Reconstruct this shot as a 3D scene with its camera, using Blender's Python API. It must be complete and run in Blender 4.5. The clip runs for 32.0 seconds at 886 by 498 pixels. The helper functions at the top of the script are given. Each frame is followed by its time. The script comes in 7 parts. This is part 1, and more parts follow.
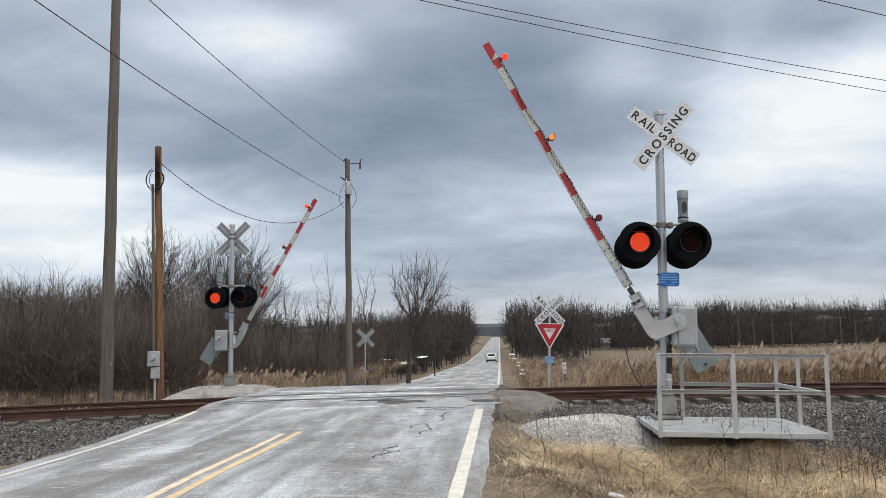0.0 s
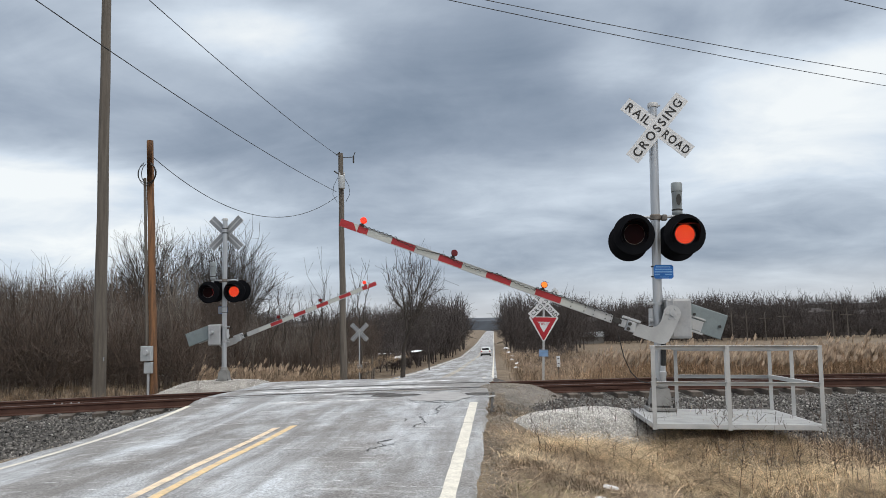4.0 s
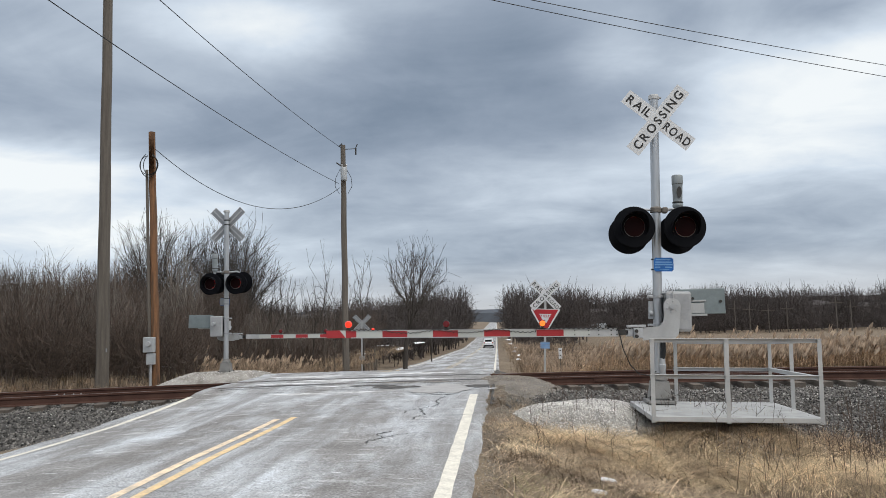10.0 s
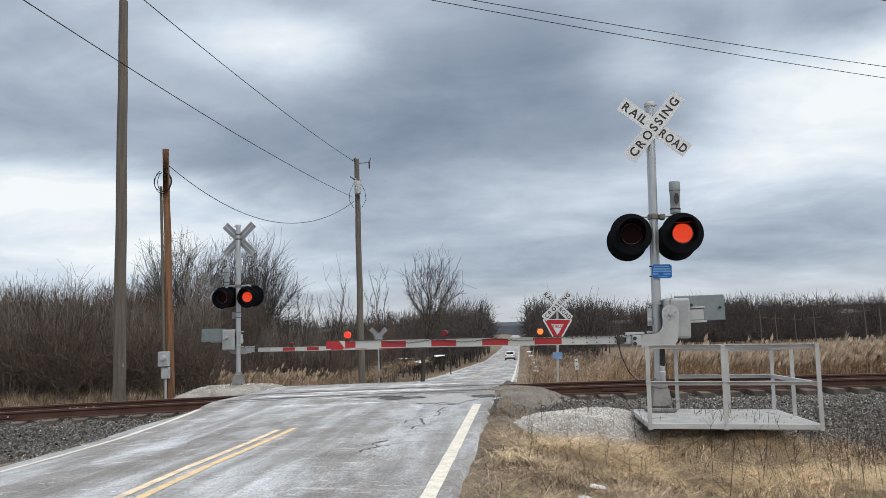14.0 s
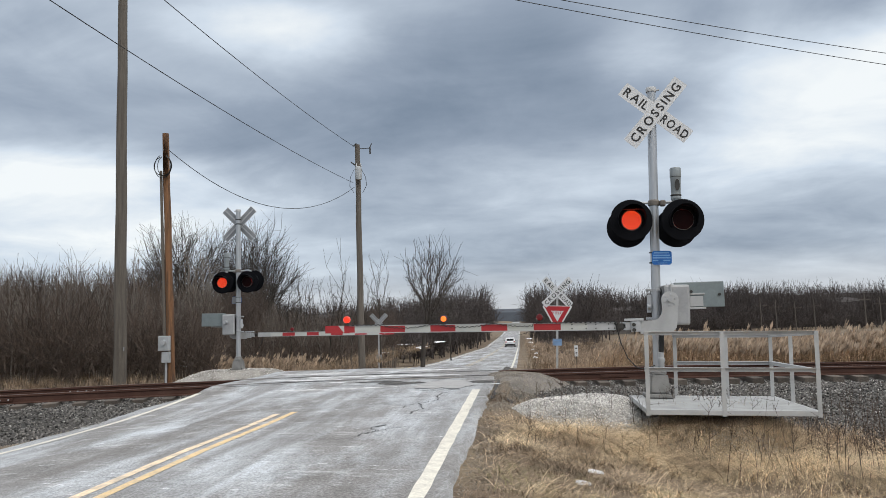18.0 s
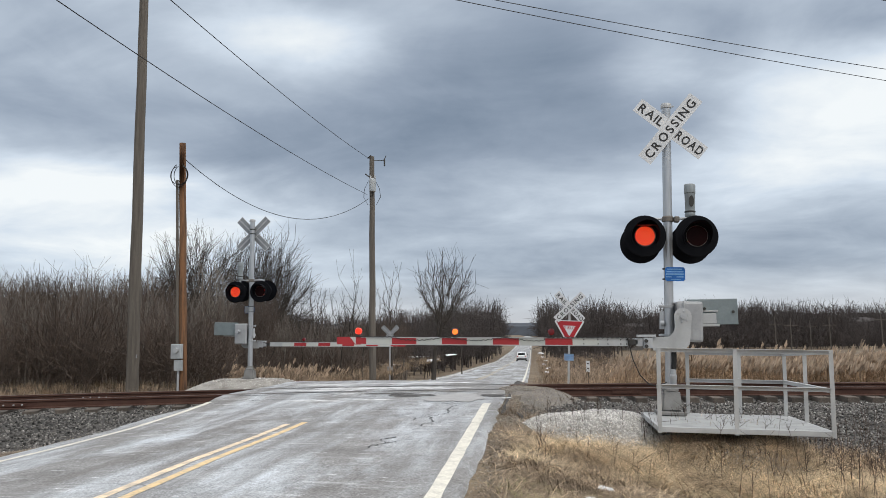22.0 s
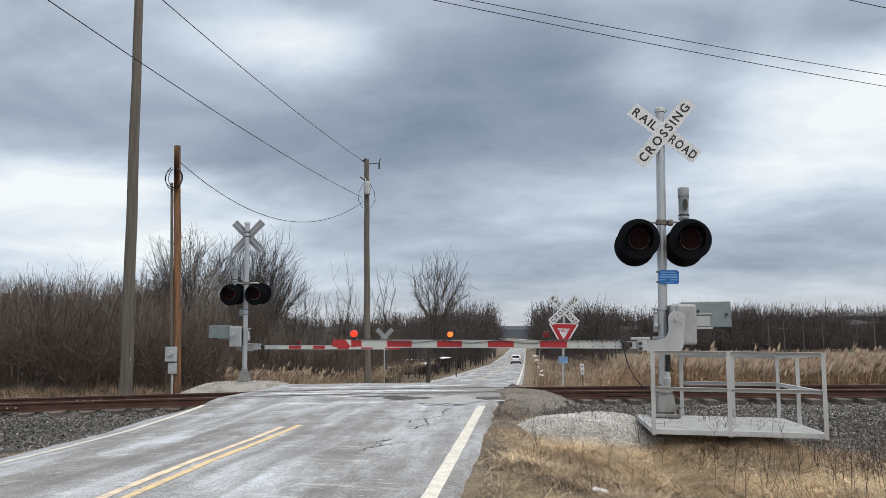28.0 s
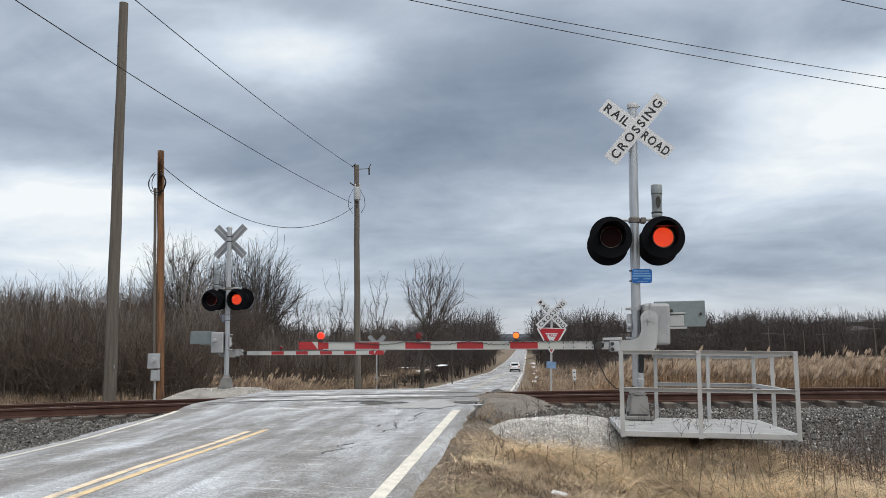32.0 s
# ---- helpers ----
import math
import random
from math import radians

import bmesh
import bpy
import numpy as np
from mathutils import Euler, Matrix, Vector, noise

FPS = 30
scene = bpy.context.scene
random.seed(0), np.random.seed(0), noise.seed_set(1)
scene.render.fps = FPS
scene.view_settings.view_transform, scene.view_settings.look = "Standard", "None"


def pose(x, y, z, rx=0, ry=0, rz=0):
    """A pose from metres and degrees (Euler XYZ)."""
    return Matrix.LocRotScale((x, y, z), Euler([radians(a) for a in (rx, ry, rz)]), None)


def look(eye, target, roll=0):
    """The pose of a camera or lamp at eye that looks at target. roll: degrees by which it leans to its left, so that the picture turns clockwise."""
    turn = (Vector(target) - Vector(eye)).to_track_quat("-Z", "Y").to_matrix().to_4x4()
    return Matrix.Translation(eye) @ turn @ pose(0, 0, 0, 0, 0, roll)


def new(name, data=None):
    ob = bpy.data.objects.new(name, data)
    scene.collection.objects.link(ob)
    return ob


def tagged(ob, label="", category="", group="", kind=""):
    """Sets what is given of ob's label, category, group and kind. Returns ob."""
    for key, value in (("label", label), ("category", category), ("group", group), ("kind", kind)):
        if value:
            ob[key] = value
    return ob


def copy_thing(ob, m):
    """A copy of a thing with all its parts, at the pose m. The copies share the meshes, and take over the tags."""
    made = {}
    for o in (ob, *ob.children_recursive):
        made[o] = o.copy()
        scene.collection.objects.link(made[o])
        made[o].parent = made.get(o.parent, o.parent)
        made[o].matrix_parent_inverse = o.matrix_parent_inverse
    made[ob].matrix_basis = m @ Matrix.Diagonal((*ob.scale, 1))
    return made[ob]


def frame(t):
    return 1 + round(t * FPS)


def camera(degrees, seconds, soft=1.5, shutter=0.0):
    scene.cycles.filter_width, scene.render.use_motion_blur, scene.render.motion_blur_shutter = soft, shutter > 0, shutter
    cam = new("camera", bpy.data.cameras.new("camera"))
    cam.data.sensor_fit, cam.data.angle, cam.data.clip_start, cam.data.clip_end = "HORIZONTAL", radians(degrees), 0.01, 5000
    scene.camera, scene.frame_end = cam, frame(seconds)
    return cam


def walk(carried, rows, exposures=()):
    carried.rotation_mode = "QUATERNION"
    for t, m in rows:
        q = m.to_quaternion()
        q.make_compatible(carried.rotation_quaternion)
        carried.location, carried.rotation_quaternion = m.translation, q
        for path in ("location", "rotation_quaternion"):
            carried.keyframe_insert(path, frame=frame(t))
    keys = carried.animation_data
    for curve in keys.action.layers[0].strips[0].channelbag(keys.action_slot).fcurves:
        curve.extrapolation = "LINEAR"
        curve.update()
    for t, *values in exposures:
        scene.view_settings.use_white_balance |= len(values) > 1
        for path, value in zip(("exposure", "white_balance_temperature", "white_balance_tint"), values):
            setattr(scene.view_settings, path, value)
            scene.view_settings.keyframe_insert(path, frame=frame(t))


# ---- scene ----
cam = camera(62.0, 32.0, 0.55)
PATH = [
    (0, (-0.031, 0.085, 1.365), (-0.195, 2.063, 1.604), -1.3),
    (0.5, (-0.022, 0.096, 1.364), (-0.199, 2.074, 1.6), -1.3),
    (1, (-0.027, 0.094, 1.362), (-0.203, 2.071, 1.603), -1.2),
    (1.5, (-0.035, 0.091, 1.368), (-0.201, 2.069, 1.619), -1.2),
    (2, (-0.027, 0.104, 1.363), (-0.183, 2.08, 1.624), -1.1),
    (2.5, (-0.045, 0.09, 1.352), (-0.194, 2.067, 1.611), -1.1),
    (3, (-0.042, 0.11, 1.356), (-0.188, 2.09, 1.601), -1.3),
    (3.5, (-0.033, 0.127, 1.351), (-0.18, 2.108, 1.585), -1.5),
    (5.5, (-0.04, 0.112, 1.347), (-0.202, 2.096, 1.541), -1.2),
    (6, (-0.023, 0.132, 1.351), (-0.199, 2.115, 1.541), -1.1),
    (6.5, (-0.011, 0.137, 1.36), (-0.195, 2.119, 1.548), -1.0),
    (7, (-0.012, 0.132, 1.347), (-0.2, 2.115, 1.535), -0.9),
    (7.5, (-0.008, 0.162, 1.359), (-0.203, 2.144, 1.544), -0.9),
    (8, (-0.028, 0.136, 1.357), (-0.229, 2.118, 1.535), -0.9),
    (8.5, (-0.019, 0.133, 1.35), (-0.226, 2.114, 1.524), -1.0),
    (9, (-0.029, 0.115, 1.357), (-0.229, 2.097, 1.534), -1.1),
    (9.5, (-0.009, 0.122, 1.367), (-0.189, 2.105, 1.553), -1.2),
    (10, (0.018, 0.132, 1.36), (-0.14, 2.116, 1.561), -1.4),
    (10.5, (0.15, 0.121, 1.339), (-0.002, 2.103, 1.558), -1.5),
    (11, (0.328, 0.111, 1.309), (0.171, 2.091, 1.543), -1.4),
    (11.5, (0.376, 0.111, 1.301), (0.217, 2.09, 1.541), -1.4),
    (12, (0.399, 0.103, 1.29), (0.244, 2.082, 1.531), -1.5),
    (12.5, (0.397, 0.105, 1.287), (0.243, 2.084, 1.527), -1.7),
    (13, (0.407, 0.109, 1.291), (0.248, 2.088, 1.529), -1.8),
    (13.5, (0.408, 0.124, 1.294), (0.232, 2.103, 1.53), -1.9),
    (14, (0.387, 0.114, 1.293), (0.171, 2.088, 1.531), -2.0),
    (14.5, (0.381, 0.1, 1.276), (0.113, 2.067, 1.515), -1.9),
    (16.5, (0.385, 0.105, 1.273), (0.142, 2.079, 1.485), -1.4),
    (17, (0.389, 0.112, 1.275), (0.145, 2.087, 1.481), -1.3),
    (17.5, (0.386, 0.116, 1.268), (0.15, 2.092, 1.473), -1.3),
    (18, (0.403, 0.14, 1.276), (0.183, 2.118, 1.478), -1.7),
    (18.5, (0.418, 0.151, 1.269), (0.215, 2.131, 1.465), -1.9),
    (19, (0.418, 0.142, 1.274), (0.226, 2.124, 1.465), -1.7),
    (19.5, (0.406, 0.133, 1.269), (0.216, 2.114, 1.464), -1.4),
    (20, (0.405, 0.114, 1.284), (0.21, 2.094, 1.49), -1.3),
    (20.5, (0.408, 0.094, 1.267), (0.196, 2.07, 1.492), -1.3),
    (21, (0.397, 0.102, 1.274), (0.159, 2.073, 1.511), -1.3),
    (21.5, (0.394, 0.098, 1.271), (0.136, 2.067, 1.511), -1.1),
    (22, (0.405, 0.119, 1.275), (0.152, 2.089, 1.512), -0.7),
    (22.5, (0.402, 0.1, 1.272), (0.168, 2.072, 1.512), -0.3),
    (23, (0.412, 0.108, 1.273), (0.201, 2.081, 1.52), -0.1),
    (23.5, (0.413, 0.101, 1.273), (0.228, 2.076, 1.528), -0.3),
    (24, (0.414, 0.1, 1.286), (0.246, 2.076, 1.548), -0.5),
    (24.5, (0.41, 0.098, 1.269), (0.244, 2.073, 1.538), -0.5),
    (25, (0.411, 0.097, 1.279), (0.233, 2.071, 1.549), -0.5),
    (25.5, (0.405, 0.088, 1.274), (0.211, 2.06, 1.542), -0.4),
    (26, (0.406, 0.099, 1.267), (0.194, 2.07, 1.532), -0.4),
    (26.5, (0.402, 0.093, 1.278), (0.177, 2.063, 1.535), -0.6),
    (28.5, (0.396, 0.076, 1.269), (0.158, 2.047, 1.513), -0.7),
    (29, (0.402, 0.09, 1.271), (0.178, 2.062, 1.515), -0.9),
    (29.5, (0.41, 0.094, 1.268), (0.205, 2.068, 1.512), -1.2),
    (30, (0.458, 0.214, 1.249), (0.266, 2.189, 1.499), -1.5),
    (30.5, (0.538, 0.292, 1.242), (0.347, 2.266, 1.501), -1.6),
    (31, (0.686, 0.355, 1.194), (0.48, 2.326, 1.462), -1.3),
    (31.5, (0.786, 0.369, 1.171), (0.564, 2.338, 1.44), -1.0),
    (32, (0.838, 0.381, 1.164), (0.599, 2.348, 1.431), -1.0),
]
walk(cam, [(t, look(eye, target, roll)) for t, eye, target, roll in PATH])

TAU = 2 * math.pi

# ---- world, sun, exposure ----
world = bpy.data.worlds.new("overcast_world")
scene.world = world
world.use_nodes = True
wt = world.node_tree
wt.nodes.clear()


def wn(kind, **props):
    n = wt.nodes.new(kind)
    for k, v in props.items():
        if k == "operation":
            n.operation = v
        elif k == "blend_type":
            n.blend_type = v
        elif k == "data_type":
            n.data_type = v
    return n


def wmath(op, a, b=None, c=None):
    n = wn("ShaderNodeMath", operation=op)
    for i, v in enumerate((a, b, c)):
        if v is None:
            continue
        if isinstance(v, (int, float)):
            n.inputs[i].default_value = v
        else:
            wt.links.new(v, n.inputs[i])
    return n.outputs[0]


sky = wt.nodes.new("ShaderNodeTexSky")
sky.sky_type = "NISHITA"
sky.sun_disc = False
sky.sun_elevation = radians(38)
sky.sun_rotation = radians(100)
coord = wt.nodes.new("ShaderNodeTexCoord")
split = wt.nodes.new("ShaderNodeSeparateXYZ")
wt.links.new(coord.outputs["Generated"], split.inputs[0])
up = wmath("MAXIMUM", split.outputs[2], 0.0)
lift = wmath("ADD", up, 0.22)
px = wmath("DIVIDE", split.outputs[0], lift)
py = wmath("DIVIDE", split.outputs[1], lift)
flat = wt.nodes.new("ShaderNodeCombineXYZ")
wt.links.new(px, flat.inputs[0])
wt.links.new(py, flat.inputs[1])


def cloud_noise(scale, detail, rough, offset, distort=0.0, stretch=(1, 1, 1)):
    m = wt.nodes.new("ShaderNodeMapping")
    m.inputs["Location"].default_value = offset
    m.inputs["Scale"].default_value = stretch
    wt.links.new(flat.outputs[0], m.inputs["Vector"])
    n = wt.nodes.new("ShaderNodeTexNoise")
    n.inputs["Scale"].default_value = scale
    n.inputs["Detail"].default_value = detail
    n.inputs["Roughness"].default_value = rough
    n.inputs["Distortion"].default_value = distort
    wt.links.new(m.outputs[0], n.inputs["Vector"])
    return n


def bank(way, wide, high, gain):
    """A broad cloud bank or thin spot about a direction, wide and high in it."""
    d = wt.nodes.new("ShaderNodeVectorMath")
    d.operation = "SUBTRACT"
    wt.links.new(warped.outputs[0], d.inputs[0])
    d.inputs[1].default_value = Vector(way).normalized()
    q = wt.nodes.new("ShaderNodeVectorMath")
    q.operation = "MULTIPLY"
    wt.links.new(d.outputs[0], q.inputs[0])
    q.inputs[1].default_value = (1 / wide, 1 / wide, 1 / high)
    e = wt.nodes.new("ShaderNodeVectorMath")
    e.operation = "LENGTH"
    wt.links.new(q.outputs[0], e.inputs[0])
    r = wt.nodes.new("ShaderNodeMapRange")
    r.interpolation_type = "SMOOTHSTEP"
    wt.links.new(e.outputs["Value"], r.inputs[0])
    r.inputs[1].default_value, r.inputs[2].default_value = 0.0, 1.0
    r.inputs[3].default_value, r.inputs[4].default_value = gain, 0.0
    return r.outputs[0]


warp = cloud_noise(1.6, 5.0, 0.6, (2.0, 4.0, 0), 0.3, (0.8, 1.1, 1))
shift = wt.nodes.new("ShaderNodeVectorMath")
shift.operation = "MULTIPLY_ADD"
wt.links.new(warp.outputs["Color"], shift.inputs[0])
shift.inputs[1].default_value = (0.10, 0.10, 0.07)
shift.inputs[2].default_value = (-0.05, -0.05, -0.035)
warped = wt.nodes.new("ShaderNodeVectorMath")
warped.operation = "ADD"
wt.links.new(coord.outputs["Generated"], warped.inputs[0])
wt.links.new(shift.outputs[0], warped.inputs[1])
big = cloud_noise(0.55, 2.0, 0.5, (3.1, 7.4, 0), 0.1).outputs[0]
mid = cloud_noise(1.5, 3.0, 0.5, (1.2, 0.6, 0), 0.15, (0.8, 1.0, 1)).outputs[0]
fine = cloud_noise(2.9, 6.0, 0.55, (5.0, 2.0, 0), 0.4, (0.7, 1.0, 1)).outputs[0]
mixv = wmath("ADD", wmath("MULTIPLY", big, 0.20), wmath("ADD", wmath("MULTIPLY", mid, 0.26), wmath("MULTIPLY", fine, 0.32)))
wisp = cloud_noise(4.6, 9.0, 0.6, (8.0, 3.0, 0), 0.5, (0.95, 0.8, 1)).outputs[0]
mixv = wmath("ADD", mixv, wmath("MULTIPLY", wisp, 0.12))
mixv = wmath("ADD", mixv, 0.085)
for way, wide, high, gain in (
    ((-0.14, 0.95, 0.290), 0.42, 0.17, -0.19),
    ((-0.57, 0.81, 0.134), 0.42, 0.11, 0.18),
    ((0.39, 0.89, 0.246), 0.30, 0.11, 0.25),
    ((-0.31, 0.87, 0.384), 0.20, 0.07, 0.21),
    ((0.32, 0.94, 0.122), 0.42, 0.07, -0.08),
    ((-0.55, 0.79, 0.264), 0.30, 0.07, -0.11),
    ((-0.56, 0.80, 0.200), 0.20, 0.07, 0.18),
    ((0.05, 0.93, 0.351), 0.13, 0.17, -0.06),
    ((0.24, 0.95, 0.199), 0.42, 0.06, 0.05),
    ((0.15, 0.95, 0.276), 0.20, 0.07, -0.08),
    ((0.38, 0.86, 0.337), 0.13, 0.07, -0.14),
    ((-0.04, 0.92, 0.389), 0.20, 0.11, -0.05),
    ((0.39, 0.87, 0.307), 0.42, 0.07, 0.12),
    ((-0.48, 0.81, 0.336), 0.20, 0.07, -0.03),
    ((0.23, 0.90, 0.364), 0.13, 0.24, -0.05),
    ((0.15, 0.93, 0.335), 0.13, 0.07, 0.12),
    ((0.05, 0.99, 0.101), 0.30, 0.07, -0.04),
    ((-0.42, 0.89, 0.176), 0.30, 0.07, 0.05),
    ((-0.33, 0.92, 0.215), 0.42, 0.07, -0.03),
):
    mixv = wmath("ADD", mixv, bank(way, wide, high, gain))
ramp = wt.nodes.new("ShaderNodeValToRGB")
wt.links.new(mixv, ramp.inputs[0])
el = ramp.color_ramp.elements
el[0].position, el[0].color = 0.30, (0.215, 0.272, 0.355, 1)
el[1].position, el[1].color = 0.76, (0.945, 0.985, 1.0, 1)
e = el.new(0.42)
e.color = (0.322, 0.385, 0.478, 1)
e = el.new(0.53)
e.color = (0.482, 0.555, 0.65, 1)
e = el.new(0.64)
e.color = (0.68, 0.765, 0.862, 1)
haze = wt.nodes.new("ShaderNodeMapRange")
haze.interpolation_type = "SMOOTHSTEP"
wt.links.new(up, haze.inputs[0])
haze.inputs[1].default_value, haze.inputs[2].default_value = 0.0, 0.095
haze.inputs[3].default_value, haze.inputs[4].default_value = 0.7, 0.0
toned = wt.nodes.new("ShaderNodeMix")
toned.data_type = "RGBA"
wt.links.new(haze.outputs[0], toned.inputs[0])
wt.links.new(ramp.outputs[0], toned.inputs[6])
toned.inputs[7].default_value = (0.665, 0.67, 0.685, 1)
dim = wt.nodes.new("ShaderNodeMix")
dim.data_type, dim.blend_type = "RGBA", "MULTIPLY"
dim.inputs[0].default_value = 1.0
wt.links.new(sky.outputs[0], dim.inputs[6])
dim.inputs[7].default_value = (0.1, 0.1, 0.1, 1)
veil = wt.nodes.new("ShaderNodeMix")
veil.data_type = "RGBA"
veil.inputs[0].default_value = 0.93
wt.links.new(dim.outputs[2], veil.inputs[6])
wt.links.new(toned.outputs[2], veil.inputs[7])
bg = wt.nodes.new("ShaderNodeBackground")
# an overcast sky is brightest overhead
zen = wt.nodes.new("ShaderNodeMapRange")
zen.interpolation_type = "SMOOTHSTEP"
wt.links.new(up, zen.inputs[0])
zen.inputs[1].default_value, zen.inputs[2].default_value = 0.42, 0.95
zen.inputs[3].default_value, zen.inputs[4].default_value = 1.0, 3.0
wt.links.new(zen.outputs[0], bg.inputs[1])
warmth = wt.nodes.new("ShaderNodeMapRange")
wt.links.new(up, warmth.inputs[0])
warmth.inputs[1].default_value, warmth.inputs[2].default_value = 0.42, 0.85
warmth.inputs[3].default_value, warmth.inputs[4].default_value = 0.0, 0.75
high = wt.nodes.new("ShaderNodeMix")
high.data_type = "RGBA"
wt.links.new(warmth.outputs[0], high.inputs[0])
wt.links.new(veil.outputs[2], high.inputs[6])
high.inputs[7].default_value = (0.65, 0.622, 0.588, 1)
wt.links.new(high.outputs[2], bg.inputs[0])
wout = wt.nodes.new("ShaderNodeOutputWorld")
wt.links.new(bg.outputs[0], wout.inputs[0])

sun = new("sun", bpy.data.lights.new("sun", "SUN"))
sun.data.energy = 1.4
sun.data.angle = radians(25)
sun.data.color = (1.0, 0.945, 0.86)
sun.matrix_world = look((30, -18, 40), (0, 10, 0))
scene.view_settings.exposure = 0.0


# ---- materials ----
def mat(name, base, rough=0.7, metal=0.0, var=0.12, scale=6.0, fine=60.0, bump=0.15, depth=0.01, second=None, amount=0.5, emit=None, power=0.0, spec=0.5, per_object=0.0, per_island=0.0, stretch=(1, 1, 1)):
    """A painted, mineral or woody surface: base colour with coarse and fine variation, bump, and an optional second colour in patches."""
    m = bpy.data.materials.new(name)
    m.use_nodes = True
    t = m.node_tree
    b = t.nodes["Principled BSDF"]
    L = t.links.new
    tc = t.nodes.new("ShaderNodeTexCoord")
    mp = t.nodes.new("ShaderNodeMapping")
    mp.inputs["Scale"].default_value = stretch
    L(tc.outputs["Object"], mp.inputs["Vector"])
    n1 = t.nodes.new("ShaderNodeTexNoise")
    n1.inputs["Scale"].default_value, n1.inputs["Detail"].default_value = scale, 4
    n2 = t.nodes.new("ShaderNodeTexNoise")
    n2.inputs["Scale"].default_value, n2.inputs["Detail"].default_value = fine, 3
    L(mp.outputs[0], n1.inputs["Vector"])
    L(mp.outputs[0], n2.inputs["Vector"])
    col = t.nodes.new("ShaderNodeMix")
    col.data_type = "RGBA"
    col.inputs[6].default_value = (*base, 1)
    col.inputs[7].default_value = (*(second or [c * 0.6 for c in base]), 1)
    r = t.nodes.new("ShaderNodeMapRange")
    L(n1.outputs[0], r.inputs[0])
    r.inputs[1].default_value, r.inputs[2].default_value = 0.42, 0.66
    r.inputs[3].default_value, r.inputs[4].default_value = 0.0, amount
    L(r.outputs[0], col.inputs[0])
    add = t.nodes.new("ShaderNodeMath")
    add.operation = "MULTIPLY_ADD"
    L(n2.outputs[0], add.inputs[0])
    add.inputs[1].default_value, add.inputs[2].default_value = 2 * var, 1 - var
    val = add.outputs[0]
    if per_object:
        oi = t.nodes.new("ShaderNodeObjectInfo")
        a2 = t.nodes.new("ShaderNodeMath")
        a2.operation = "MULTIPLY_ADD"
        L(oi.outputs["Random"], a2.inputs[0])
        a2.inputs[1].default_value, a2.inputs[2].default_value = 2 * per_object, 1 - per_object
        a3 = t.nodes.new("ShaderNodeMath")
        a3.operation = "MULTIPLY"
        L(val, a3.inputs[0])
        L(a2.outputs[0], a3.inputs[1])
        val = a3.outputs[0]
    if per_island:
        gi = t.nodes.new("ShaderNodeNewGeometry")
        a2 = t.nodes.new("ShaderNodeMath")
        a2.operation = "MULTIPLY_ADD"
        L(gi.outputs["Random Per Island"], a2.inputs[0])
        a2.inputs[1].default_value, a2.inputs[2].default_value = 2 * per_island, 1 - per_island
        a3 = t.nodes.new("ShaderNodeMath")
        a3.operation = "MULTIPLY"
        L(val, a3.inputs[0])
        L(a2.outputs[0], a3.inputs[1])
        val = a3.outputs[0]
    mul = t.nodes.new("ShaderNodeMix")
    mul.data_type, mul.blend_type = "RGBA", "MULTIPLY"
    mul.inputs[0].default_value = 1.0
    L(col.outputs[2], mul.inputs[6])
    L(val, mul.inputs[7])
    L(mul.outputs[2], b.inputs["Base Color"])
    b.inputs["Roughness"].default_value, b.inputs["Metallic"].default_value = rough, metal
    b.inputs["Specular IOR Level"].default_value = spec
    if bump:
        bp = t.nodes.new("ShaderNodeBump")
        bp.inputs["Strength"].default_value, bp.inputs["Distance"].default_value = bump, depth
        L(n2.outputs[0], bp.inputs["Height"])
        L(bp.outputs[0], b.inputs["Normal"])
    if emit:
        b.inputs["Emission Color"].default_value = (*emit, 1)
        b.inputs["Emission Strength"].default_value = power
    return m


M_GROUND = mat("ground_dry_grass", (0.115, 0.082, 0.054), 0.95, 0, 0.4, 0.9, 22, 0.6, 0.05, (0.21, 0.163, 0.105), 0.9)
M_BALLASTBED = mat("ballast_bed", (0.075, 0.070, 0.065), 0.95, 0, 0.45, 1.2, 45, 0.9, 0.04, (0.035, 0.033, 0.03), 0.8)
M_STONE = mat("ballast_stone", (0.125, 0.117, 0.108), 0.9, 0, 0.25, 8, 60, 0.3, 0.01, (0.045, 0.042, 0.039), 0.7, per_island=0.9)
M_GRAVEL = mat("pale_gravel_stone", (0.60, 0.58, 0.55), 0.9, 0, 0.2, 6, 60, 0.3, 0.01, (0.36, 0.34, 0.30), 0.6, per_island=0.5)
M_GRAVELBED = mat("pale_gravel_bed", (0.38, 0.36, 0.33), 0.95, 0, 0.4, 3, 70, 0.8, 0.03, (0.20, 0.185, 0.165), 0.8)
M_RUST = mat("rusty_rail_steel", (0.062, 0.026, 0.017), 0.75, 0.25, 0.3, 3, 50, 0.4, 0.006, (0.10, 0.05, 0.035), 0.6)
M_RAILTOP = mat("worn_rail_head", (0.16, 0.12, 0.10), 0.45, 0.7, 0.2, 2, 40, 0.2, 0.003, (0.09, 0.055, 0.04), 0.8)
M_TIE = mat("weathered_tie_wood", (0.095, 0.078, 0.064), 0.9, 0, 0.35, 4, 40, 0.6, 0.02, (0.06, 0.05, 0.042), 0.7, per_object=0.3, stretch=(1, 0.2, 1))
M_YELLOW = mat("worn_yellow_paint", (0.70, 0.51, 0.27), 0.8, 0, 0.4, 7, 40, 0.2, 0.004, (0.50, 0.40, 0.27), 0.9)
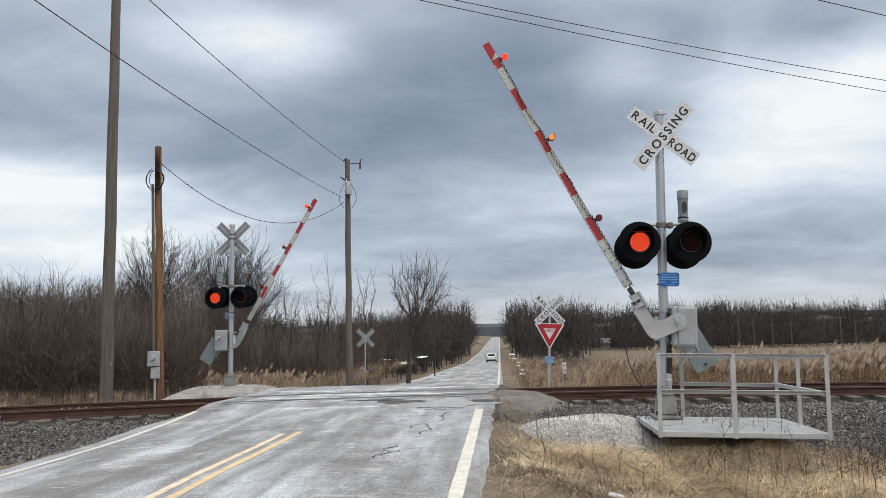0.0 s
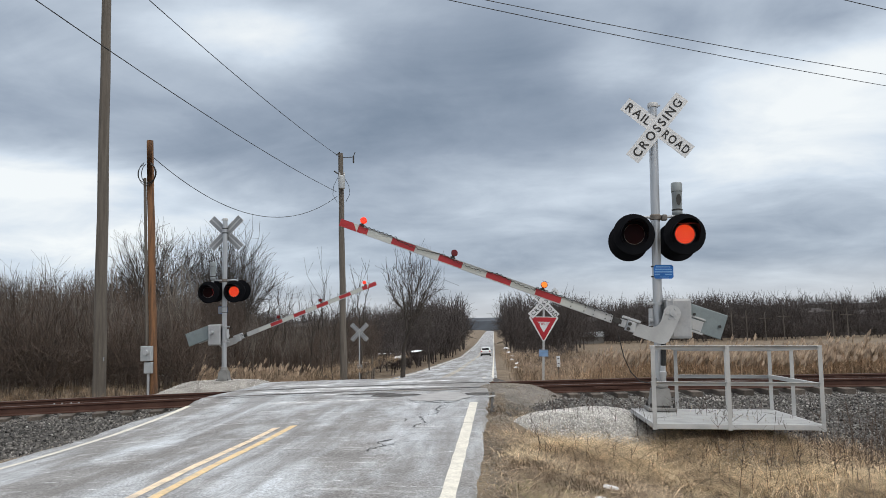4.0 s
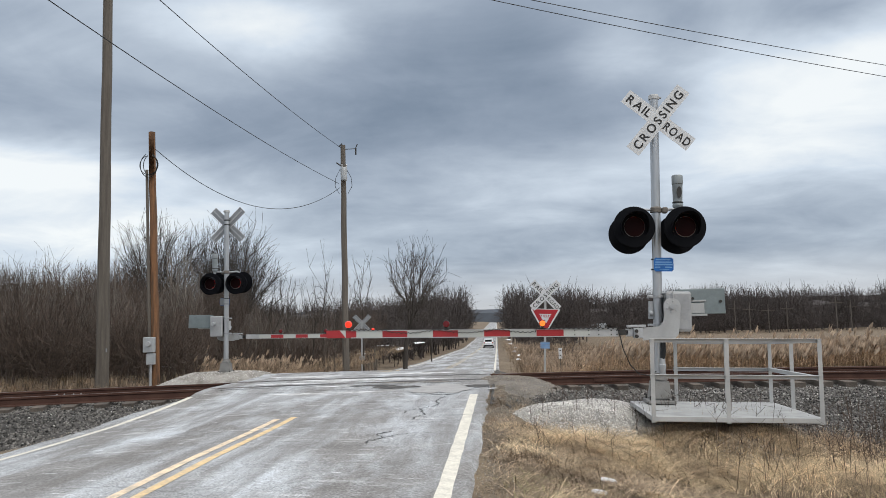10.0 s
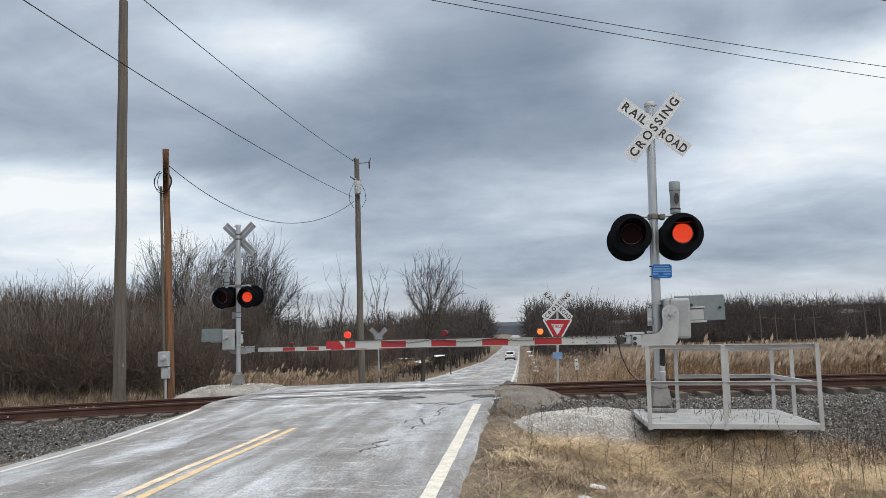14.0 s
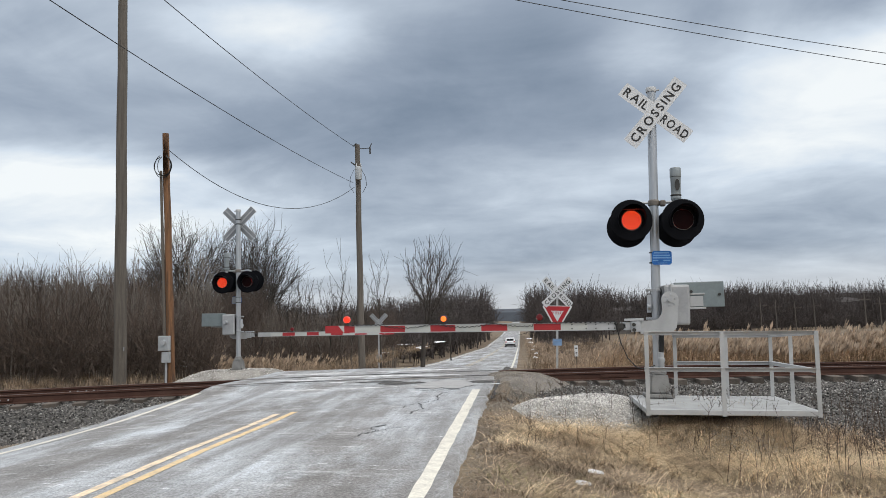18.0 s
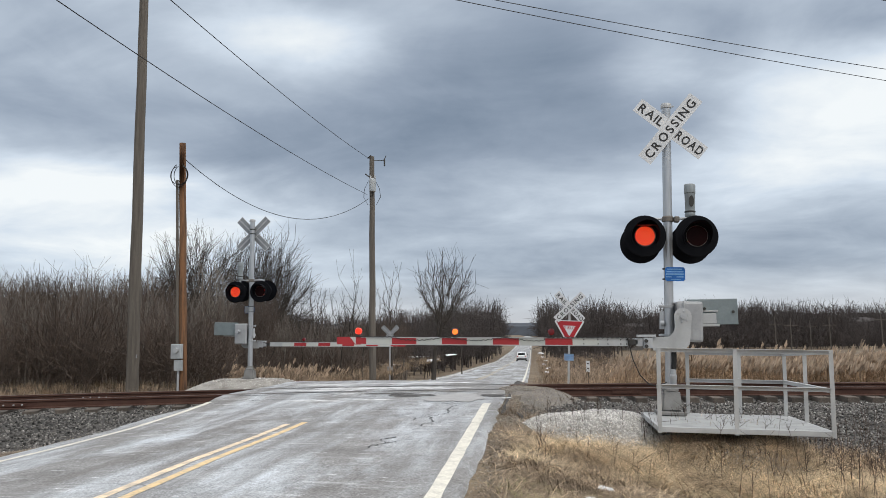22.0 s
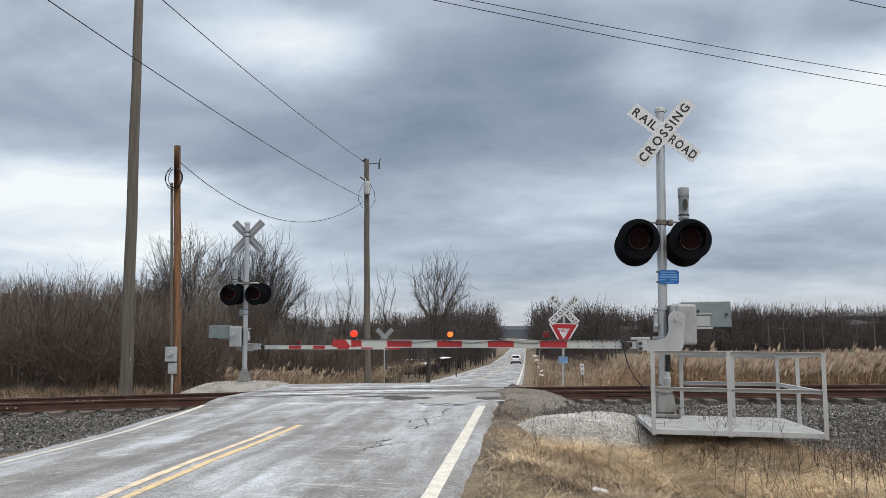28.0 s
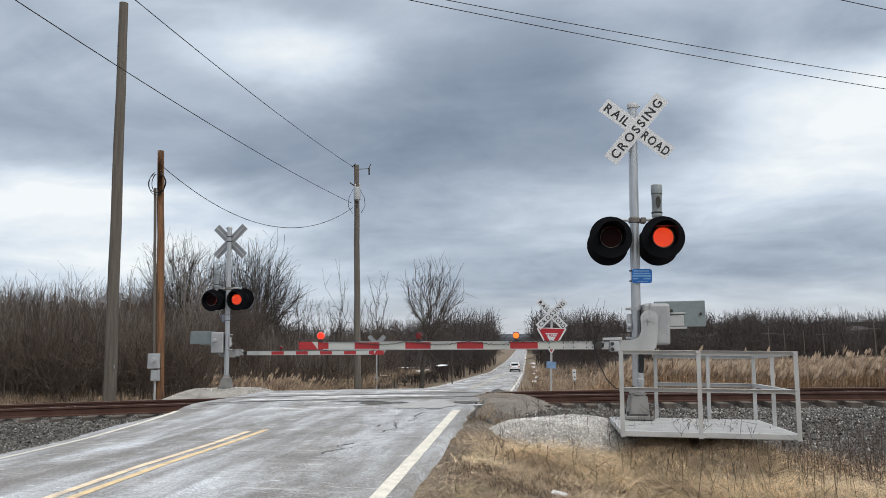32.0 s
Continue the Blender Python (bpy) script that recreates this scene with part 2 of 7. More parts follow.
M_YELLOWPALE = mat("bleached_yellow_paint", (0.76, 0.60, 0.42), 0.8, 0, 0.45, 8, 45, 0.2, 0.004, (0.44, 0.38, 0.31), 0.8)
M_YELLOWOLD = mat("faded_yellow_paint", (0.50, 0.40, 0.24), 0.85, 0, 0.5, 3, 30, 0.2, 0.004, (0.33, 0.31, 0.28), 1.0)
M_WHITELINE = mat("worn_white_paint", (0.66, 0.63, 0.55), 0.8, 0, 0.35, 9, 40, 0.2, 0.004, (0.42, 0.40, 0.36), 0.5)
M_POLE = mat("weathered_grey_pole_wood", (0.135, 0.118, 0.10), 0.92, 0, 0.35, 3, 30, 0.6, 0.02, (0.075, 0.064, 0.053), 0.7, stretch=(4, 4, 0.25))
M_POLEBROWN = mat("brown_pole_wood", (0.22, 0.108, 0.05), 0.9, 0, 0.45, 3, 30, 0.6, 0.02, (0.085, 0.05, 0.032), 0.95, stretch=(5, 5, 0.35))
M_ALU = mat("dull_galvanised_steel", (0.44, 0.45, 0.46), 0.55, 0.35, 0.1, 3, 40, 0.1, 0.003, (0.33, 0.34, 0.35), 0.7)
M_GREYPAINT = mat("aluminium_grey_paint", (0.43, 0.435, 0.435), 0.6, 0.15, 0.10, 2.5, 40, 0.08, 0.003, (0.33, 0.335, 0.335), 0.8)
M_HUB = mat("stained_hub_casting", (0.17, 0.15, 0.13), 0.7, 0.2, 0.2, 8, 50, 0.2, 0.004)
M_HOUSING = mat("dull_grey_housing_paint", (0.36, 0.365, 0.37), 0.55, 0.2, 0.10, 4, 40, 0.08, 0.003, (0.27, 0.275, 0.28), 0.8)
M_GRATE = mat("pale_grey_deck_plate", (0.36, 0.365, 0.36), 0.75, 0.1, 0.16, 4, 50, 0.15, 0.004, (0.25, 0.25, 0.245), 0.7)
M_WEIGHT = mat("weathered_zinc_plate", (0.21, 0.245, 0.25), 0.6, 0.3, 0.12, 4, 40, 0.1, 0.003, (0.155, 0.185, 0.195), 0.8)
M_CASTING = mat("weathered_grey_casting", (0.24, 0.235, 0.225), 0.7, 0.2, 0.15, 6, 50, 0.2, 0.004, (0.15, 0.145, 0.135), 0.8)
M_MAST = mat("galvanised_mast_steel", (0.50, 0.51, 0.52), 0.38, 0.75, 0.10, 5, 40, 0.06, 0.002, (0.38, 0.39, 0.40), 0.7, stretch=(3, 3, 0.3))
M_DARKIRON = mat("dark_iron", (0.05, 0.048, 0.045), 0.6, 0.4, 0.2, 5, 50, 0.2, 0.004)
M_BLACK = mat("matt_black_paint", (0.0065, 0.007, 0.009), 0.6, 0, 0.15, 5, 50, 0.05, 0.003, spec=0.06)
M_SIGNWHITE = mat("white_reflective_sheeting", (0.62, 0.63, 0.64), 0.5, 0, 0.05, 2, 60, 0.02, 0.002, (0.55, 0.56, 0.57), 0.6)
M_SIGNBACK = mat("bare_aluminium_sign_back", (0.29, 0.30, 0.31), 0.45, 0.5, 0.08, 3, 40, 0.05, 0.002)
M_LETTER = mat("black_sign_letters", (0.012, 0.012, 0.012), 0.6, 0, 0.05, 5, 40, 0)
M_REDSTRIPE = mat("red_reflective_stripe", (0.36, 0.022, 0.026), 0.45, 0, 0.08, 3, 50, 0.05, 0.002, (0.28, 0.018, 0.02), 0.6)
M_ARMWHITE = mat("grey_white_arm_sheeting", (0.46, 0.47, 0.44), 0.5, 0, 0.08, 3, 50, 0.05, 0.002, (0.40, 0.41, 0.38), 0.6)
M_YIELDRED = mat("red_sign_sheeting", (0.40, 0.015, 0.022), 0.5, 0, 0.05, 3, 50, 0.02)
M_BLUE = mat("blue_notice_plate", (0.010, 0.135, 0.46), 0.5, 0, 0.08, 6, 60, 0.02)
M_BLUEPALE = mat("faded_blue_plate", (0.20, 0.30, 0.46), 0.6, 0, 0.1, 6, 60, 0.02)
M_BLUETEXT = mat("pale_plate_text", (0.17, 0.36, 0.64), 0.6, 0, 0.05, 6, 60, 0)
M_LED = mat("lit_red_lamp_lens", (0.5, 0.02, 0.01), 0.4, 0, 0.05, 6, 60, 0, emit=(1.0, 0.022, 0.008), power=0.42)
M_LEDDOT = mat("lit_orange_diode", (0.6, 0.1, 0.02), 0.4, 0, 0.05, 6, 60, 0, emit=(1.0, 0.15, 0.035), power=1.5)
M_SHUTTER = mat("unlit_lens_shutter_red", (0.015, 0.0025, 0.0025), 0.45, 0, 0.1, 6, 60, 0.05, spec=0.08)
M_ARMLED = mat("lit_arm_lamp_lens", (0.6, 0.03, 0.01), 0.3, 0, 0.05, 6, 60, 0, emit=(1.0, 0.04, 0.014), power=0.85)
M_ARMFLASH = mat("lit_arm_flasher_face", (0.6, 0.1, 0.02), 0.3, 0, 0.05, 6, 60, 0, emit=(1.0, 0.20, 0.025), power=1.3)
M_ARMLENS = mat("unlit_arm_lamp_lens", (0.14, 0.008, 0.010), 0.2, 0, 0.1, 6, 60, 0.02)
M_CABLE = mat("black_cable", (0.012, 0.012, 0.012), 0.6, 0, 0.1, 6, 60, 0)
M_CONCRETE = mat("stained_concrete", (0.11, 0.108, 0.105), 0.9, 0, 0.2, 3, 50, 0.4, 0.01)
M_BELL = mat("blue_grey_bell_paint", (0.27, 0.30, 0.31), 0.55, 0.1, 0.1, 4, 50, 0.05, 0.002)
M_BOX = mat("grey_meter_box_paint", (0.40, 0.42, 0.43), 0.5, 0.1, 0.06, 4, 60, 0.05, 0.002)
M_BARK = mat("bare_grey_bark", (0.060, 0.050, 0.042), 0.95, 0, 0.3, 3, 40, 0.4, 0.02, (0.038, 0.031, 0.026), 0.7, per_object=0.25)
M_BARKDARK = mat("thicket_bark", (0.098, 0.073, 0.058), 0.95, 0, 0.3, 2, 30, 0, 0.02, (0.055, 0.043, 0.036), 0.7, per_object=0.2, per_island=0.35)
M_STEM = mat("pale_sapling_bark", (0.165, 0.142, 0.12), 0.95, 0, 0.3, 2, 30, 0, 0.02, (0.12, 0.10, 0.085), 0.7, per_island=0.3)
M_REED = mat("dry_reed", (0.43, 0.30, 0.19), 0.9, 0, 0.2, 2, 30, 0, 0.01, (0.28, 0.195, 0.125), 0.8, per_island=0.5)
M_PLUME = mat("dry_reed_plume", (0.45, 0.345, 0.25), 0.95, 0, 0.2, 4, 40, 0, 0.01, (0.20, 0.145, 0.10), 0.7, per_island=0.3)
M_STRAW = mat("dry_straw_grass", (0.66, 0.52, 0.335), 0.9, 0, 0.2, 1.3, 30, 0, 0.01, (0.29, 0.21, 0.135), 0.9, per_island=0.9)
M_WEED = mat("dark_dead_weed_stem", (0.075, 0.052, 0.04), 0.95, 0, 0.2, 3, 30, 0, 0.01, per_island=0.4)
M_SNOW = mat("old_snow", (0.78, 0.80, 0.83), 0.8, 0, 0.08, 4, 40, 0.4, 0.02)
M_CARWHITE = mat("white_car_paint", (0.74, 0.75, 0.76), 0.25, 0, 0.03, 2, 50, 0)
M_CARGLASS = mat("dark_car_glass", (0.012, 0.014, 0.016), 0.08, 0, 0.05, 4, 40, 0)
M_TYRE = mat("black_tyre_rubber", (0.014, 0.014, 0.014), 0.85, 0, 0.1, 8, 60, 0.2)
M_TAIL = mat("red_tail_lamp", (0.35, 0.01, 0.01), 0.3, 0, 0.05, 4, 40, 0)
M_BARNROOF = mat("pale_metal_barn_roof", (0.42, 0.45, 0.47), 0.6, 0.2, 0.1, 0.5, 10, 0)
M_BARNWALL = mat("grey_barn_boards", (0.20, 0.19, 0.18), 0.9, 0, 0.2, 0.6, 10, 0)


def asphalt():
    m = mat("salted_asphalt", (0.225, 0.219, 0.213), 0.78, 0, 0.95, 1.3, 38, 0.7, 0.008, (0.165, 0.159, 0.153), 0.95)
    t = m.node_tree
    L = t.links.new
    b = t.nodes["Principled BSDF"]
    old = b.inputs["Base Color"].links[0].from_socket
    tc = t.nodes.new("ShaderNodeTexCoord")
    mp = t.nodes.new("ShaderNodeMapping")
    mp.inputs["Scale"].default_value = (1.0, 0.35, 1.0)
    mp.inputs["Rotation"].default_value = (0, 0, 0.15)
    L(tc.outputs["Object"], mp.inputs[0])
    n = t.nodes.new("ShaderNodeTexNoise")
    n.inputs["Scale"].default_value, n.inputs["Detail"].default_value, n.inputs["Roughness"].default_value = 0.8, 8, 0.68
    L(mp.outputs[0], n.inputs["Vector"])
    r = t.nodes.new("ShaderNodeMapRange")
    L(n.outputs[0], r.inputs[0])
    r.inputs[1].default_value, r.inputs[2].default_value = 0.44, 0.66
    r.inputs[3].default_value, r.inputs[4].default_value = 0.0, 0.85
    mx = t.nodes.new("ShaderNodeMix")
    mx.data_type = "RGBA"
    L(r.outputs[0], mx.inputs[0])
    L(old, mx.inputs[6])
    mx.inputs[7].default_value = (0.56, 0.60, 0.64, 1)
    # thin salt streaks across, darker wheel tracks along, and grit
    last = mx.outputs[2]
    for stretch, turn, scale, lo, hi, most, tone in (((0.8, 3.2, 1), 0.12, 1.3, 0.57, 0.72, 0.75, (0.66, 0.67, 0.68, 1)), ((1.6, 0.10, 1), 0.0, 0.9, 0.47, 0.62, 0.75, (0.155, 0.146, 0.138, 1)), ((0.5, 2.6, 1), 0.16, 2.1, 0.60, 0.72, 0.55, (0.12, 0.115, 0.11, 1)), ((0.5, 2.0, 1), 0.1, 7.0, 0.63, 0.72, 0.8, (0.72, 0.735, 0.75, 1))):
        m2 = t.nodes.new("ShaderNodeMapping")
        m2.inputs["Scale"].default_value, m2.inputs["Rotation"].default_value = stretch, (0, 0, turn)
        L(tc.outputs["Object"], m2.inputs[0])
        n4 = t.nodes.new("ShaderNodeTexNoise")
        n4.inputs["Scale"].default_value, n4.inputs["Detail"].default_value, n4.inputs["Roughness"].default_value = scale, 7, 0.62
        L(m2.outputs[0], n4.inputs["Vector"])
        r4 = t.nodes.new("ShaderNodeMapRange")
        L(n4.outputs[0], r4.inputs[0])
        r4.inputs[1].default_value, r4.inputs[2].default_value = lo, hi
        r4.inputs[3].default_value, r4.inputs[4].default_value = 0.0, most
        m4 = t.nodes.new("ShaderNodeMix")
        m4.data_type = "RGBA"
        L(r4.outputs[0], m4.inputs[0])
        L(last, m4.inputs[6])
        m4.inputs[7].default_value = tone
        last = m4.outputs[2]
    gr = t.nodes.new("ShaderNodeTexNoise")
    gr.inputs["Scale"].default_value, gr.inputs["Detail"].default_value, gr.inputs["Roughness"].default_value = 48, 4, 0.85
    L(tc.outputs["Object"], gr.inputs["Vector"])
    g5 = t.nodes.new("ShaderNodeMapRange")
    L(gr.outputs[0], g5.inputs[0])
    g5.inputs[1].default_value, g5.inputs[2].default_value = 0.38, 0.62
    g5.inputs[3].default_value, g5.inputs[4].default_value = 0.5, 1.5
    g6 = t.nodes.new("ShaderNodeMix")
    g6.data_type, g6.blend_type = "RGBA", "MULTIPLY"
    g6.inputs[0].default_value = 1.0
    L(last, g6.inputs[6])
    L(g5.outputs[0], g6.inputs[7])
    # hairline cracks
    v = t.nodes.new("ShaderNodeTexVoronoi")
    v.feature = "DISTANCE_TO_EDGE"
    v.inputs["Scale"].default_value = 0.55
    warp = t.nodes.new("ShaderNodeTexNoise")
    warp.inputs["Scale"].default_value, warp.inputs["Detail"].default_value = 2.2, 5
    L(tc.outputs["Object"], warp.inputs["Vector"])
    wm = t.nodes.new("ShaderNodeMix")
    wm.data_type = "VECTOR"
    wm.inputs[0].default_value = 0.35
    L(tc.outputs["Object"], wm.inputs[4])
    L(warp.outputs["Color"], wm.inputs[5])
    L(wm.outputs[1], v.inputs["Vector"])
    cr = t.nodes.new("ShaderNodeMapRange")
    L(v.outputs[0], cr.inputs[0])
    cr.inputs[1].default_value, cr.inputs[2].default_value = 0.0, 0.008
    cr.inputs[3].default_value, cr.inputs[4].default_value = 0.55, 0.0
    mask = t.nodes.new("ShaderNodeMath")
    mask.operation = "MULTIPLY"
    L(cr.outputs[0], mask.inputs[0])
    r2 = t.nodes.new("ShaderNodeMapRange")
    n3 = t.nodes.new("ShaderNodeTexNoise")
    n3.inputs["Scale"].default_value = 0.35
    L(tc.outputs["Object"], n3.inputs["Vector"])
    L(n3.outputs[0], r2.inputs[0])
    r2.inputs[1].default_value, r2.inputs[2].default_value = 0.5, 0.62
    L(r2.outputs[0], mask.inputs[1])
    mc = t.nodes.new("ShaderNodeMix")
    mc.data_type = "RGBA"
    L(mask.outputs[0], mc.inputs[0])
    L(g6.outputs[2], mc.inputs[6])
    mc.inputs[7].default_value = (0.05, 0.05, 0.05, 1)
    L(mc.outputs[2], b.inputs["Base Color"])
    rr = t.nodes.new("ShaderNodeMapRange")
    L(n1_out(t), rr.inputs[0])
    rr.inputs[3].default_value, rr.inputs[4].default_value = 0.55, 0.85
    L(rr.outputs[0], b.inputs["Roughness"])
    return m


def n1_out(t):
    return [n for n in t.nodes if n.type == "TEX_NOISE"][0].outputs[0]


M_ASPHALT = asphalt()


# ---- mesh helpers ----
def obj_from(name, verts, faces, material):
    me = bpy.data.meshes.new(name)
    me.from_pydata(verts, [], faces)
    me.materials.append(material)
    me.update()
    return new(name, me)


def finish(bm, name, material, smooth=False):
    me = bpy.data.meshes.new(name)
    bmesh.ops.recalc_face_normals(bm, faces=bm.faces)
    bm.to_mesh(me)
    bm.free()
    me.materials.append(material)
    if smooth:
        for p in me.polygons:
            p.use_smooth = True
        me.set_sharp_from_angle(angle=radians(40))
    return me


def part(name, bm, material, parent=None, label="", smooth=False):
    ob = new(name, finish(bm, name, material, smooth))
    ob.parent = parent
    if label:
        tagged(ob, label)
    return ob


def empty(name, m=None):
    ob = new(name)
    ob.empty_display_size = 0.2
    if m is not None:
        ob.matrix_basis = m
    return ob


def box(bm, cx, cy, cz, sx, sy, sz, bevel=0.0, m=None):
    r = bmesh.ops.create_cube(bm, size=1.0)
    vs = r["verts"]
    bmesh.ops.scale(bm, vec=(sx, sy, sz), verts=vs)
    bmesh.ops.translate(bm, vec=(cx, cy, cz), verts=vs)
    if m is not None:
        bmesh.ops.transform(bm, matrix=m, verts=vs)
    if bevel:
        es = list({e for v in vs for e in v.link_edges})
        bmesh.ops.bevel(bm, geom=es, offset=bevel, segments=2, affect="EDGES", profile=0.5)
    return bm


def rod(bm, p0, p1, r0, r1=None, seg=10, cap=True):
    p0, p1 = Vector(p0), Vector(p1)
    r1 = r0 if r1 is None else r1
    d = (p1 - p0)
    q = d.to_track_quat("Z", "Y").to_matrix()
    rings = []
    for p, r in ((p0, r0), (p1, r1)):
        rings.append([bm.verts.new(p + q @ Vector((r * math.cos(a), r * math.sin(a), 0))) for a in (TAU * i / seg for i in range(seg))])
    for i in range(seg):
        j = (i + 1) % seg
        bm.faces.new((rings[0][i], rings[0][j], rings[1][j], rings[1][i]))
    if cap:
        bm.faces.new(rings[0][::-1])
        bm.faces.new(rings[1])
    return bm


def hose(bm, pts, r, seg=6):
    """A tube through points."""
    pts = [Vector(p) for p in pts]
    prev = None
    for i, p in enumerate(pts):
        d = (pts[min(i + 1, len(pts) - 1)] - pts[max(i - 1, 0)]).normalized()
        a = Vector((0, 0, 1)) if abs(d.z) < 0.9 else Vector((0, 1, 0))
        u = d.cross(a).normalized()
        w = d.cross(u)
        rr = r[i] if isinstance(r, (list, tuple)) else r
        ring = [bm.verts.new(p + u * rr * math.cos(TAU * k / seg) + w * rr * math.sin(TAU * k / seg)) for k in range(seg)]
        if prev:
            for k in range(seg):
                bm.faces.new((prev[k], prev[(k + 1) % seg], ring[(k + 1) % seg], ring[k]))
        else:
            bm.faces.new(ring[::-1])
        prev = ring
    bm.faces.new(prev)
    return bm


def slab(bm, outline, y0, y1):
    """A plate: an outline in x, z, from y0 to y1."""
    a = [bm.verts.new((x, y0, z)) for x, z in outline]
    b = [bm.verts.new((x, y1, z)) for x, z in outline]
    n = len(a)
    bm.faces.new(a)
    bm.faces.new(b[::-1])
    for i in range(n):
        j = (i + 1) % n
        bm.faces.new((a[i], b[i], b[j], a[j]))
    return bm


def lathe(bm, prof, m=None, seg=24):
    """Turned about z: prof is radius, z."""
    rings = []
    for r, z in prof:
        ring = [Vector((r * math.cos(TAU * k / seg), r * math.sin(TAU * k / seg), z)) for k in range(seg)]
        rings.append([bm.verts.new(m @ v if m is not None else v) for v in ring])
    for a, b in zip(rings, rings[1:]):
        for k in range(seg):
            bm.faces.new((a[k], a[(k + 1) % seg], b[(k + 1) % seg], b[k]))
    bm.faces.new(rings[0][::-1])
    bm.faces.new(rings[-1])
    return bm


def B():
    return bmesh.new()


def lerp_table(table, v):
    return float(np.interp(v, [a for a, _ in table], [b for _, b in table]))


# ---- the lie of the land ----
X_RIGHT, X_MID, X_LEFT = -0.55, -3.28, -6.17
PROFILE = [(-80, -0.5), (-5, -0.25), (4, -0.17), (7, -0.10), (10, -0.01), (13, 0.09), (15, 0.12), (16, 0.123), (19.5, 0.122), (22, 0.0), (26, -0.32), (34, -0.86), (40, -1.2), (60, -1.75), (86, -2.25), (135, -3.2), (245, -3.1), (420, -1.0), (650, 1.2), (3000, 2.0)]
LAND = [(-100, -0.8), (0, -0.55), (20, -0.6), (30, -1.1), (60, -1.9), (135, -3.2), (250, -3.0), (500, -0.5), (1500, 3.0), (3000, 6.0)]


MID_NEAR = [(-80, -0.45), (-5, -0.2), (4, -0.10), (6, -0.07), (8, -0.025), (10, -0.015), (12, 0.02), (14, 0.085), (15.4, 0.122), (19.5, 0.124), (22, 0.0)]
LEFT_NEAR = [(-80, -0.5), (-5, -0.25), (6, -0.17), (8.4, -0.165), (9.75, -0.16), (11.5, -0.13), (13, -0.06), (14.3, 0.025), (14.9, 0.10), (15.2, 0.121), (19.5, 0.121), (22, 0.0)]


def road_dx(y):
    """The road bears slightly left beyond the dip."""
    return -0.0095 * max(y - 40, 0.0)


def road_z(y):
    return lerp_table(PROFILE, y)


def track_y(x):
    """The middle of the track."""
    c = min(max(x, -13.0), 9.0)
    d = c - 0.5
    slope = 0.12 - 0.027 * d
    return 17.45 + 0.12 * d - 0.0135 * d * d + slope * (x - c)


def smooth(a, b, v):
    v = min(max((v - a) / (b - a), 0.0), 1.0)
    return v * v * (3 - 2 * v)


def road_top(x, y):
    if y > 22:
        return road_z(y) + 0.03 * (1 - ((x - X_MID) / 3.2) ** 2)
    r, m, l = road_z(y), lerp_table(MID_NEAR, y), lerp_table(LEFT_NEAR, y)
    u = (x - X_MID) / 2.81
    return m + u * (r - l) / 2 + u * u * ((r + l) / 2 - m)


def road_inset(y):
    """How far the left asphalt edge draws in towards the rails."""
    return 0.36 * smooth(12.4, 14.6, y) * (1 - smooth(18.5, 20.5, y))


def ballast_top(x, y):
    off = abs(y - track_y(x))
    z = -0.135 - 0.045 * smooth(0.8, 3.0, x) - 0.42 * smooth(1.45, 5.4, off)
    inset = road_inset(y)
    side = X_LEFT - 0.32 + inset - x if x < X_MID else x - (X_RIGHT + 0.3)
    edge = 1 - smooth(0.0, 1.1 - 1.6 * inset, side)
    return z + (max(road_top(min(max(x, X_LEFT - 0.3), X_RIGHT + 0.3), y) - 0.02, z) - z) * edge


def land_z(x, y):
    dx = road_dx(y)
    rz = road_top(min(max(x - dx, X_LEFT - 0.3), X_RIGHT + 0.3), y)
    side = max(X_LEFT + dx - 0.7 + 1.9 * road_inset(y) - x, x - (X_RIGHT + dx + 0.55), 0.0)
    drop = 0.38 * smooth(0.0, 2.6, side)
    z = rz - 0.06 - drop
    z = z * (1 - smooth(3, 25, side)) + lerp_table(LAND, y) * smooth(3, 25, side)
    w = 1 - smooth(3.6, 6.2, abs(y - track_y(x)))
    if side > 0 and w > 0:
        z = z * (1 - w) + (ballast_top(x, y) - 0.09) * w
    z += 0.035 * math.sin(1.7 * x + 0.6 * y) * math.sin(1.3 * y - 0.4 * x) * smooth(0.6, 2.0, side)
    return z


def axis(stops):
    out = []
    for a, b, s in stops:
        n = max(1, int(round((b - a) / s)))
        out += [a + (b - a) * i / n for i in range(n)]
    return out + [stops[-1][1]]


XS = axis([(-1500, -200, 130), (-200, -40, 10), (-40, -16, 2), (-16, 14, 0.3), (14, 50, 2), (50, 250, 12), (250, 1500, 125)])
YS = axis([(-300, -20, 40), (-20, 2, 2), (2, 30, 0.3), (30, 80, 2), (80, 300, 12), (300, 3000, 150)])
verts = [(x, y, land_z(x, y)) for y in YS for x in XS]
nx = len(XS)
faces = [(j * nx + i, j * nx + i + 1, (j + 1) * nx + i + 1, (j + 1) * nx + i) for j in range(len(YS) - 1) for i in range(nx - 1)]
ground = obj_from("ground", verts, faces, M_GROUND)
for p in ground.data.polygons:
    p.use_smooth = True
tagged(ground, "brown winter ground with dry grass and bare soil", "ground", kind="structure")

# road slab
RX = axis([(X_LEFT - 0.42, X_RIGHT + 0.2, 0.32)])
RY = axis([(-60, 2, 4), (2, 30, 0.4), (30, 120, 3), (120, 700, 15)])


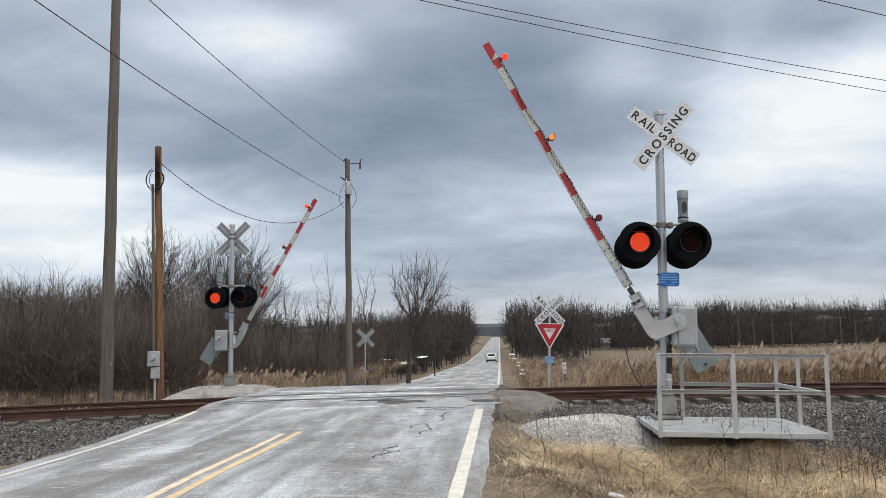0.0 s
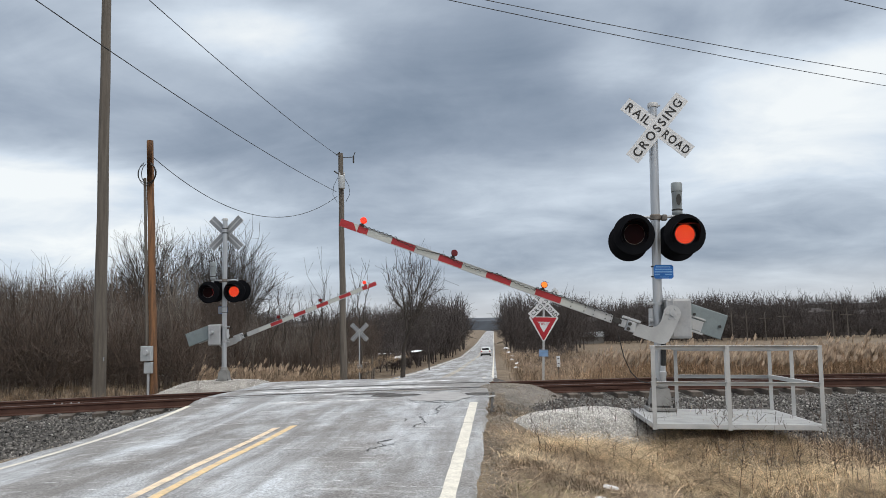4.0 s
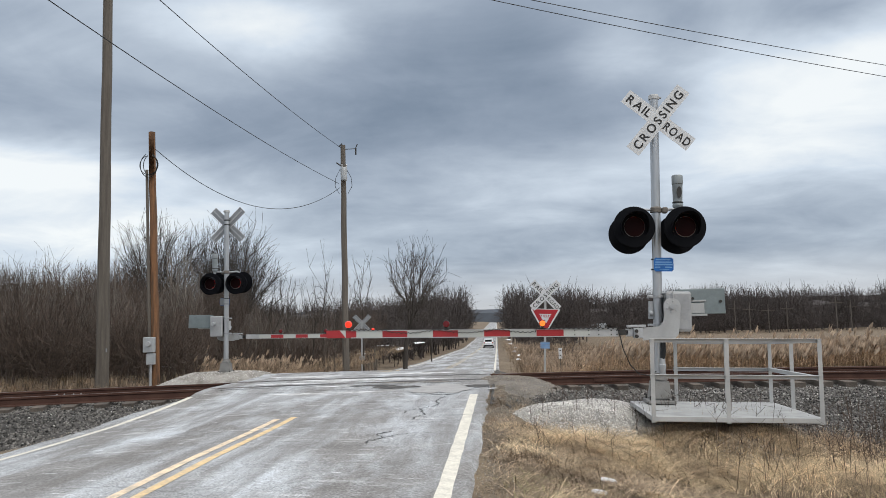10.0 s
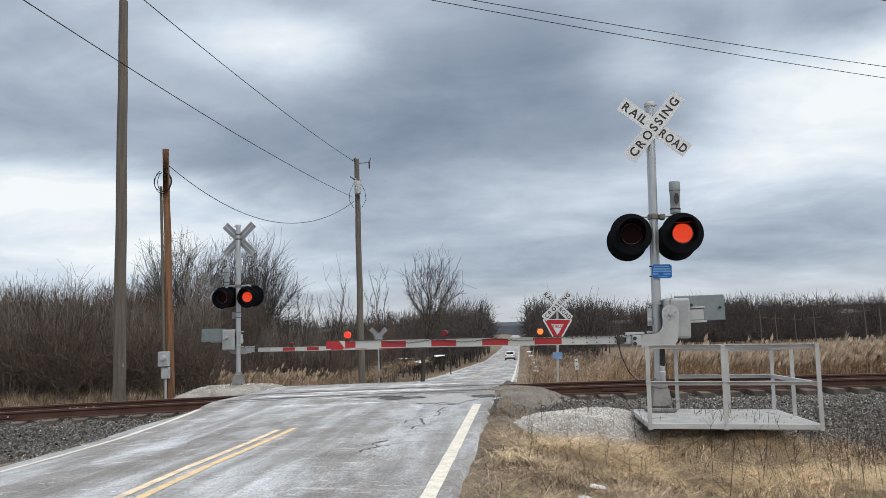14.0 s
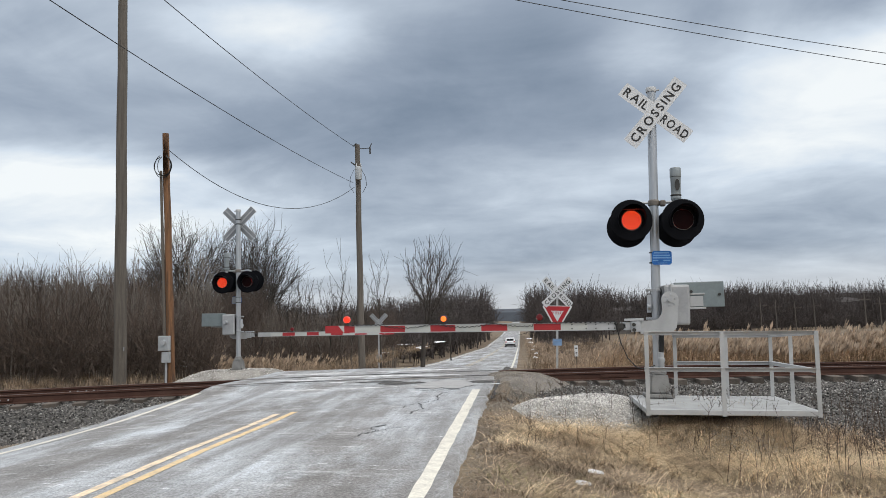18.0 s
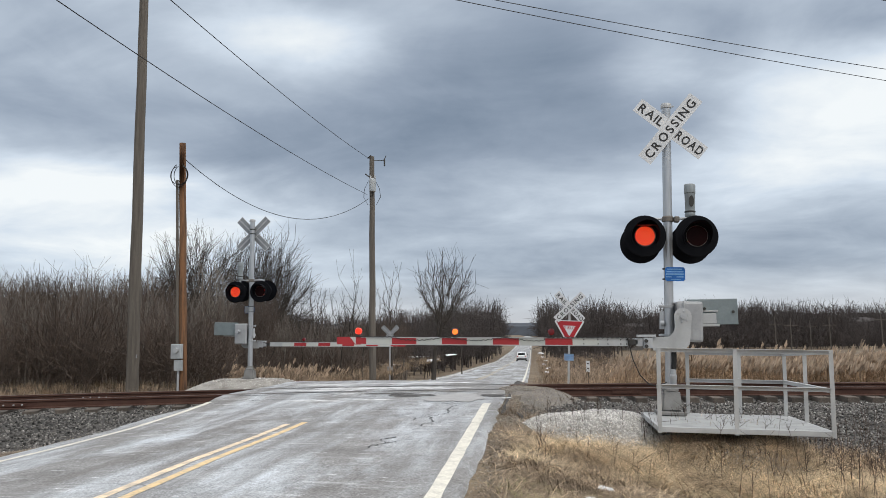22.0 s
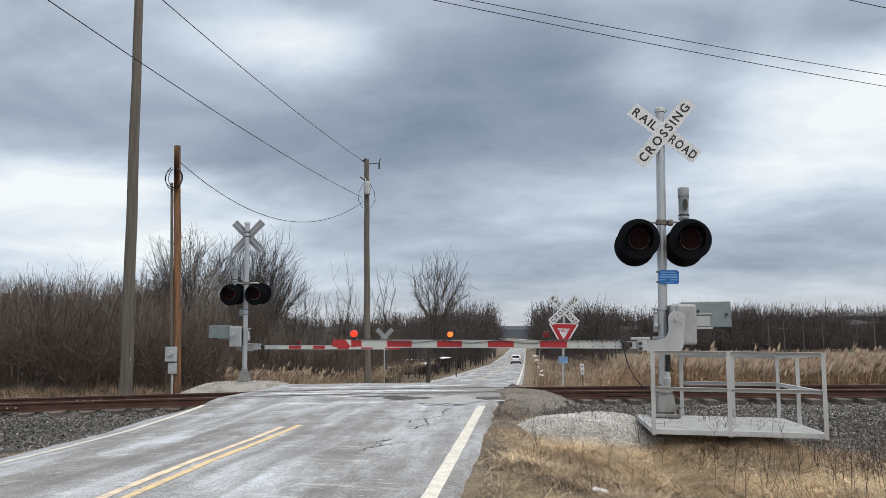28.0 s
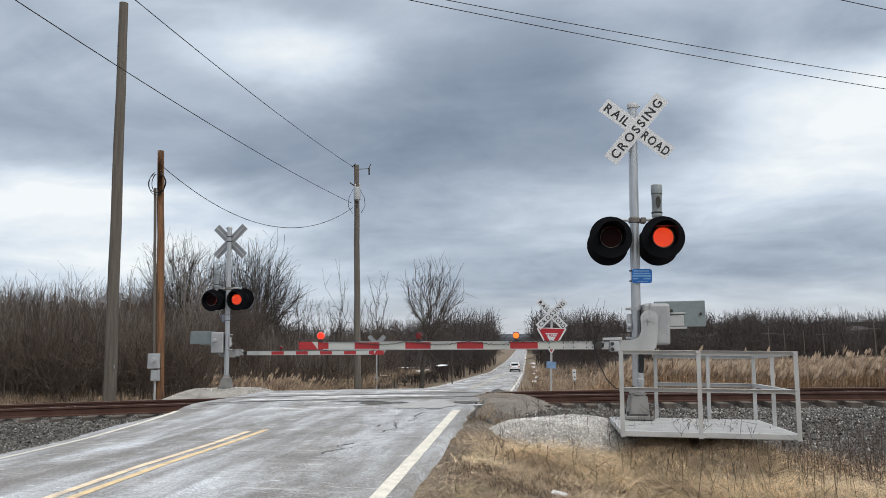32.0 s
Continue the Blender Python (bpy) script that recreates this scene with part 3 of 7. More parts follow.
rv, rf = [], []
for y in RY:
    for i, x in enumerate(RX):
        wob = 0.02 * math.sin(2.3 * y) + 0.03 * noise.noise((y * 1.9, 0.0, 1.0 + i)) + 0.02 * math.sin(7.1 * y + 1) if i in (0, len(RX) - 1) and y < 40 else 0
        if i < 2:
            x = max(x, X_LEFT - 0.42 + road_inset(y) + 0.1 * i)
        rv.append((x + wob + road_dx(y), y, road_top(x, y)))
k = len(RX)
for j in range(len(RY) - 1):
    rf += [(j * k + i, j * k + i + 1, (j + 1) * k + i + 1, (j + 1) * k + i) for i in range(k - 1)]
base = len(rv)
for y in RY:
    rv += [(RX[0] - 0.25 + road_inset(y) + road_dx(y), y, road_top(RX[0], y) - 0.3), (RX[-1] + 0.25 + road_dx(y), y, road_top(RX[-1], y) - 0.3)]
for j in range(len(RY) - 1):
    rf.append((base + 2 * j, j * k, (j + 1) * k, base + 2 * j + 2))
    rf.append((j * k + k - 1, base + 2 * j + 1, base + 2 * j + 3, (j + 1) * k + k - 1))
road = obj_from("road", rv, rf, M_ASPHALT)
for p in road.data.polygons:
    p.use_smooth = True
tagged(road, "grey cracked asphalt road whitened by salt", "road", kind="structure")


def stripe(name, x, y0, y1, w, material, label):
    ys = axis([(y0, min(y1, 30), 0.4)]) if y0 < 30 else []
    if y1 > 30:
        ys = ys[:-1] + axis([(max(y0, 30), y1, 4)])
    v, f = [], []
    for y in ys:
        ww = w / 2 * (1 + 0.08 * math.sin(9 * y + x))
        s = road_dx(y)
        v += [(x - ww + s, y, road_top(x - ww, y) + 0.004), (x + ww + s, y, road_top(x + ww, y) + 0.004)]
    for i in range(len(ys) - 1):
        f.append((2 * i, 2 * i + 1, 2 * i + 3, 2 * i + 2))
    return tagged(obj_from(name, v, f, material), label, "road marking", kind="structure")


stripe("edge_line", X_RIGHT, -30, 13.4, 0.14, M_WHITELINE, "worn white edge line on the asphalt")
stripe("edge_line", X_RIGHT, 21, 500, 0.13, M_WHITELINE, "worn white edge line beyond the tracks")
stripe("edge_line", X_LEFT, -30, 14.4, 0.12, M_WHITELINE, "worn white edge line on the asphalt")
stripe("edge_line", X_LEFT, 22, 500, 0.13, M_WHITELINE, "worn white edge line beyond the tracks")
for dx, end, paint in ((-0.11, 11.05, M_YELLOWPALE), (0.11, 11.2, M_YELLOW)):
    stripe("centre_line", X_MID + dx, -30, end, 0.102, paint, "worn yellow double centre line")
for dx in (-0.11, 0.11):
    stripe("centre_line", X_MID + dx, 19.6, 160, 0.08, M_YELLOWOLD, "faded yellow double centre line beyond the tracks")


# ---- the track ----
def along(x):
    """Place and heading on the middle line of the track."""
    y = track_y(x)
    d = Vector((1, (track_y(x + 0.01) - track_y(x - 0.01)) / 0.02, 0)).normalized()
    return Vector((x, y, 0)), d, Vector((-d.y, d.x, 0))


TRACK_X = axis([(-60, -16, 4), (-16, 14, 0.6), (14, 80, 6)])
RAIL_TOP = 0.125
RAIL = [(-0.068, -0.175), (0.068, -0.175), (0.068, -0.163), (0.014, -0.145), (0.012, -0.048), (0.036, -0.038), (0.036, -0.004), (0.028, 0.0), (-0.028, 0.0), (-0.036, -0.004), (-0.036, -0.038), (-0.012, -0.048), (-0.014, -0.145), (-0.068, -0.163)]
for name, side in (("near_rail", -0.755), ("far_rail", 0.755)):
    v, f = [], []
    for x in TRACK_X:
        p, d, n = along(x)
        c = p + n * side
        v += [(c.x + n.x * a, c.y + n.y * a, RAIL_TOP + b) for a, b in RAIL]
    k = len(RAIL)
    for j in range(len(TRACK_X) - 1):
        f += [(j * k + i, j * k + (i + 1) % k, (j + 1) * k + (i + 1) % k, (j + 1) * k + i) for i in range(k)]
    rail = obj_from(name, v, f, M_RUST)
    rail.data.materials.append(M_RAILTOP)
    for p in rail.data.polygons:
        if p.normal.z > 0.9 and abs(p.center.z - RAIL_TOP) < 0.002:
            p.material_index = 1
    tagged(rail, "rust-brown steel rail running across the road", "rail", group="rails of the track")
    # joint bars with bolts
    for jx in ((-10.4, -3.9 - 8) if side < 0 else (-9.2,)) + ((2.2,) if side < 0 else (8.0,)):
        p, d, n = along(jx)
        bm = B()
        mm = Matrix.Translation(p + n * (side - 0.03)) @ Matrix.Rotation(math.atan2(d.y, d.x), 4, "Z")
        box(bm, 0, 0, RAIL_TOP - 0.095, 0.62, 0.025, 0.07, 0.004, mm)
        jb = part("joint_bar", bm, M_RUST, rail, "rusty bolted joint bar")
        for bx in (-0.24, -0.09, 0.09, 0.24):
            bm = B()
            rod(bm, mm @ Vector((bx, -0.012, RAIL_TOP - 0.095)), mm @ Vector((bx, -0.04, RAIL_TOP - 0.095)), 0.016, seg=6)
            part("bolt", bm, M_ALU if jx < 0 else M_RUST, jb)


# ballast bed on both sides of the road
for name, x0, x1 in (("ballast_left", -45, X_LEFT - 0.1), ("ballast_right", X_RIGHT + 0.3, 60)):
    xs = axis([(max(x0, -45), -15, 3), (-15, x1, 0.35)]) if x0 < 0 and x1 < -5 else axis([(x0, 13, 0.35), (13, x1, 3)])
    offs = axis([(-5.6, 5.0, 0.35)])
    v, f = [], []
    for x in xs:
        for o in offs:
            y = track_y(x) + o
            z = ballast_top(x, y) + 0.02 * noise.noise((x * 2.1, y * 2.1, 0))
            v.append((x, y, z if abs(o) < 5 else z - 0.25))
    k = len(offs)
    for j in range(len(xs) - 1):
        f += [(j * k + i, (j + 1) * k + i, (j + 1) * k + i + 1, j * k + i + 1) for i in range(k - 1)]
    ob = obj_from(name, v, f, M_BALLASTBED)
    tagged(ob, "grey crushed-stone ballast beside the rails", "ballast", kind="structure")

# ties
tie_bm = B()
box(tie_bm, 0, 0, 0, 0.23, 2.6, 0.18, 0.012)
tie_me = finish(tie_bm, "tie", M_TIE)
rng = random.Random(5)
x = -24.0
while x < 24:
    p, d, n = along(x)
    if not (X_LEFT - 0.5 < x < X_RIGHT + 0.5):
        t = tagged(new("tie", tie_me), "weathered wooden tie under the rails", "railway tie", group="ties under the track")
        t.matrix_basis = pose(p.x, p.y, RAIL_TOP - 0.175 - 0.09 + rng.uniform(-0.012, 0.006), 0, rng.uniform(-0.8, 0.8), math.degrees(math.atan2(d.y, d.x)) + rng.uniform(-2, 2))
    x += 0.54

# crossing: the asphalt is cut by two flangeways
for side in (-0.755, 0.755):
    for off in (-0.075, 0.085):
        v, f = [], []
        for i, x in enumerate(axis([(X_LEFT - 0.05, X_RIGHT + 0.32, 0.4)])):
            p, d, n = along(x)
            c = p + n * (side + off)
            w = 0.028 + 0.012 * math.sin(3 * x + off * 40)
            v += [(c.x - n.x * w, c.y - n.y * w, road_top(x, c.y) + 0.005), (c.x + n.x * w, c.y + n.y * w, road_top(x, c.y) + 0.005)]
            if i:
                a = 2 * i - 2
                f.append((a, a + 2, a + 3, a + 1))
        tagged(obj_from("flangeway", v, f, M_DARKIRON), "dark worn groove beside the rail in the crossing", "road joint", kind="structure")


def patch(name, cx, cy, rx, ry, material, label, seed, lift=0.006, n=36):
    r = random.Random(seed)
    ph = [r.uniform(0, TAU) for _ in range(4)]
    v = [(cx, cy, road_top(cx, cy) + lift)]
    for k in range(n):
        a = TAU * k / n
        q = 1 + 0.16 * math.sin(2 * a + ph[0]) + 0.12 * math.sin(3 * a + ph[1]) + 0.08 * math.sin(7 * a + ph[2]) + 0.05 * math.sin(11 * a + ph[3])
        x, y = cx + rx * q * math.cos(a), cy + ry * q * math.sin(a)
        v.append((x, y, road_top(x, y) + lift))
    f = [(0, 1 + k, 1 + (k + 1) % n) for k in range(n)]
    return tagged(obj_from(name, v, f, material), label, "road patch", kind="structure")


M_PATCH = mat("new_asphalt_patch", (0.34, 0.335, 0.33), 0.75, 0, 0.25, 5, 80, 0.4, 0.006, (0.26, 0.255, 0.25), 0.6)
M_APRON = mat("crumbled_asphalt_apron", (0.21, 0.19, 0.168), 0.9, 0, 0.6, 2.5, 45, 0.9, 0.02, (0.11, 0.10, 0.09), 0.8)
M_BROKEN = mat("dark_broken_asphalt", (0.045, 0.042, 0.04), 0.8, 0, 0.5, 6, 50, 0.9, 0.02, (0.15, 0.14, 0.13), 0.7)
M_CRACKSHADE = mat("dark_crack_and_edge_shade", (0.045, 0.045, 0.045), 0.6, 0, 0.2, 8, 60, 0.2)
patch("road_patch", -1.22, 14.45, 0.46, 0.98, M_PATCH, "pale round asphalt patch by the rails", 3, 0.010)
patch("broken_asphalt", -2.2, 14.95, 0.42, 0.32, M_BROKEN, "dark broken pothole by the rail", 4, 0.006)
patch("broken_asphalt", -2.75, 15.35, 0.55, 0.13, M_BROKEN, "dark broken asphalt along the rail", 14, 0.006)
patch("broken_asphalt", -0.52, 14.9, 0.22, 0.36, M_BROKEN, "broken dark asphalt at the road edge", 8, 0.006)
patch("broken_asphalt", -1.9, 16.0, 0.9, 0.14, M_APRON, "crumbled asphalt between the patches", 18, 0.005)


def crack(points, width, seed, label="dark open crack in the asphalt"):
    r = random.Random(seed)
    line = []
    for (xa, ya), (xb, yb) in zip(points, points[1:]):
        n = max(2, int(math.hypot(xb - xa, yb - ya) / 0.06))
        for i in range(n):
            u = i / n
            line.append((xa + (xb - xa) * u + r.gauss(0, 0.018), ya + (yb - ya) * u + r.gauss(0, 0.022)))
    v, f = [], []
    for i, (x, y) in enumerate(line):
        (x0, y0), (x1, y1) = line[max(i - 1, 0)], line[min(i + 1, len(line) - 1)]
        d = math.hypot(x1 - x0, y1 - y0) or 1
        w = width * r.uniform(0.2, 1.0) * (0.2 if i in (0, len(line) - 1) else 1)
        ox, oy = -(y1 - y0) / d * w / 2, (x1 - x0) / d * w / 2
        v += [(x - ox, y - oy, road_top(x, y) + 0.0055), (x + ox, y + oy, road_top(x, y) + 0.0055)]
        if i:
            f.append((2 * i - 2, 2 * i - 1, 2 * i + 1, 2 * i))
    tagged(obj_from("crack", v, f, M_CRACKSHADE), label, "road crack", kind="structure")


# along the patch's near edge, its shadow is painted in with the gap
crack([(-1.65, 13.55), (-1.25, 13.42), (-0.75, 13.5)], 0.07, 1, "dark gap with painted shadow at the edge of the asphalt patch")
crack([(-1.05, 13.2), (-1.15, 12.6), (-1.05, 12.2), (-1.3, 11.7), (-1.2, 11.1), (-1.35, 10.6)], 0.035, 2)
crack([(-1.3, 11.7), (-1.55, 11.55), (-1.45, 11.2)], 0.025, 3)
crack([(-1.2, 11.1), (-1.0, 10.95)], 0.02, 4)
crack([(-1.45, 9.75), (-1.62, 9.5), (-1.5, 9.2), (-1.68, 8.95), (-1.55, 8.75)], 0.04, 5)
crack([(-1.5, 9.2), (-1.3, 9.45), (-1.05, 9.65)], 0.025, 6)
crack([(-1.62, 9.5), (-1.85, 9.45)], 0.02, 7)
crack([(-5.9, 12.6), (-4.6, 12.55), (-3.2, 12.7), (-1.9, 12.55), (-0.7, 12.7)], 0.02, 8)
crack([(-5.8, 10.9), (-4.8, 10.75), (-4.1, 10.8)], 0.014, 9)
crack([(-0.95, 11.0), (-0.4, 11.05)], 0.02, 10)
crack([(-6.0, 15.0), (-4.4, 15.3), (-2.8, 15.65), (-1.2, 15.9), (-0.5, 15.95)], 0.06, 11, "dark broken joint along the rail")
crack([(-5.5, 14.4), (-3.9, 14.6), (-2.6, 14.75)], 0.035, 12)
M_SALT = mat("white_salt_streak", (0.60, 0.605, 0.61), 0.85, 0, 0.5, 5, 38, 0.1, 0.003, (0.30, 0.295, 0.29), 1.0)
for i, (cx, cy, rx, ry) in enumerate([(-3.9, 14.2, 0.7, 0.10), (-3.0, 17.0, 1.6, 0.3), (-4.6, 16.2, 1.0, 0.16), (-4.9, 18.2, 0.9, 0.25), (-2.7, 14.2, 0.6, 0.10), (-2.0, 18.9, 0.8, 0.3), (-3.4, 15.4, 0.5, 0.2), (-2.4, 15.9, 0.9, 0.07), (-3.9, 16.6, 1.0, 0.08), (-0.3, 14.4, 0.13, 0.10), (-3.4, 18.6, 1.2, 0.12)]):
    patch("salt_streak", cx, cy, rx, ry, M_SALT, "thin white salt streak on the asphalt", 50 + i, 0.0035, 26)


# ---- lettering ----
def word_mesh(text, height, gap=0.25, most=None):
    """Letters set one by one along x, centred, in the x, z plane, facing -y."""
    bm = B()
    x = 0.0
    for ch in text:
        cu = bpy.data.curves.new("letters", "FONT")
        cu.body, cu.size, cu.offset = ch, height / 0.70, 0.0026 * height / 0.1
        ob = bpy.data.objects.new("letters", cu)
        me = bpy.data.meshes.new_from_object(ob)
        if len(me.vertices):
            lo, hi = min(v.co.x for v in me.vertices), max(v.co.x for v in me.vertices)
            me.transform(Matrix.Translation((x - lo, 0, 0)))
            x += hi - lo + gap * height
            bm.from_mesh(me)
        bpy.data.objects.remove(ob)
        bpy.data.meshes.remove(me)
        bpy.data.curves.remove(cu)
    w = x - gap * height
    bmesh.ops.translate(bm, vec=(-w / 2, -height / 2, 0), verts=bm.verts)
    if most and w > most:
        bmesh.ops.scale(bm, vec=(most / w, 1, 1), verts=bm.verts)
    bmesh.ops.transform(bm, matrix=Matrix.Rotation(radians(90), 4, "X"), verts=bm.verts)
    return bm


def blade(bm, length, width, th, ang, y):
    c, s = math.cos(radians(ang)), math.sin(radians(ang))
    out = []
    for u, v in ((-length / 2, -width / 2), (length / 2, -width / 2), (length / 2, width / 2), (-length / 2, width / 2)):
        out.append((u * c - v * s, u * s + v * c))
    return slab(bm, out, y - th / 2, y + th / 2)


def crossbuck(parent, z, y, tilt=0.0, cx=0.0, length=1.219, width=0.229, size=0.128):
    """Two crossed blades with their lettering."""
    for words, ang, dy in ((("RAIL", "ROAD"), -45 + tilt, 0.0), (("CROSSING",), 45 + tilt, -0.008)):
        bm = B()
        blade(bm, length, width, 0.004, ang, 0)
        bl = part("blade", bm, M_SIGNWHITE, parent)
        bl.location = (cx, y + dy, z)
        for i, wd in enumerate(words):
            bm = word_mesh(wd, size, 0.34 if len(words) == 1 else 0.2, (1.08 if len(words) == 1 else 0.455) * length / 1.219)
            place = Matrix.Rotation(radians(-ang), 4, "Y") @ Matrix.Translation((0 if len(words) == 1 else (-0.35 + 0.705 * i) * length / 1.219, -0.0045, 0))
            bmesh.ops.transform(bm, matrix=place, verts=bm.verts)
            part("lettering", bm, M_LETTER, bl, "black letters reading " + wd)
        bm = B()
        blade(bm, length - 0.02, width - 0.02, 0.003, ang, 0.0042)
        part("back_face", bm, M_SIGNBACK, bl, "bare metal back")
        bm = B()
        blade(bm, length * 0.96, 0.035, 0.016, ang, 0.015)
        part("stiffener", bm, M_ALU, bl)


# ---- the crossing signal ----
def lamp(parent, x, y, z, face):
    """Round black background, hood, lit lens with diodes and an added dark shutter that swings up under the hood to
    make it flash. face: -1 looks at -y.
    """
    m = pose(x, y, z, 0, 0, 0 if face < 0 else 180)
    bm = B()
    tilt = Matrix.Rotation(radians(90), 4, "X")
    lathe(bm, [(0.30, 0.0), (0.305, 0.012), (0.295, 0.022), (0.19, 0.026)], tilt, 40)
    lathe(bm, [(0.17, -0.02), (0.165, -0.12), (0.12, -0.17), (0.04, -0.18)], tilt, 24)
    body = part("lamp", bm, M_BLACK, parent, "black round lamp with hood", True)
    body.matrix_basis = m
    bm = B()
    seg = 40
    rows = []
    for j in range(6):
        ring = []
        for i in range(seg + 1):
            a = radians(-35) + radians(250) * i / seg
            depth = -0.02 - (0.30 * (0.35 + 0.65 * max(0.0, math.sin(a))) if j else 0.0) * j / 5
            r = 0.195 + 0.006 * j / 5
            ring.append(bm.verts.new((r * math.cos(a), depth, r * math.sin(a))))
        rows.append(ring)
    for a, b in zip(rows, rows[1:]):
        for i in range(seg):
            bm.faces.new((a[i], a[i + 1], b[i + 1], b[i]))
    hood = part("hood", bm, M_BLACK, body, "", True)
    sol = hood.modifiers.new("sheet", "SOLIDIFY")
    sol.thickness = 0.005
    bm = B()
    lathe(bm, [(0.142, 0.022), (0.140, 0.030), (0.10, 0.036), (0.0005, 0.038)], tilt, 32)
    part("lens", bm, M_LED, body, "glowing red lens", True)
    bm = B()
    for ring, n in ((0.016, 5), (0.039, 11), (0.062, 17), (0.085, 23), (0.107, 29), (0.128, 35)):
        for i in range(n):
            a = TAU * i / n
            cx, cz = ring * math.cos(a), ring * math.sin(a)
            q = 0.0058
            vs = [bm.verts.new((cx + q * math.cos(TAU * k / 5), -0.0395 + 0.0045 * (ring / 0.15), cz + q * math.sin(TAU * k / 5))) for k in range(5)]
            bm.faces.new(vs)
    part("diodes", bm, M_LEDDOT, body, "rings of glowing diodes")
    bm = B()
    ringm = Matrix.Rotation(radians(90), 4, "X")
    lathe(bm, [(0.152, 0.024), (0.152, 0.040), (0.147, 0.042), (0.147, 0.024)], ringm, 32)
    part("lens_ring", bm, M_CASTING, body, "thin dark ring round the lens")
    # added shutter: covers the always-glowing lens so the lamp looks unlit
    bm = B()
    lathe(bm, [(0.145, 0.0), (0.145, 0.004), (0.08, 0.009), (0.0005, 0.010)], Matrix.Translation((0, 0, -0.145)) @ tilt, 32)
    sh = part("shutter", bm, M_SHUTTER, body, "added dark red shutter that hides the lit lens", True)
    sh.location = (0, -0.045, 0.145)
    return body, sh


def arm_lamp(parent, x, z, lit):
    bm = B()
    box(bm, x, 0.0, z + 0.012, 0.075, 0.05, 0.024, 0.004)
    rod(bm, (x, 0, z + 0.02), (x, 0, z + 0.05), 0.02, seg=8)
    base = part("arm_lamp", bm, M_DARKIRON, parent, "small red lamp on the arm")
    bm = B()
    lathe(bm, [(0.042, -0.036), (0.050, -0.022), (0.050, 0.022), (0.042, 0.036)], Matrix.Translation((x, 0, z + 0.086)) @ Matrix.Rotation(radians(90), 4, "X"), 20)
    return base, part("lamp_body", bm, M_ARMLED if lit else M_ARMLENS, parent, "glowing red lamp body" if lit else "dark red lamp body", True)


def flasher(parent, x, z):
    """A lamp on the arm whose always-glowing face is opened and shut by a small red shutter, added to make it flash."""
    base, body = arm_lamp(parent, x, z, False)
    bm = B()
    lathe(bm, [(0.042, 0.037), (0.038, 0.043), (0.0005, 0.047)], Matrix.Translation((x, 0, z + 0.086)) @ Matrix.Rotation(radians(90), 4, "X"), 20)
    part("lamp_face", bm, M_ARMFLASH, parent, "glowing red lamp face", True)
    bm = B()
    lathe(bm, [(0.046, 0.0), (0.046, 0.004), (0.0005, 0.008)], Matrix.Translation((0, 0, -0.046)) @ Matrix.Rotation(radians(90), 4, "X"), 20)
    sh = part("arm_shutter", bm, M_ARMLENS, parent, "added dark red shutter over the lit lamp face", True)
    sh.location = (x, -0.049, z + 0.086 + 0.046)
    return sh


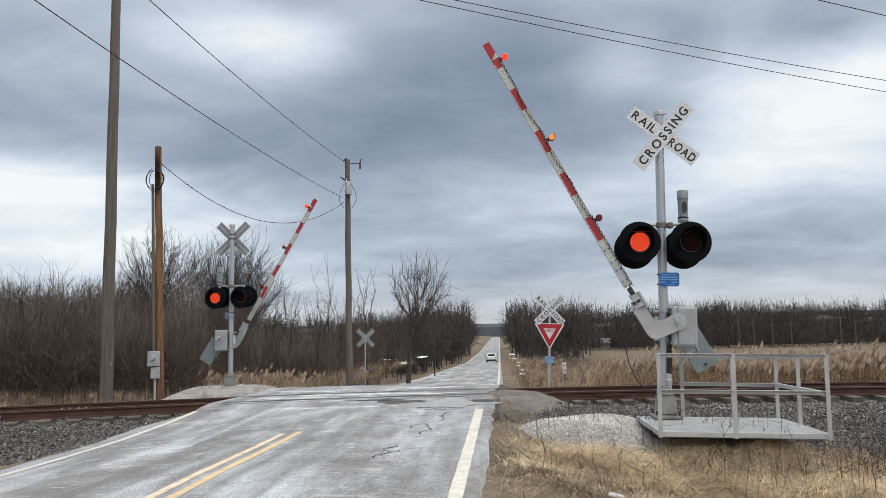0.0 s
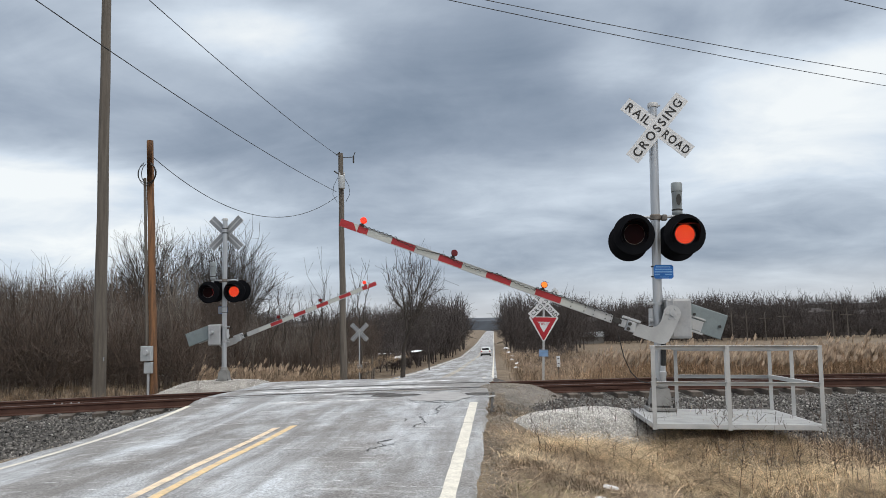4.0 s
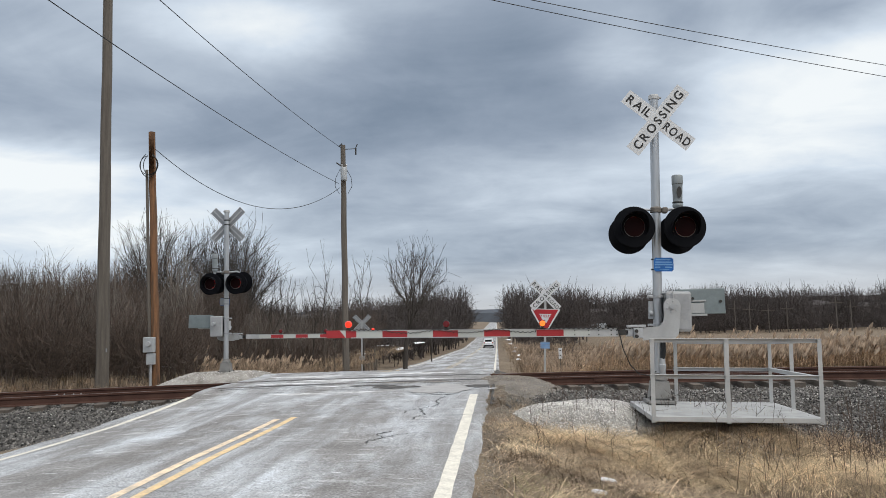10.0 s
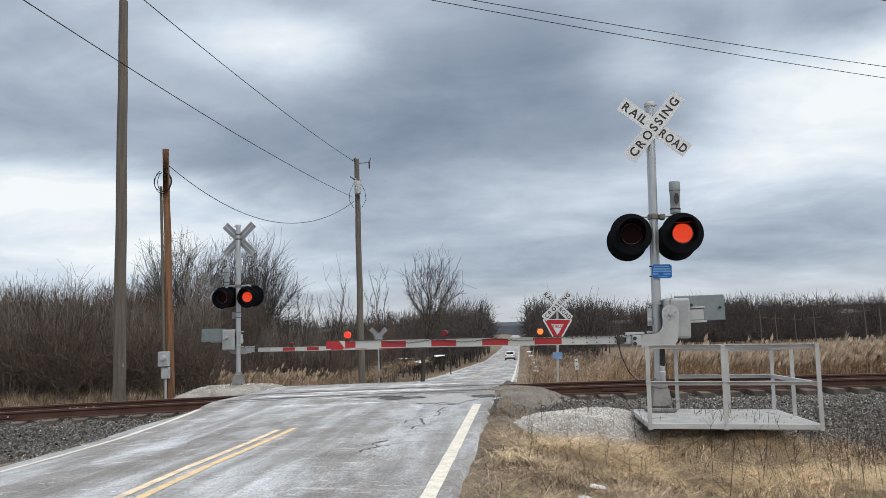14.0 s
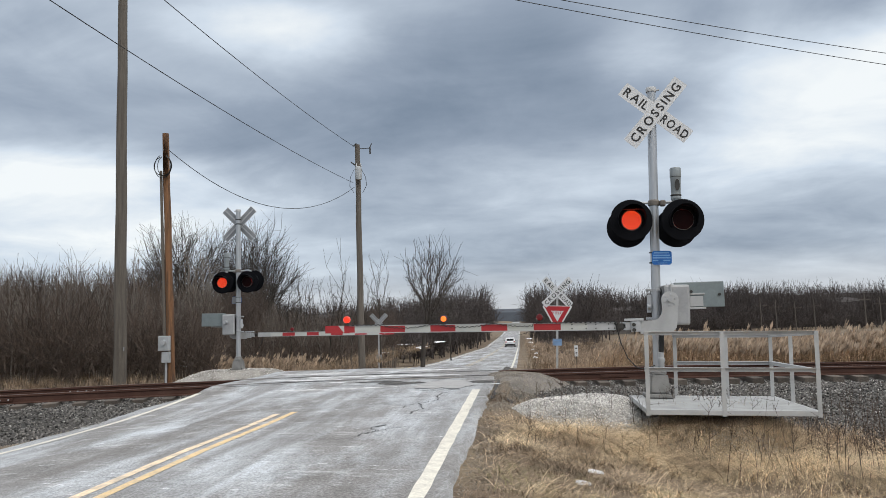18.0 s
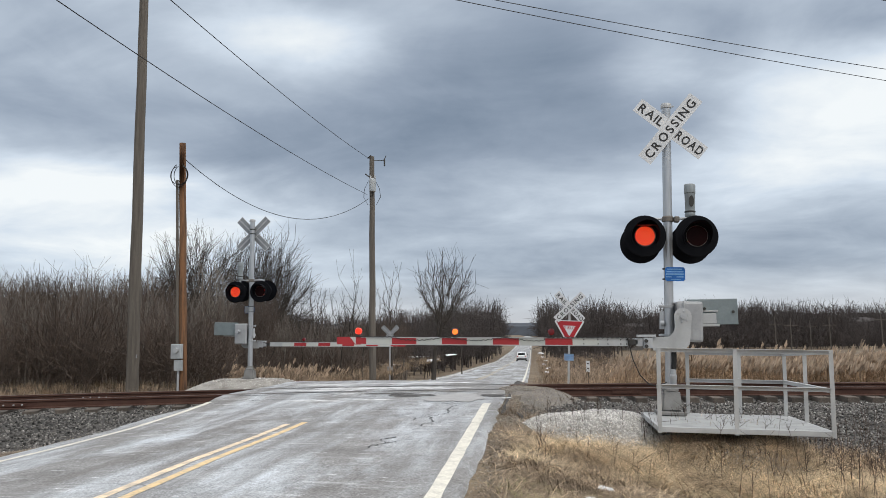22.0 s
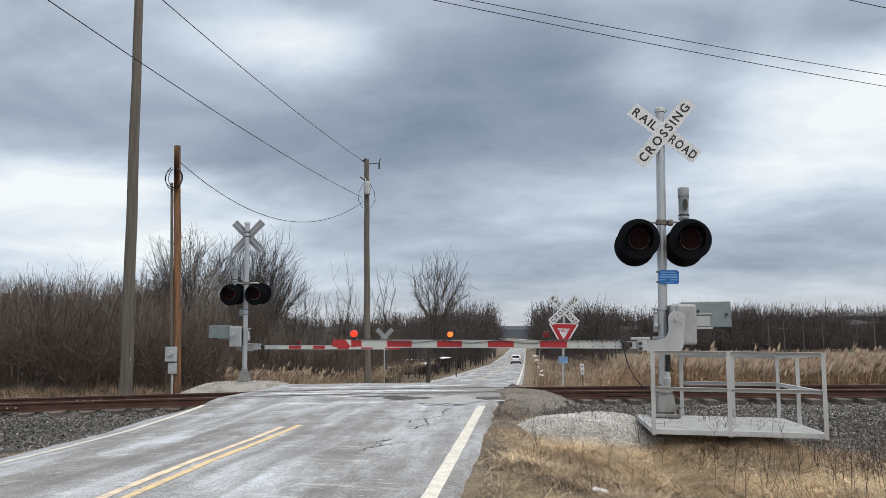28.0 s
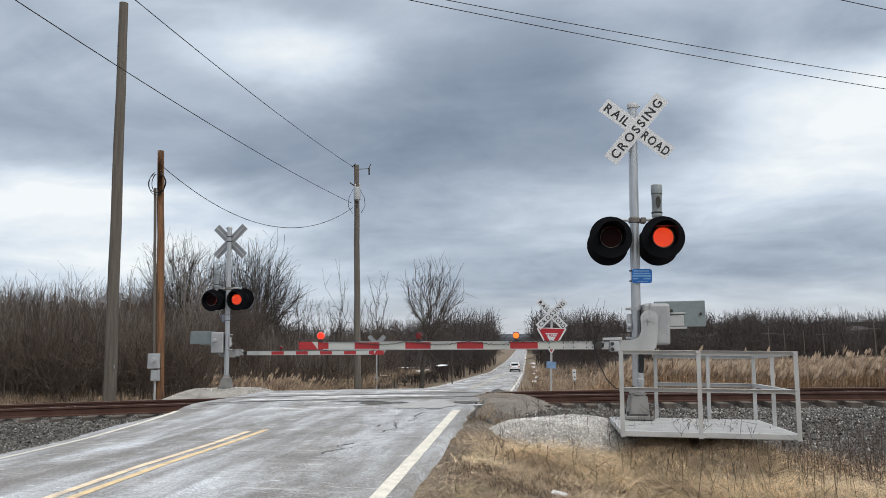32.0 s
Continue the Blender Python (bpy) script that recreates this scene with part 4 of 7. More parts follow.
def crossing_signal(name, m, arm, label, tilt, shift, hub_x=0.14):
    """Mast with crossbuck, four lamps, bell, notice, gate mechanism and its arm. arm: a length factor."""
    top = tagged(empty(name, m), label, "crossing signal", group="crossing signals")
    H = 4.59
    bm = B()
    rod(bm, (0, 0, 0.3), (0, 0, H), 0.068, 0.066, 20)
    part("mast", bm, M_MAST, top, "", True)
    bm = B()
    lathe(bm, [(0.078, H - 0.05), (0.08, H), (0.07, H + 0.02), (0.02, H + 0.028)], None, 20)
    box(bm, 0.09, 0, H - 0.02, 0.05, 0.03, 0.02, 0.004)
    part("mast_cap", bm, M_GREYPAINT, top, "", True)
    bm = B()
    bmesh.ops.create_cone(bm, cap_ends=True, segments=4, radius1=0.215, radius2=0.17, depth=0.29, matrix=Matrix.Translation((0, 0, 0.195)) @ Matrix.Rotation(radians(45), 4, "Z"))
    bmesh.ops.bevel(bm, geom=list(bm.edges), offset=0.025, segments=2, affect="EDGES")
    box(bm, 0, 0, 0.025, 0.4, 0.4, 0.05, 0.01)
    base = part("mast_base", bm, M_CASTING, top, "dull grey cast junction base")
    bm = B()
    lathe(bm, [(0.12, 0.335), (0.12, 0.36), (0.095, 0.37), (0.085, 0.43), (0.07, 0.435)], None, 18)
    part("base_collar", bm, M_CASTING, base, "", True)
    bm = B()
    box(bm, 0, -0.142, 0.20, 0.19, 0.012, 0.17, 0.004, pose(0, 0, 0, -5.5, 0, 0))
    part("base_cover", bm, M_CASTING, base, "bolted cover plate")
    for bx, by in ((-0.16, -0.16), (0.16, -0.16), (-0.16, 0.16), (0.16, 0.16)):
        bm = B()
        rod(bm, (bx, by, 0.05), (bx, by, 0.11), 0.014, seg=6)
        part("anchor_bolt", bm, M_DARKIRON, top)
    crossbuck(top, H - 0.39, -0.085, tilt, shift)
    for zz in (H - 0.27, H - 0.40):
        bm = B()
        lathe(bm, [(0.075, zz - 0.015), (0.082, zz - 0.012), (0.082, zz + 0.012), (0.075, zz + 0.015)], None, 18)
        box(bm, 0.03, -0.07, zz, 0.05, 0.03, 0.03, 0.003)
        part("clamp", bm, M_DARKIRON, top)
    # lamps
    zl = 2.56
    bm = B()
    hose(bm, [(-0.37, 0, zl + 0.27), (-0.3, 0, zl + 0.30), (-0.08, 0, zl + 0.285), (0.08, 0, zl + 0.285), (0.3, 0, zl + 0.30), (0.37, 0, zl + 0.27)], 0.02, 8)
    for sx in (-0.365, 0.365):
        rod(bm, (sx, -0.18, zl), (sx, 0.18, zl - 0.03), 0.05, seg=10)
        rod(bm, (sx, 0, zl - 0.02), (sx, 0, zl + 0.28), 0.022, seg=8)
    part("lamp_bracket", bm, M_ALU, top, "", True)
    bm = B()
    lathe(bm, [(0.066, zl + 0.24), (0.085, zl + 0.25), (0.085, zl + 0.31), (0.07, zl + 0.33)], None, 18)
    box(bm, 0.12, -0.04, zl + 0.275, 0.08, 0.10, 0.09, 0.02)
    part("bracket_hub", bm, M_HUB, top, "brown stained bracket hub")
    shutters = {}
    for key, sx, sy, sz, face in (("L", -0.365, -0.22, zl, -1), ("R", 0.365, -0.22, zl, -1), ("bl", -0.365, 0.24, zl - 0.05, 1), ("br", 0.365, 0.24, zl - 0.05, 1)):
        body, sh = lamp(top, sx, sy, sz, face)
        shutters[key] = sh
    # bell
    bm = B()
    lathe(bm, [(0.05, 2.86), (0.075, 2.90), (0.078, 2.93), (0.066, 2.95), (0.07, 3.0), (0.075, 3.22), (0.082, 3.25), (0.082, 3.36), (0.074, 3.375), (0.01, 3.38)], Matrix.Translation((0.33, 0.03, 0)), 22)
    bell = part("bell", bm, M_BELL, top, "grey cylindrical warning bell", True)
    bm = B()
    oval = [(0.33 + 0.036 * math.cos(TAU * k / 20) + 0.008, 3.11 + 0.085 * math.sin(TAU * k / 20)) for k in range(20)]
    slab(bm, oval, -0.052, -0.036)
    part("bell_mouth", bm, M_DARKIRON, bell, "dark oval sound opening")
    for zz in (2.95, 3.23):
        bm = B()
        lathe(bm, [(0.074, zz), (0.08, zz + 0.004), (0.08, zz + 0.018), (0.074, zz + 0.022)], Matrix.Translation((0.33, 0.03, 0)), 20)
        part("bell_band", bm, M_DARKIRON, bell)
    bm = B()
    rod(bm, (0.33, 0.03, 2.80), (0.33, 0.03, 2.87), 0.03, seg=10)
    part("bell_stem", bm, M_ALU, top)
    # notice
    bm = B()
    box(bm, 0, 0, 0, 0.285, 0.004, 0.205, 0.0)
    bmesh.ops.bevel(bm, geom=[e for e in bm.edges if abs(e.verts[0].co.y - e.verts[1].co.y) > 0.001], offset=0.02, segments=3, affect="EDGES")
    notice = part("notice", bm, M_BLUE, top, "blue emergency notice plate")
    notice.location = (0.08, -0.085, 2.02)
    bm = B()
    box(bm, 0, 0.004, 0, 0.27, 0.003, 0.19)
    part("notice_back", bm, M_SIGNBACK, notice, "bare metal back")
    for zz, x0, x1, hh in ((0.072, -0.11, 0.10, 0.017), (0.035, -0.12, 0.12, 0.019), (0.0, -0.13, 0.13, 0.022), (-0.04, -0.13, -0.05, 0.018), (-0.04, 0.02, 0.12, 0.018), (-0.078, -0.06, 0.08, 0.01)):
        bm = B()
        box(bm, (x0 + x1) / 2, -0.0035, zz, x1 - x0, 0.002, hh)
        part("text_bar", bm, M_BLUETEXT, notice)
    for zz in (1.95, 2.10):
        bm = B()
        lathe(bm, [(0.07, zz - 0.008), (0.077, zz - 0.006), (0.077, zz + 0.006), (0.07, zz + 0.008)], None, 18)
        box(bm, -0.075, -0.03, zz, 0.03, 0.03, 0.02, 0.003)
        part("strap", bm, M_DARKIRON, top)
    # gate mechanism
    P = Vector((hub_x, -0.30, 1.40))
    bm = B()
    box(bm, 0.255, -0.06, 1.33, 0.36, 0.36, 0.58, 0.035)
    mech = part("gate_mechanism", bm, M_HOUSING, top, "grey painted gate machine housing")
    bm = B()
    box(bm, 0.10, -0.08, 1.35, 0.05, 0.30, 0.52, 0.012)
    box(bm, 0.165, -0.245, 1.35, 0.02, 0.03, 0.55, 0.006)
    part("housing_flange", bm, M_HOUSING, mech)
    for zz in (1.13, 1.55):
        bm = B()
        lathe(bm, [(0.07, zz - 0.02), (0.084, zz - 0.018), (0.084, zz + 0.018), (0.07, zz + 0.02)], None, 18)
        box(bm, -0.10, 0.0, zz, 0.09, 0.09, 0.035, 0.006)
        rod(bm, (-0.12, -0.08, zz), (-0.12, 0.08, zz), 0.012, seg=8)
        part("u_clamp", bm, M_ALU, top)
    bm = B()
    rod(bm, (-0.09, 0.02, 1.22), (-0.09, 0.02, 1.48), 0.045, 0.04, 12)
    rod(bm, (-0.13, -0.02, 1.3), (-0.08, -0.02, 1.3), 0.04, seg=12)
    part("cable_gland", bm, M_ALU, top, "", True)
    bm = B()
    rod(bm, (P.x, -0.30, P.z), (P.x, 0.26, P.z), 0.05, seg=16)
    part("shaft", bm, M_ALU, mech)
    bm = B()
    hose(bm, [(0.06, -0.06, 1.06), (0.05, -0.08, 0.92), (0.05, -0.09, 0.75), (0.035, -0.08, 0.6)], 0.035, 10)
    part("conduit", bm, M_CABLE, top, "black flexible conduit", True)
    bm = B()
    lathe(bm, [(0.03, 0.36), (0.045, 0.38), (0.045, 0.50), (0.052, 0.51), (0.052, 0.56), (0.042, 0.57), (0.042, 0.64), (0.03, 0.65)], Matrix.Translation((0.035, -0.08, 0)), 14)
    part("conduit_fitting", bm, M_ALU, top, "", True)
    # moving arm, its origin on the shaft
    bm = B()
    hub = [(0.12 * math.cos(a), 0.12 * math.sin(a)) for a in (radians(-5 + 190 * i / 14) for i in range(15))]
    outline = hub + [(-0.115, -0.14), (-0.135, -0.21), (-0.17, -0.26), (-0.22, -0.285), (-0.435, -0.29), (-0.435, -0.475), (-0.06, -0.475), (0.02, -0.455), (0.07, -0.40), (0.095, -0.25)]
    slab(bm, outline, -0.012, 0.012)
    crank = part("gate_arm", bm, M_GREYPAINT, top, "striped red and white gate arm with crank and counterweight")
    for i in range(6):
        a = TAU * i / 6 + 0.3
        bm = B()
        rod(bm, (0.078 * math.cos(a), -0.012, 0.078 * math.sin(a)), (0.078 * math.cos(a), -0.026, 0.078 * math.sin(a)), 0.013, seg=6)
        part("hub_bolt", bm, M_ALU, crank)
    bm = B()
    rod(bm, (0, -0.01, 0), (0, -0.035, 0), 0.035, seg=14)
    part("hub_cap", bm, M_ALU, crank)
    rise = 0.0155
    r0 = -0.78

    def az(x):
        return -0.352 - rise * (x - r0)

    bm = B()
    box(bm, -0.50, 0.0, -0.37, 0.13, 0.09, 0.15, 0.008)
    box(bm, -0.52, 0.0, -0.27, 0.26, 0.10, 0.035, 0.004)
    box(bm, -0.62, 0.0, -0.36, 0.10, 0.05, 0.11, 0.006)
    part("arm_adapter", bm, M_ALU, crank, "bolted arm adapter bracket")
    for zz in (-0.34, -0.415):
        bm = B()
        rod(bm, (-0.53, -0.05, zz), (-0.53, -0.075, zz), 0.026, seg=12)
        part("adapter_bolt", bm, M_DARKIRON, crank)
    bm = B()
    box(bm, -0.70, -0.01, -0.355, 0.12, 0.03, 0.075, 0.004)
    box(bm, -0.715, 0.01, -0.33, 0.14, 0.04, 0.02, 0.003)
    part("breakaway_hinge", bm, M_DARKIRON, crank)
    L = 4.27 * arm

    def piece(x0, x1, hh, material, nm, lab="", yy=0.0, th=0.030):
        bm = B()
        vs = [(x0, az(x0) - hh / 2), (x1, az(x1) - hh / 2), (x1, az(x1) + hh / 2), (x0, az(x0) + hh / 2)]
        slab(bm, vs, yy - th / 2, yy + th / 2)
        return part(nm, bm, material, crank, lab)

    cuts = [0.0, 0.40, 0.78, 1.17, 1.55, 1.93, 2.31, 2.68, 3.06, 3.43, 3.82]
    cols = [M_GREYPAINT, M_ARMWHITE, M_REDSTRIPE, M_ARMWHITE, M_REDSTRIPE, M_ARMWHITE, M_REDSTRIPE, M_ARMWHITE, M_REDSTRIPE, M_ARMWHITE]
    for i, c in enumerate(cols):
        nm = "bare_section" if i == 0 else "red_band" if c is M_REDSTRIPE else "white_band"
        piece(r0 - cuts[i + 1] * arm, r0 - cuts[i] * arm, 0.098 if i else 0.108, c, nm)
    xt = r0 - 3.82 * arm
    piece(r0 - 3.98 * arm, xt, 0.112, M_REDSTRIPE, "red_band")
    x0, x1 = r0 - L, r0 - 3.98 * arm
    bm = B()
    slab(bm, [(x0, az(x0) - 0.055), (x1, az(x1) - 0.055), (x0 + 0.20, az(x0) + 0.055), (x0, az(x0) + 0.055)], -0.017, 0.017)
    part("tip_band", bm, M_REDSTRIPE, crank, "red tip of the arm")
    bm = B()
    slab(bm, [(x0 + 0.20, az(x0) + 0.055), (x1, az(x1) - 0.055), (x1, az(x1) + 0.055)], -0.017, 0.017)
    part("tip_band", bm, M_ARMWHITE, crank, "pale wedge near the tip")
    for dz in (0.053, -0.053):
        bm = B()
        slab(bm, [(r0 - 3.9 * arm, az(r0 - 3.9 * arm) + dz - 0.006), (r0, az(r0) + dz - 0.006), (r0, az(r0) + dz + 0.006), (r0 - 3.9 * arm, az(r0 - 3.9 * arm) + dz + 0.006)], -0.022, 0.022)
        part("edge_channel", bm, M_GREYPAINT, crank, "pale metal edge channel")
    for bx in (0.02, 0.1, 0.28, 0.42, 0.62):
        bm = B()
        for dz in (-0.03, 0.03):
            rod(bm, (r0 - bx, -0.015, az(r0 - bx) + dz), (r0 - bx, -0.025, az(r0 - bx) + dz), 0.01, seg=6)
        part("arm_bolt", bm, M_DARKIRON, crank)
    lx = [r0 - d * arm for d in (1.08, 2.48, 3.94)]
    sh_root = flasher(crank, lx[0], az(lx[0]) + 0.052)
    sh_mid = flasher(crank, lx[1], az(lx[1]) + 0.052)
    arm_lamp(crank, lx[2], az(lx[2]) + 0.058, True)
    # coiled lead along the arm
    bm = B()
    pts = []
    x = r0 + 0.02
    while x > lx[2]:
        u = (r0 - x) / (r0 - lx[2])
        sag = 0.05 * abs(math.sin(u * math.pi * 4.5)) if 0.3 < u < 0.85 else 0.0
        pts.append((x, -0.03, az(x) + 0.062 - sag + 0.010 * math.sin(90 * x)))
        x -= 0.022
    hose(bm, pts, 0.0055, 4)
    part("lamp_lead", bm, M_CABLE, crank, "black coiled lamp lead")
    # counterweight behind the housing
    bm = B()
    box(bm, 0.46, 0.235, 0.065, 0.70, 0.05, 0.37, 0.01)
    cw = part("counterweight", bm, M_WEIGHT, crank, "galvanised counterweight plate")
    bm = B()
    box(bm, 0.36, 0.20, 0.075, 0.34, 0.03, 0.025, 0.004)
    box(bm, 0.36, 0.20, -0.13, 0.36, 0.03, 0.03, 0.004)
    box(bm, 0.38, 0.205, -0.03, 0.25, 0.02, 0.15, 0.004)
    part("weight_bracket", bm, M_GREYPAINT, cw, "pale slotted bracket")
    bm = B()
    rod(bm, (0.74, 0.21, 0.06), (0.74, 0.19, 0.06), 0.022, seg=8)
    part("weight_bolt", bm, M_DARKIRON, cw)
    bm = B()
    rod(bm, (0.34, 0.19, 0.11), (0.34, 0.17, 0.11), 0.022, seg=8)
    part("weight_bolt", bm, M_DARKIRON, cw)
    # slack lead from the mast to the arm
    bm = B()
    hose(bm, [(-0.06, -0.10, 0.46), (-0.18, -0.15, 0.40), (-0.33, -0.22, 0.43), (-0.46, -0.28, 0.56), (-0.56, -0.31, 0.78), (-0.61, -0.33, 0.98), (-0.64, -0.33, 1.08)], 0.008, 6)
    part("slack_lead", bm, M_CABLE, top, "slack black lead")
    crank.matrix_basis = Matrix.Translation(P)
    return top, crank, P, shutters, sh_mid, sh_root


near_sig = crossing_signal("crossing_signal", pose(2.25, 11.3, 0.13, 0, 1.87, 0), 1.0, "grey railroad crossing signal with lowered striped gate beside the platform", 6.0, 0.042)
far_sig = crossing_signal("crossing_signal", pose(-7.72, 20.3, 0.10, 0, 0, 180), 0.92, "grey railroad crossing signal across the tracks seen from behind", 0.0, 0.0, 0.30)


# ---- the platform at the near signal ----
def platform():
    """A steel deck round the mast that leans with it, railed on three sides."""
    top = tagged(empty("service_platform", pose(2.9, 10.67, 0.105, 0, 1.4, -1.0)), "grey steel service platform with handrails round the signal mast", "platform")
    w, d = 1.02, 0.89
    bm = B()
    box(bm, 0, 0, -0.012, 2 * w - 0.03, 2 * d - 0.03, 0.022, 0.003)
    part("deck", bm, M_GRATE, top, "worn pale grey steel deck plate")
    for cx, cy, sx, sy in ((0, -d, 2 * w + 0.05, 0.035), (0, d, 2 * w + 0.05, 0.035), (w, 0, 0.035, 2 * d - 0.05), (-w, 0, 0.035, 2 * d - 0.05)):
        bm = B()
        box(bm, cx, cy, -0.032, sx, sy, 0.066, 0.005)
        part("edge_beam", bm, M_GREYPAINT, top)
    for bx in (-0.55, 0.05, 0.6):
        bm = B()
        box(bm, bx, 0, -0.05, 0.04, 2 * d - 0.06, 0.05, 0.004)
        part("joist", bm, M_DARKIRON, top, "dark steel joist under the deck")
    H, HB = 0.97, 0.90
    posts = [(-w, -d, H), (-0.10, -d, H), (w, -d, H), (w, 0.08, 0.935), (-0.37, d - 0.02, HB), (0.36, d - 0.02, HB), (w - 0.03, d - 0.02, HB)]
    for x, y, h in posts:
        bm = B()
        box(bm, x, y - 0.017, h / 2 - 0.04, 0.052, 0.007, h + 0.075, 0.0015)
        box(bm, x + 0.022, y + 0.007, h / 2 - 0.04, 0.007, 0.044, h + 0.075, 0.0015)
        post = part("post", bm, M_GREYPAINT, top)
        for zz in (0.0, 0.52, h - 0.02):
            bm = B()
            rod(bm, (x - 0.008, y - 0.02, zz), (x - 0.008, y - 0.031, zz), 0.009, seg=6)
            part("bolt", bm, M_ALU, post)
    rails = [((-w - 0.03, -d, H), (w + 0.03, -d, H), 0.515), ((w, -d, H), (w - 0.03, d, HB), 0.505), ((-0.40, d - 0.02, HB), (w - 0.03, d - 0.02, HB), 0.50)]
    for (x0, y0, z0), (x1, y1, z1), zm in rails:
        a = math.degrees(math.atan2(y1 - y0, x1 - x0))
        ln = math.hypot(x1 - x0, y1 - y0)
        dip = math.degrees(math.atan2(z0 - z1, ln))
        for zz, nm, lean in (((z0 + z1) / 2, "top_rail", dip), (zm, "middle_rail", 0)):
            mm = pose((x0 + x1) / 2, (y0 + y1) / 2, zz, 0, 0, a) @ pose(0, 0, 0, 0, lean, 0)
            bm = B()
            box(bm, 0, 0.028 if y0 != y1 else 0.012, -0.022, ln, 0.007, 0.046, 0.0015, mm)
            box(bm, 0, 0.006, 0.003, ln, 0.05, 0.007, 0.0015, mm)
            part(nm, bm, M_GREYPAINT, top)
    return top


platform()
bm = B()
box(bm, 2.25, 11.3, -0.30, 0.36, 0.36, 0.86, 0.02)
tagged(part("signal_foundation", bm, M_CONCRETE, None), "dark stained concrete foundation under the signal mast", "foundation")
bm = B()
lathe(bm, [(0.42, -0.75), (0.40, -0.3), (0.33, 0.02), (0.30, 0.095)], Matrix.Translation((-7.72, 20.3, 0)), 20)
tagged(part("signal_foundation", bm, M_CONCRETE, None), "concrete foundation under the far signal mast", "foundation")


# ---- poles and wires ----
def pole(name, base, top, r0, r1, material, label):
    base, top = Vector(base), Vector(top)
    ob = tagged(empty(name, Matrix.Translation(base)), label, "utility pole", group="utility poles")
    bm = B()
    n = 9
    for i in range(n):
        a, b = i / n, (i + 1) / n
        j = [0.012 * math.sin(2.1 * k + base.x) for k in (i, i + 1)]
        rod(bm, (top - base) * a + Vector((j[0] * (i > 0), 0, 0)), (top - base) * b + Vector((j[1] * (i < n - 1), 0, 0)), r0 + (r1 - r0) * a, r0 + (r1 - r0) * b, 16, cap=i in (0, n - 1))
    bmesh.ops.remove_doubles(bm, verts=bm.verts, dist=0.0005)
    part("shaft", bm, material, ob, "", True)
    return ob


pa = pole("utility_pole", (-13.27, 23.8, -0.8), (-13.36, 23.8, 13.6), 0.21, 0.15, M_POLE, "tall weathered grey wooden utility pole by the wood")
bm = B()
box(bm, 0.19, -0.12, 1.55, 0.012, 0.07, 0.12, 0.002)
part("pole_tag", bm, M_SIGNBACK, pa, "small white tag")

pb = pole("service_pole", (-10.66, 22.25, -0.7), (-10.93, 22.25, 7.63), 0.128, 0.10, M_POLEBROWN, "brown wooden service pole with a grey meter box")
bm = B()
rod(bm, (-0.135, -0.10, 0.0), (-0.375, -0.08, 7.1), 0.045, 0.045, 10)
part("conduit", bm, M_POLE, pb, "grey conduit up the pole", True)
bm = B()
box(bm, -0.12, -0.26, 1.63, 0.33, 0.18, 0.46, 0.02)
mb = part("meter_box", bm, M_BOX, pb, "grey electricity meter box")
bm = B()
rod(bm, (-0.10, -0.35, 1.66), (-0.10, -0.42, 1.66), 0.085, 0.075, 18)
part("meter", bm, M_ALU, mb, "round glass meter", True)
bm = B()
box(bm, -0.07, -0.24, 1.20, 0.24, 0.14, 0.34, 0.015)
part("switch_box", bm, M_BOX, pb, "smaller grey switch box below the meter")
bm = B()
rod(bm, (-0.08, -0.22, 0.1), (-0.08, -0.22, 1.05), 0.035, seg=10)
part("riser", bm, M_ALU, pb, "", True)
bm = B()
for k, (rx, rz, ox) in enumerate(((0.28, 0.42, 0.0), (0.22, 0.36, 0.05), (0.30, 0.34, 0.02))):
    hose(bm, [(-0.27 + ox + rx * math.sin(a), -0.16 - 0.02 * k, 7.65 - 0.42 + 0.0 + rz * math.cos(a) * 0.9) for a in (radians(20 + 320 * i / 20) for i in range(21))], 0.012, 5)
part("drip_loop", bm, M_CABLE, pb, "coiled black drip loops")

pc = pole("utility_pole", (-7.21, 33.6, -1.3), (-7.24, 33.6, 9.80), 0.165, 0.115, M_POLE, "weathered utility pole with a small transformer")
bm = B()
lathe(bm, [(0.10, 9.35), (0.155, 9.38), (0.16, 9.9), (0.15, 9.95), (0.05, 10.0)], Matrix.Translation((0.06, -0.27, 0)), 18)
tr = part("transformer", bm, M_BOX, pc, "grey pole transformer can", True)
for dx in (-0.09, 0.12):
    bm = B()
    lathe(bm, [(0.03, 9.95), (0.04, 10.0), (0.025, 10.04), (0.035, 10.08), (0.02, 10.14)], Matrix.Translation((0.06 + dx, -0.27, 0)), 10)
    part("insulator", bm, M_ALU, tr)
bm = B()
rod(bm, (0, 0, 10.9), (0.55, -0.02, 10.9), 0.018, seg=8)
box(bm, 0.58, -0.02, 10.78, 0.07, 0.07, 0.34, 0.02)
rod(bm, (0.58, -0.02, 10.95), (0.66, -0.02, 11.12), 0.02, seg=8)
part("cutout", bm, M_DARKIRON, pc, "dark fuse cutout on a bracket")
bm = B()
rod(bm, (-0.05, -0.1, 11.15), (-0.22, -0.1, 11.0), 0.025, seg=8)
part("clevis", bm, M_DARKIRON, pc)
bm = B()
rod(bm, (-0.12, -0.12, 10.1), (-0.32, -0.12, 10.25), 0.03, seg=8)
part("clevis", bm, M_DARKIRON, pc)
bm = B()
for s in (-1, 1):
    hose(bm, [(0.03 + s * 0.15, -0.27, 9.9), (0.03 + s * 0.36, -0.25, 9.5), (0.03 + s * 0.40, -0.22, 9.1), (0.03 + s * 0.2, -0.2, 8.75)], 0.012, 5)
part("drip_loop", bm, M_CABLE, pc, "black drip loops at the transformer")


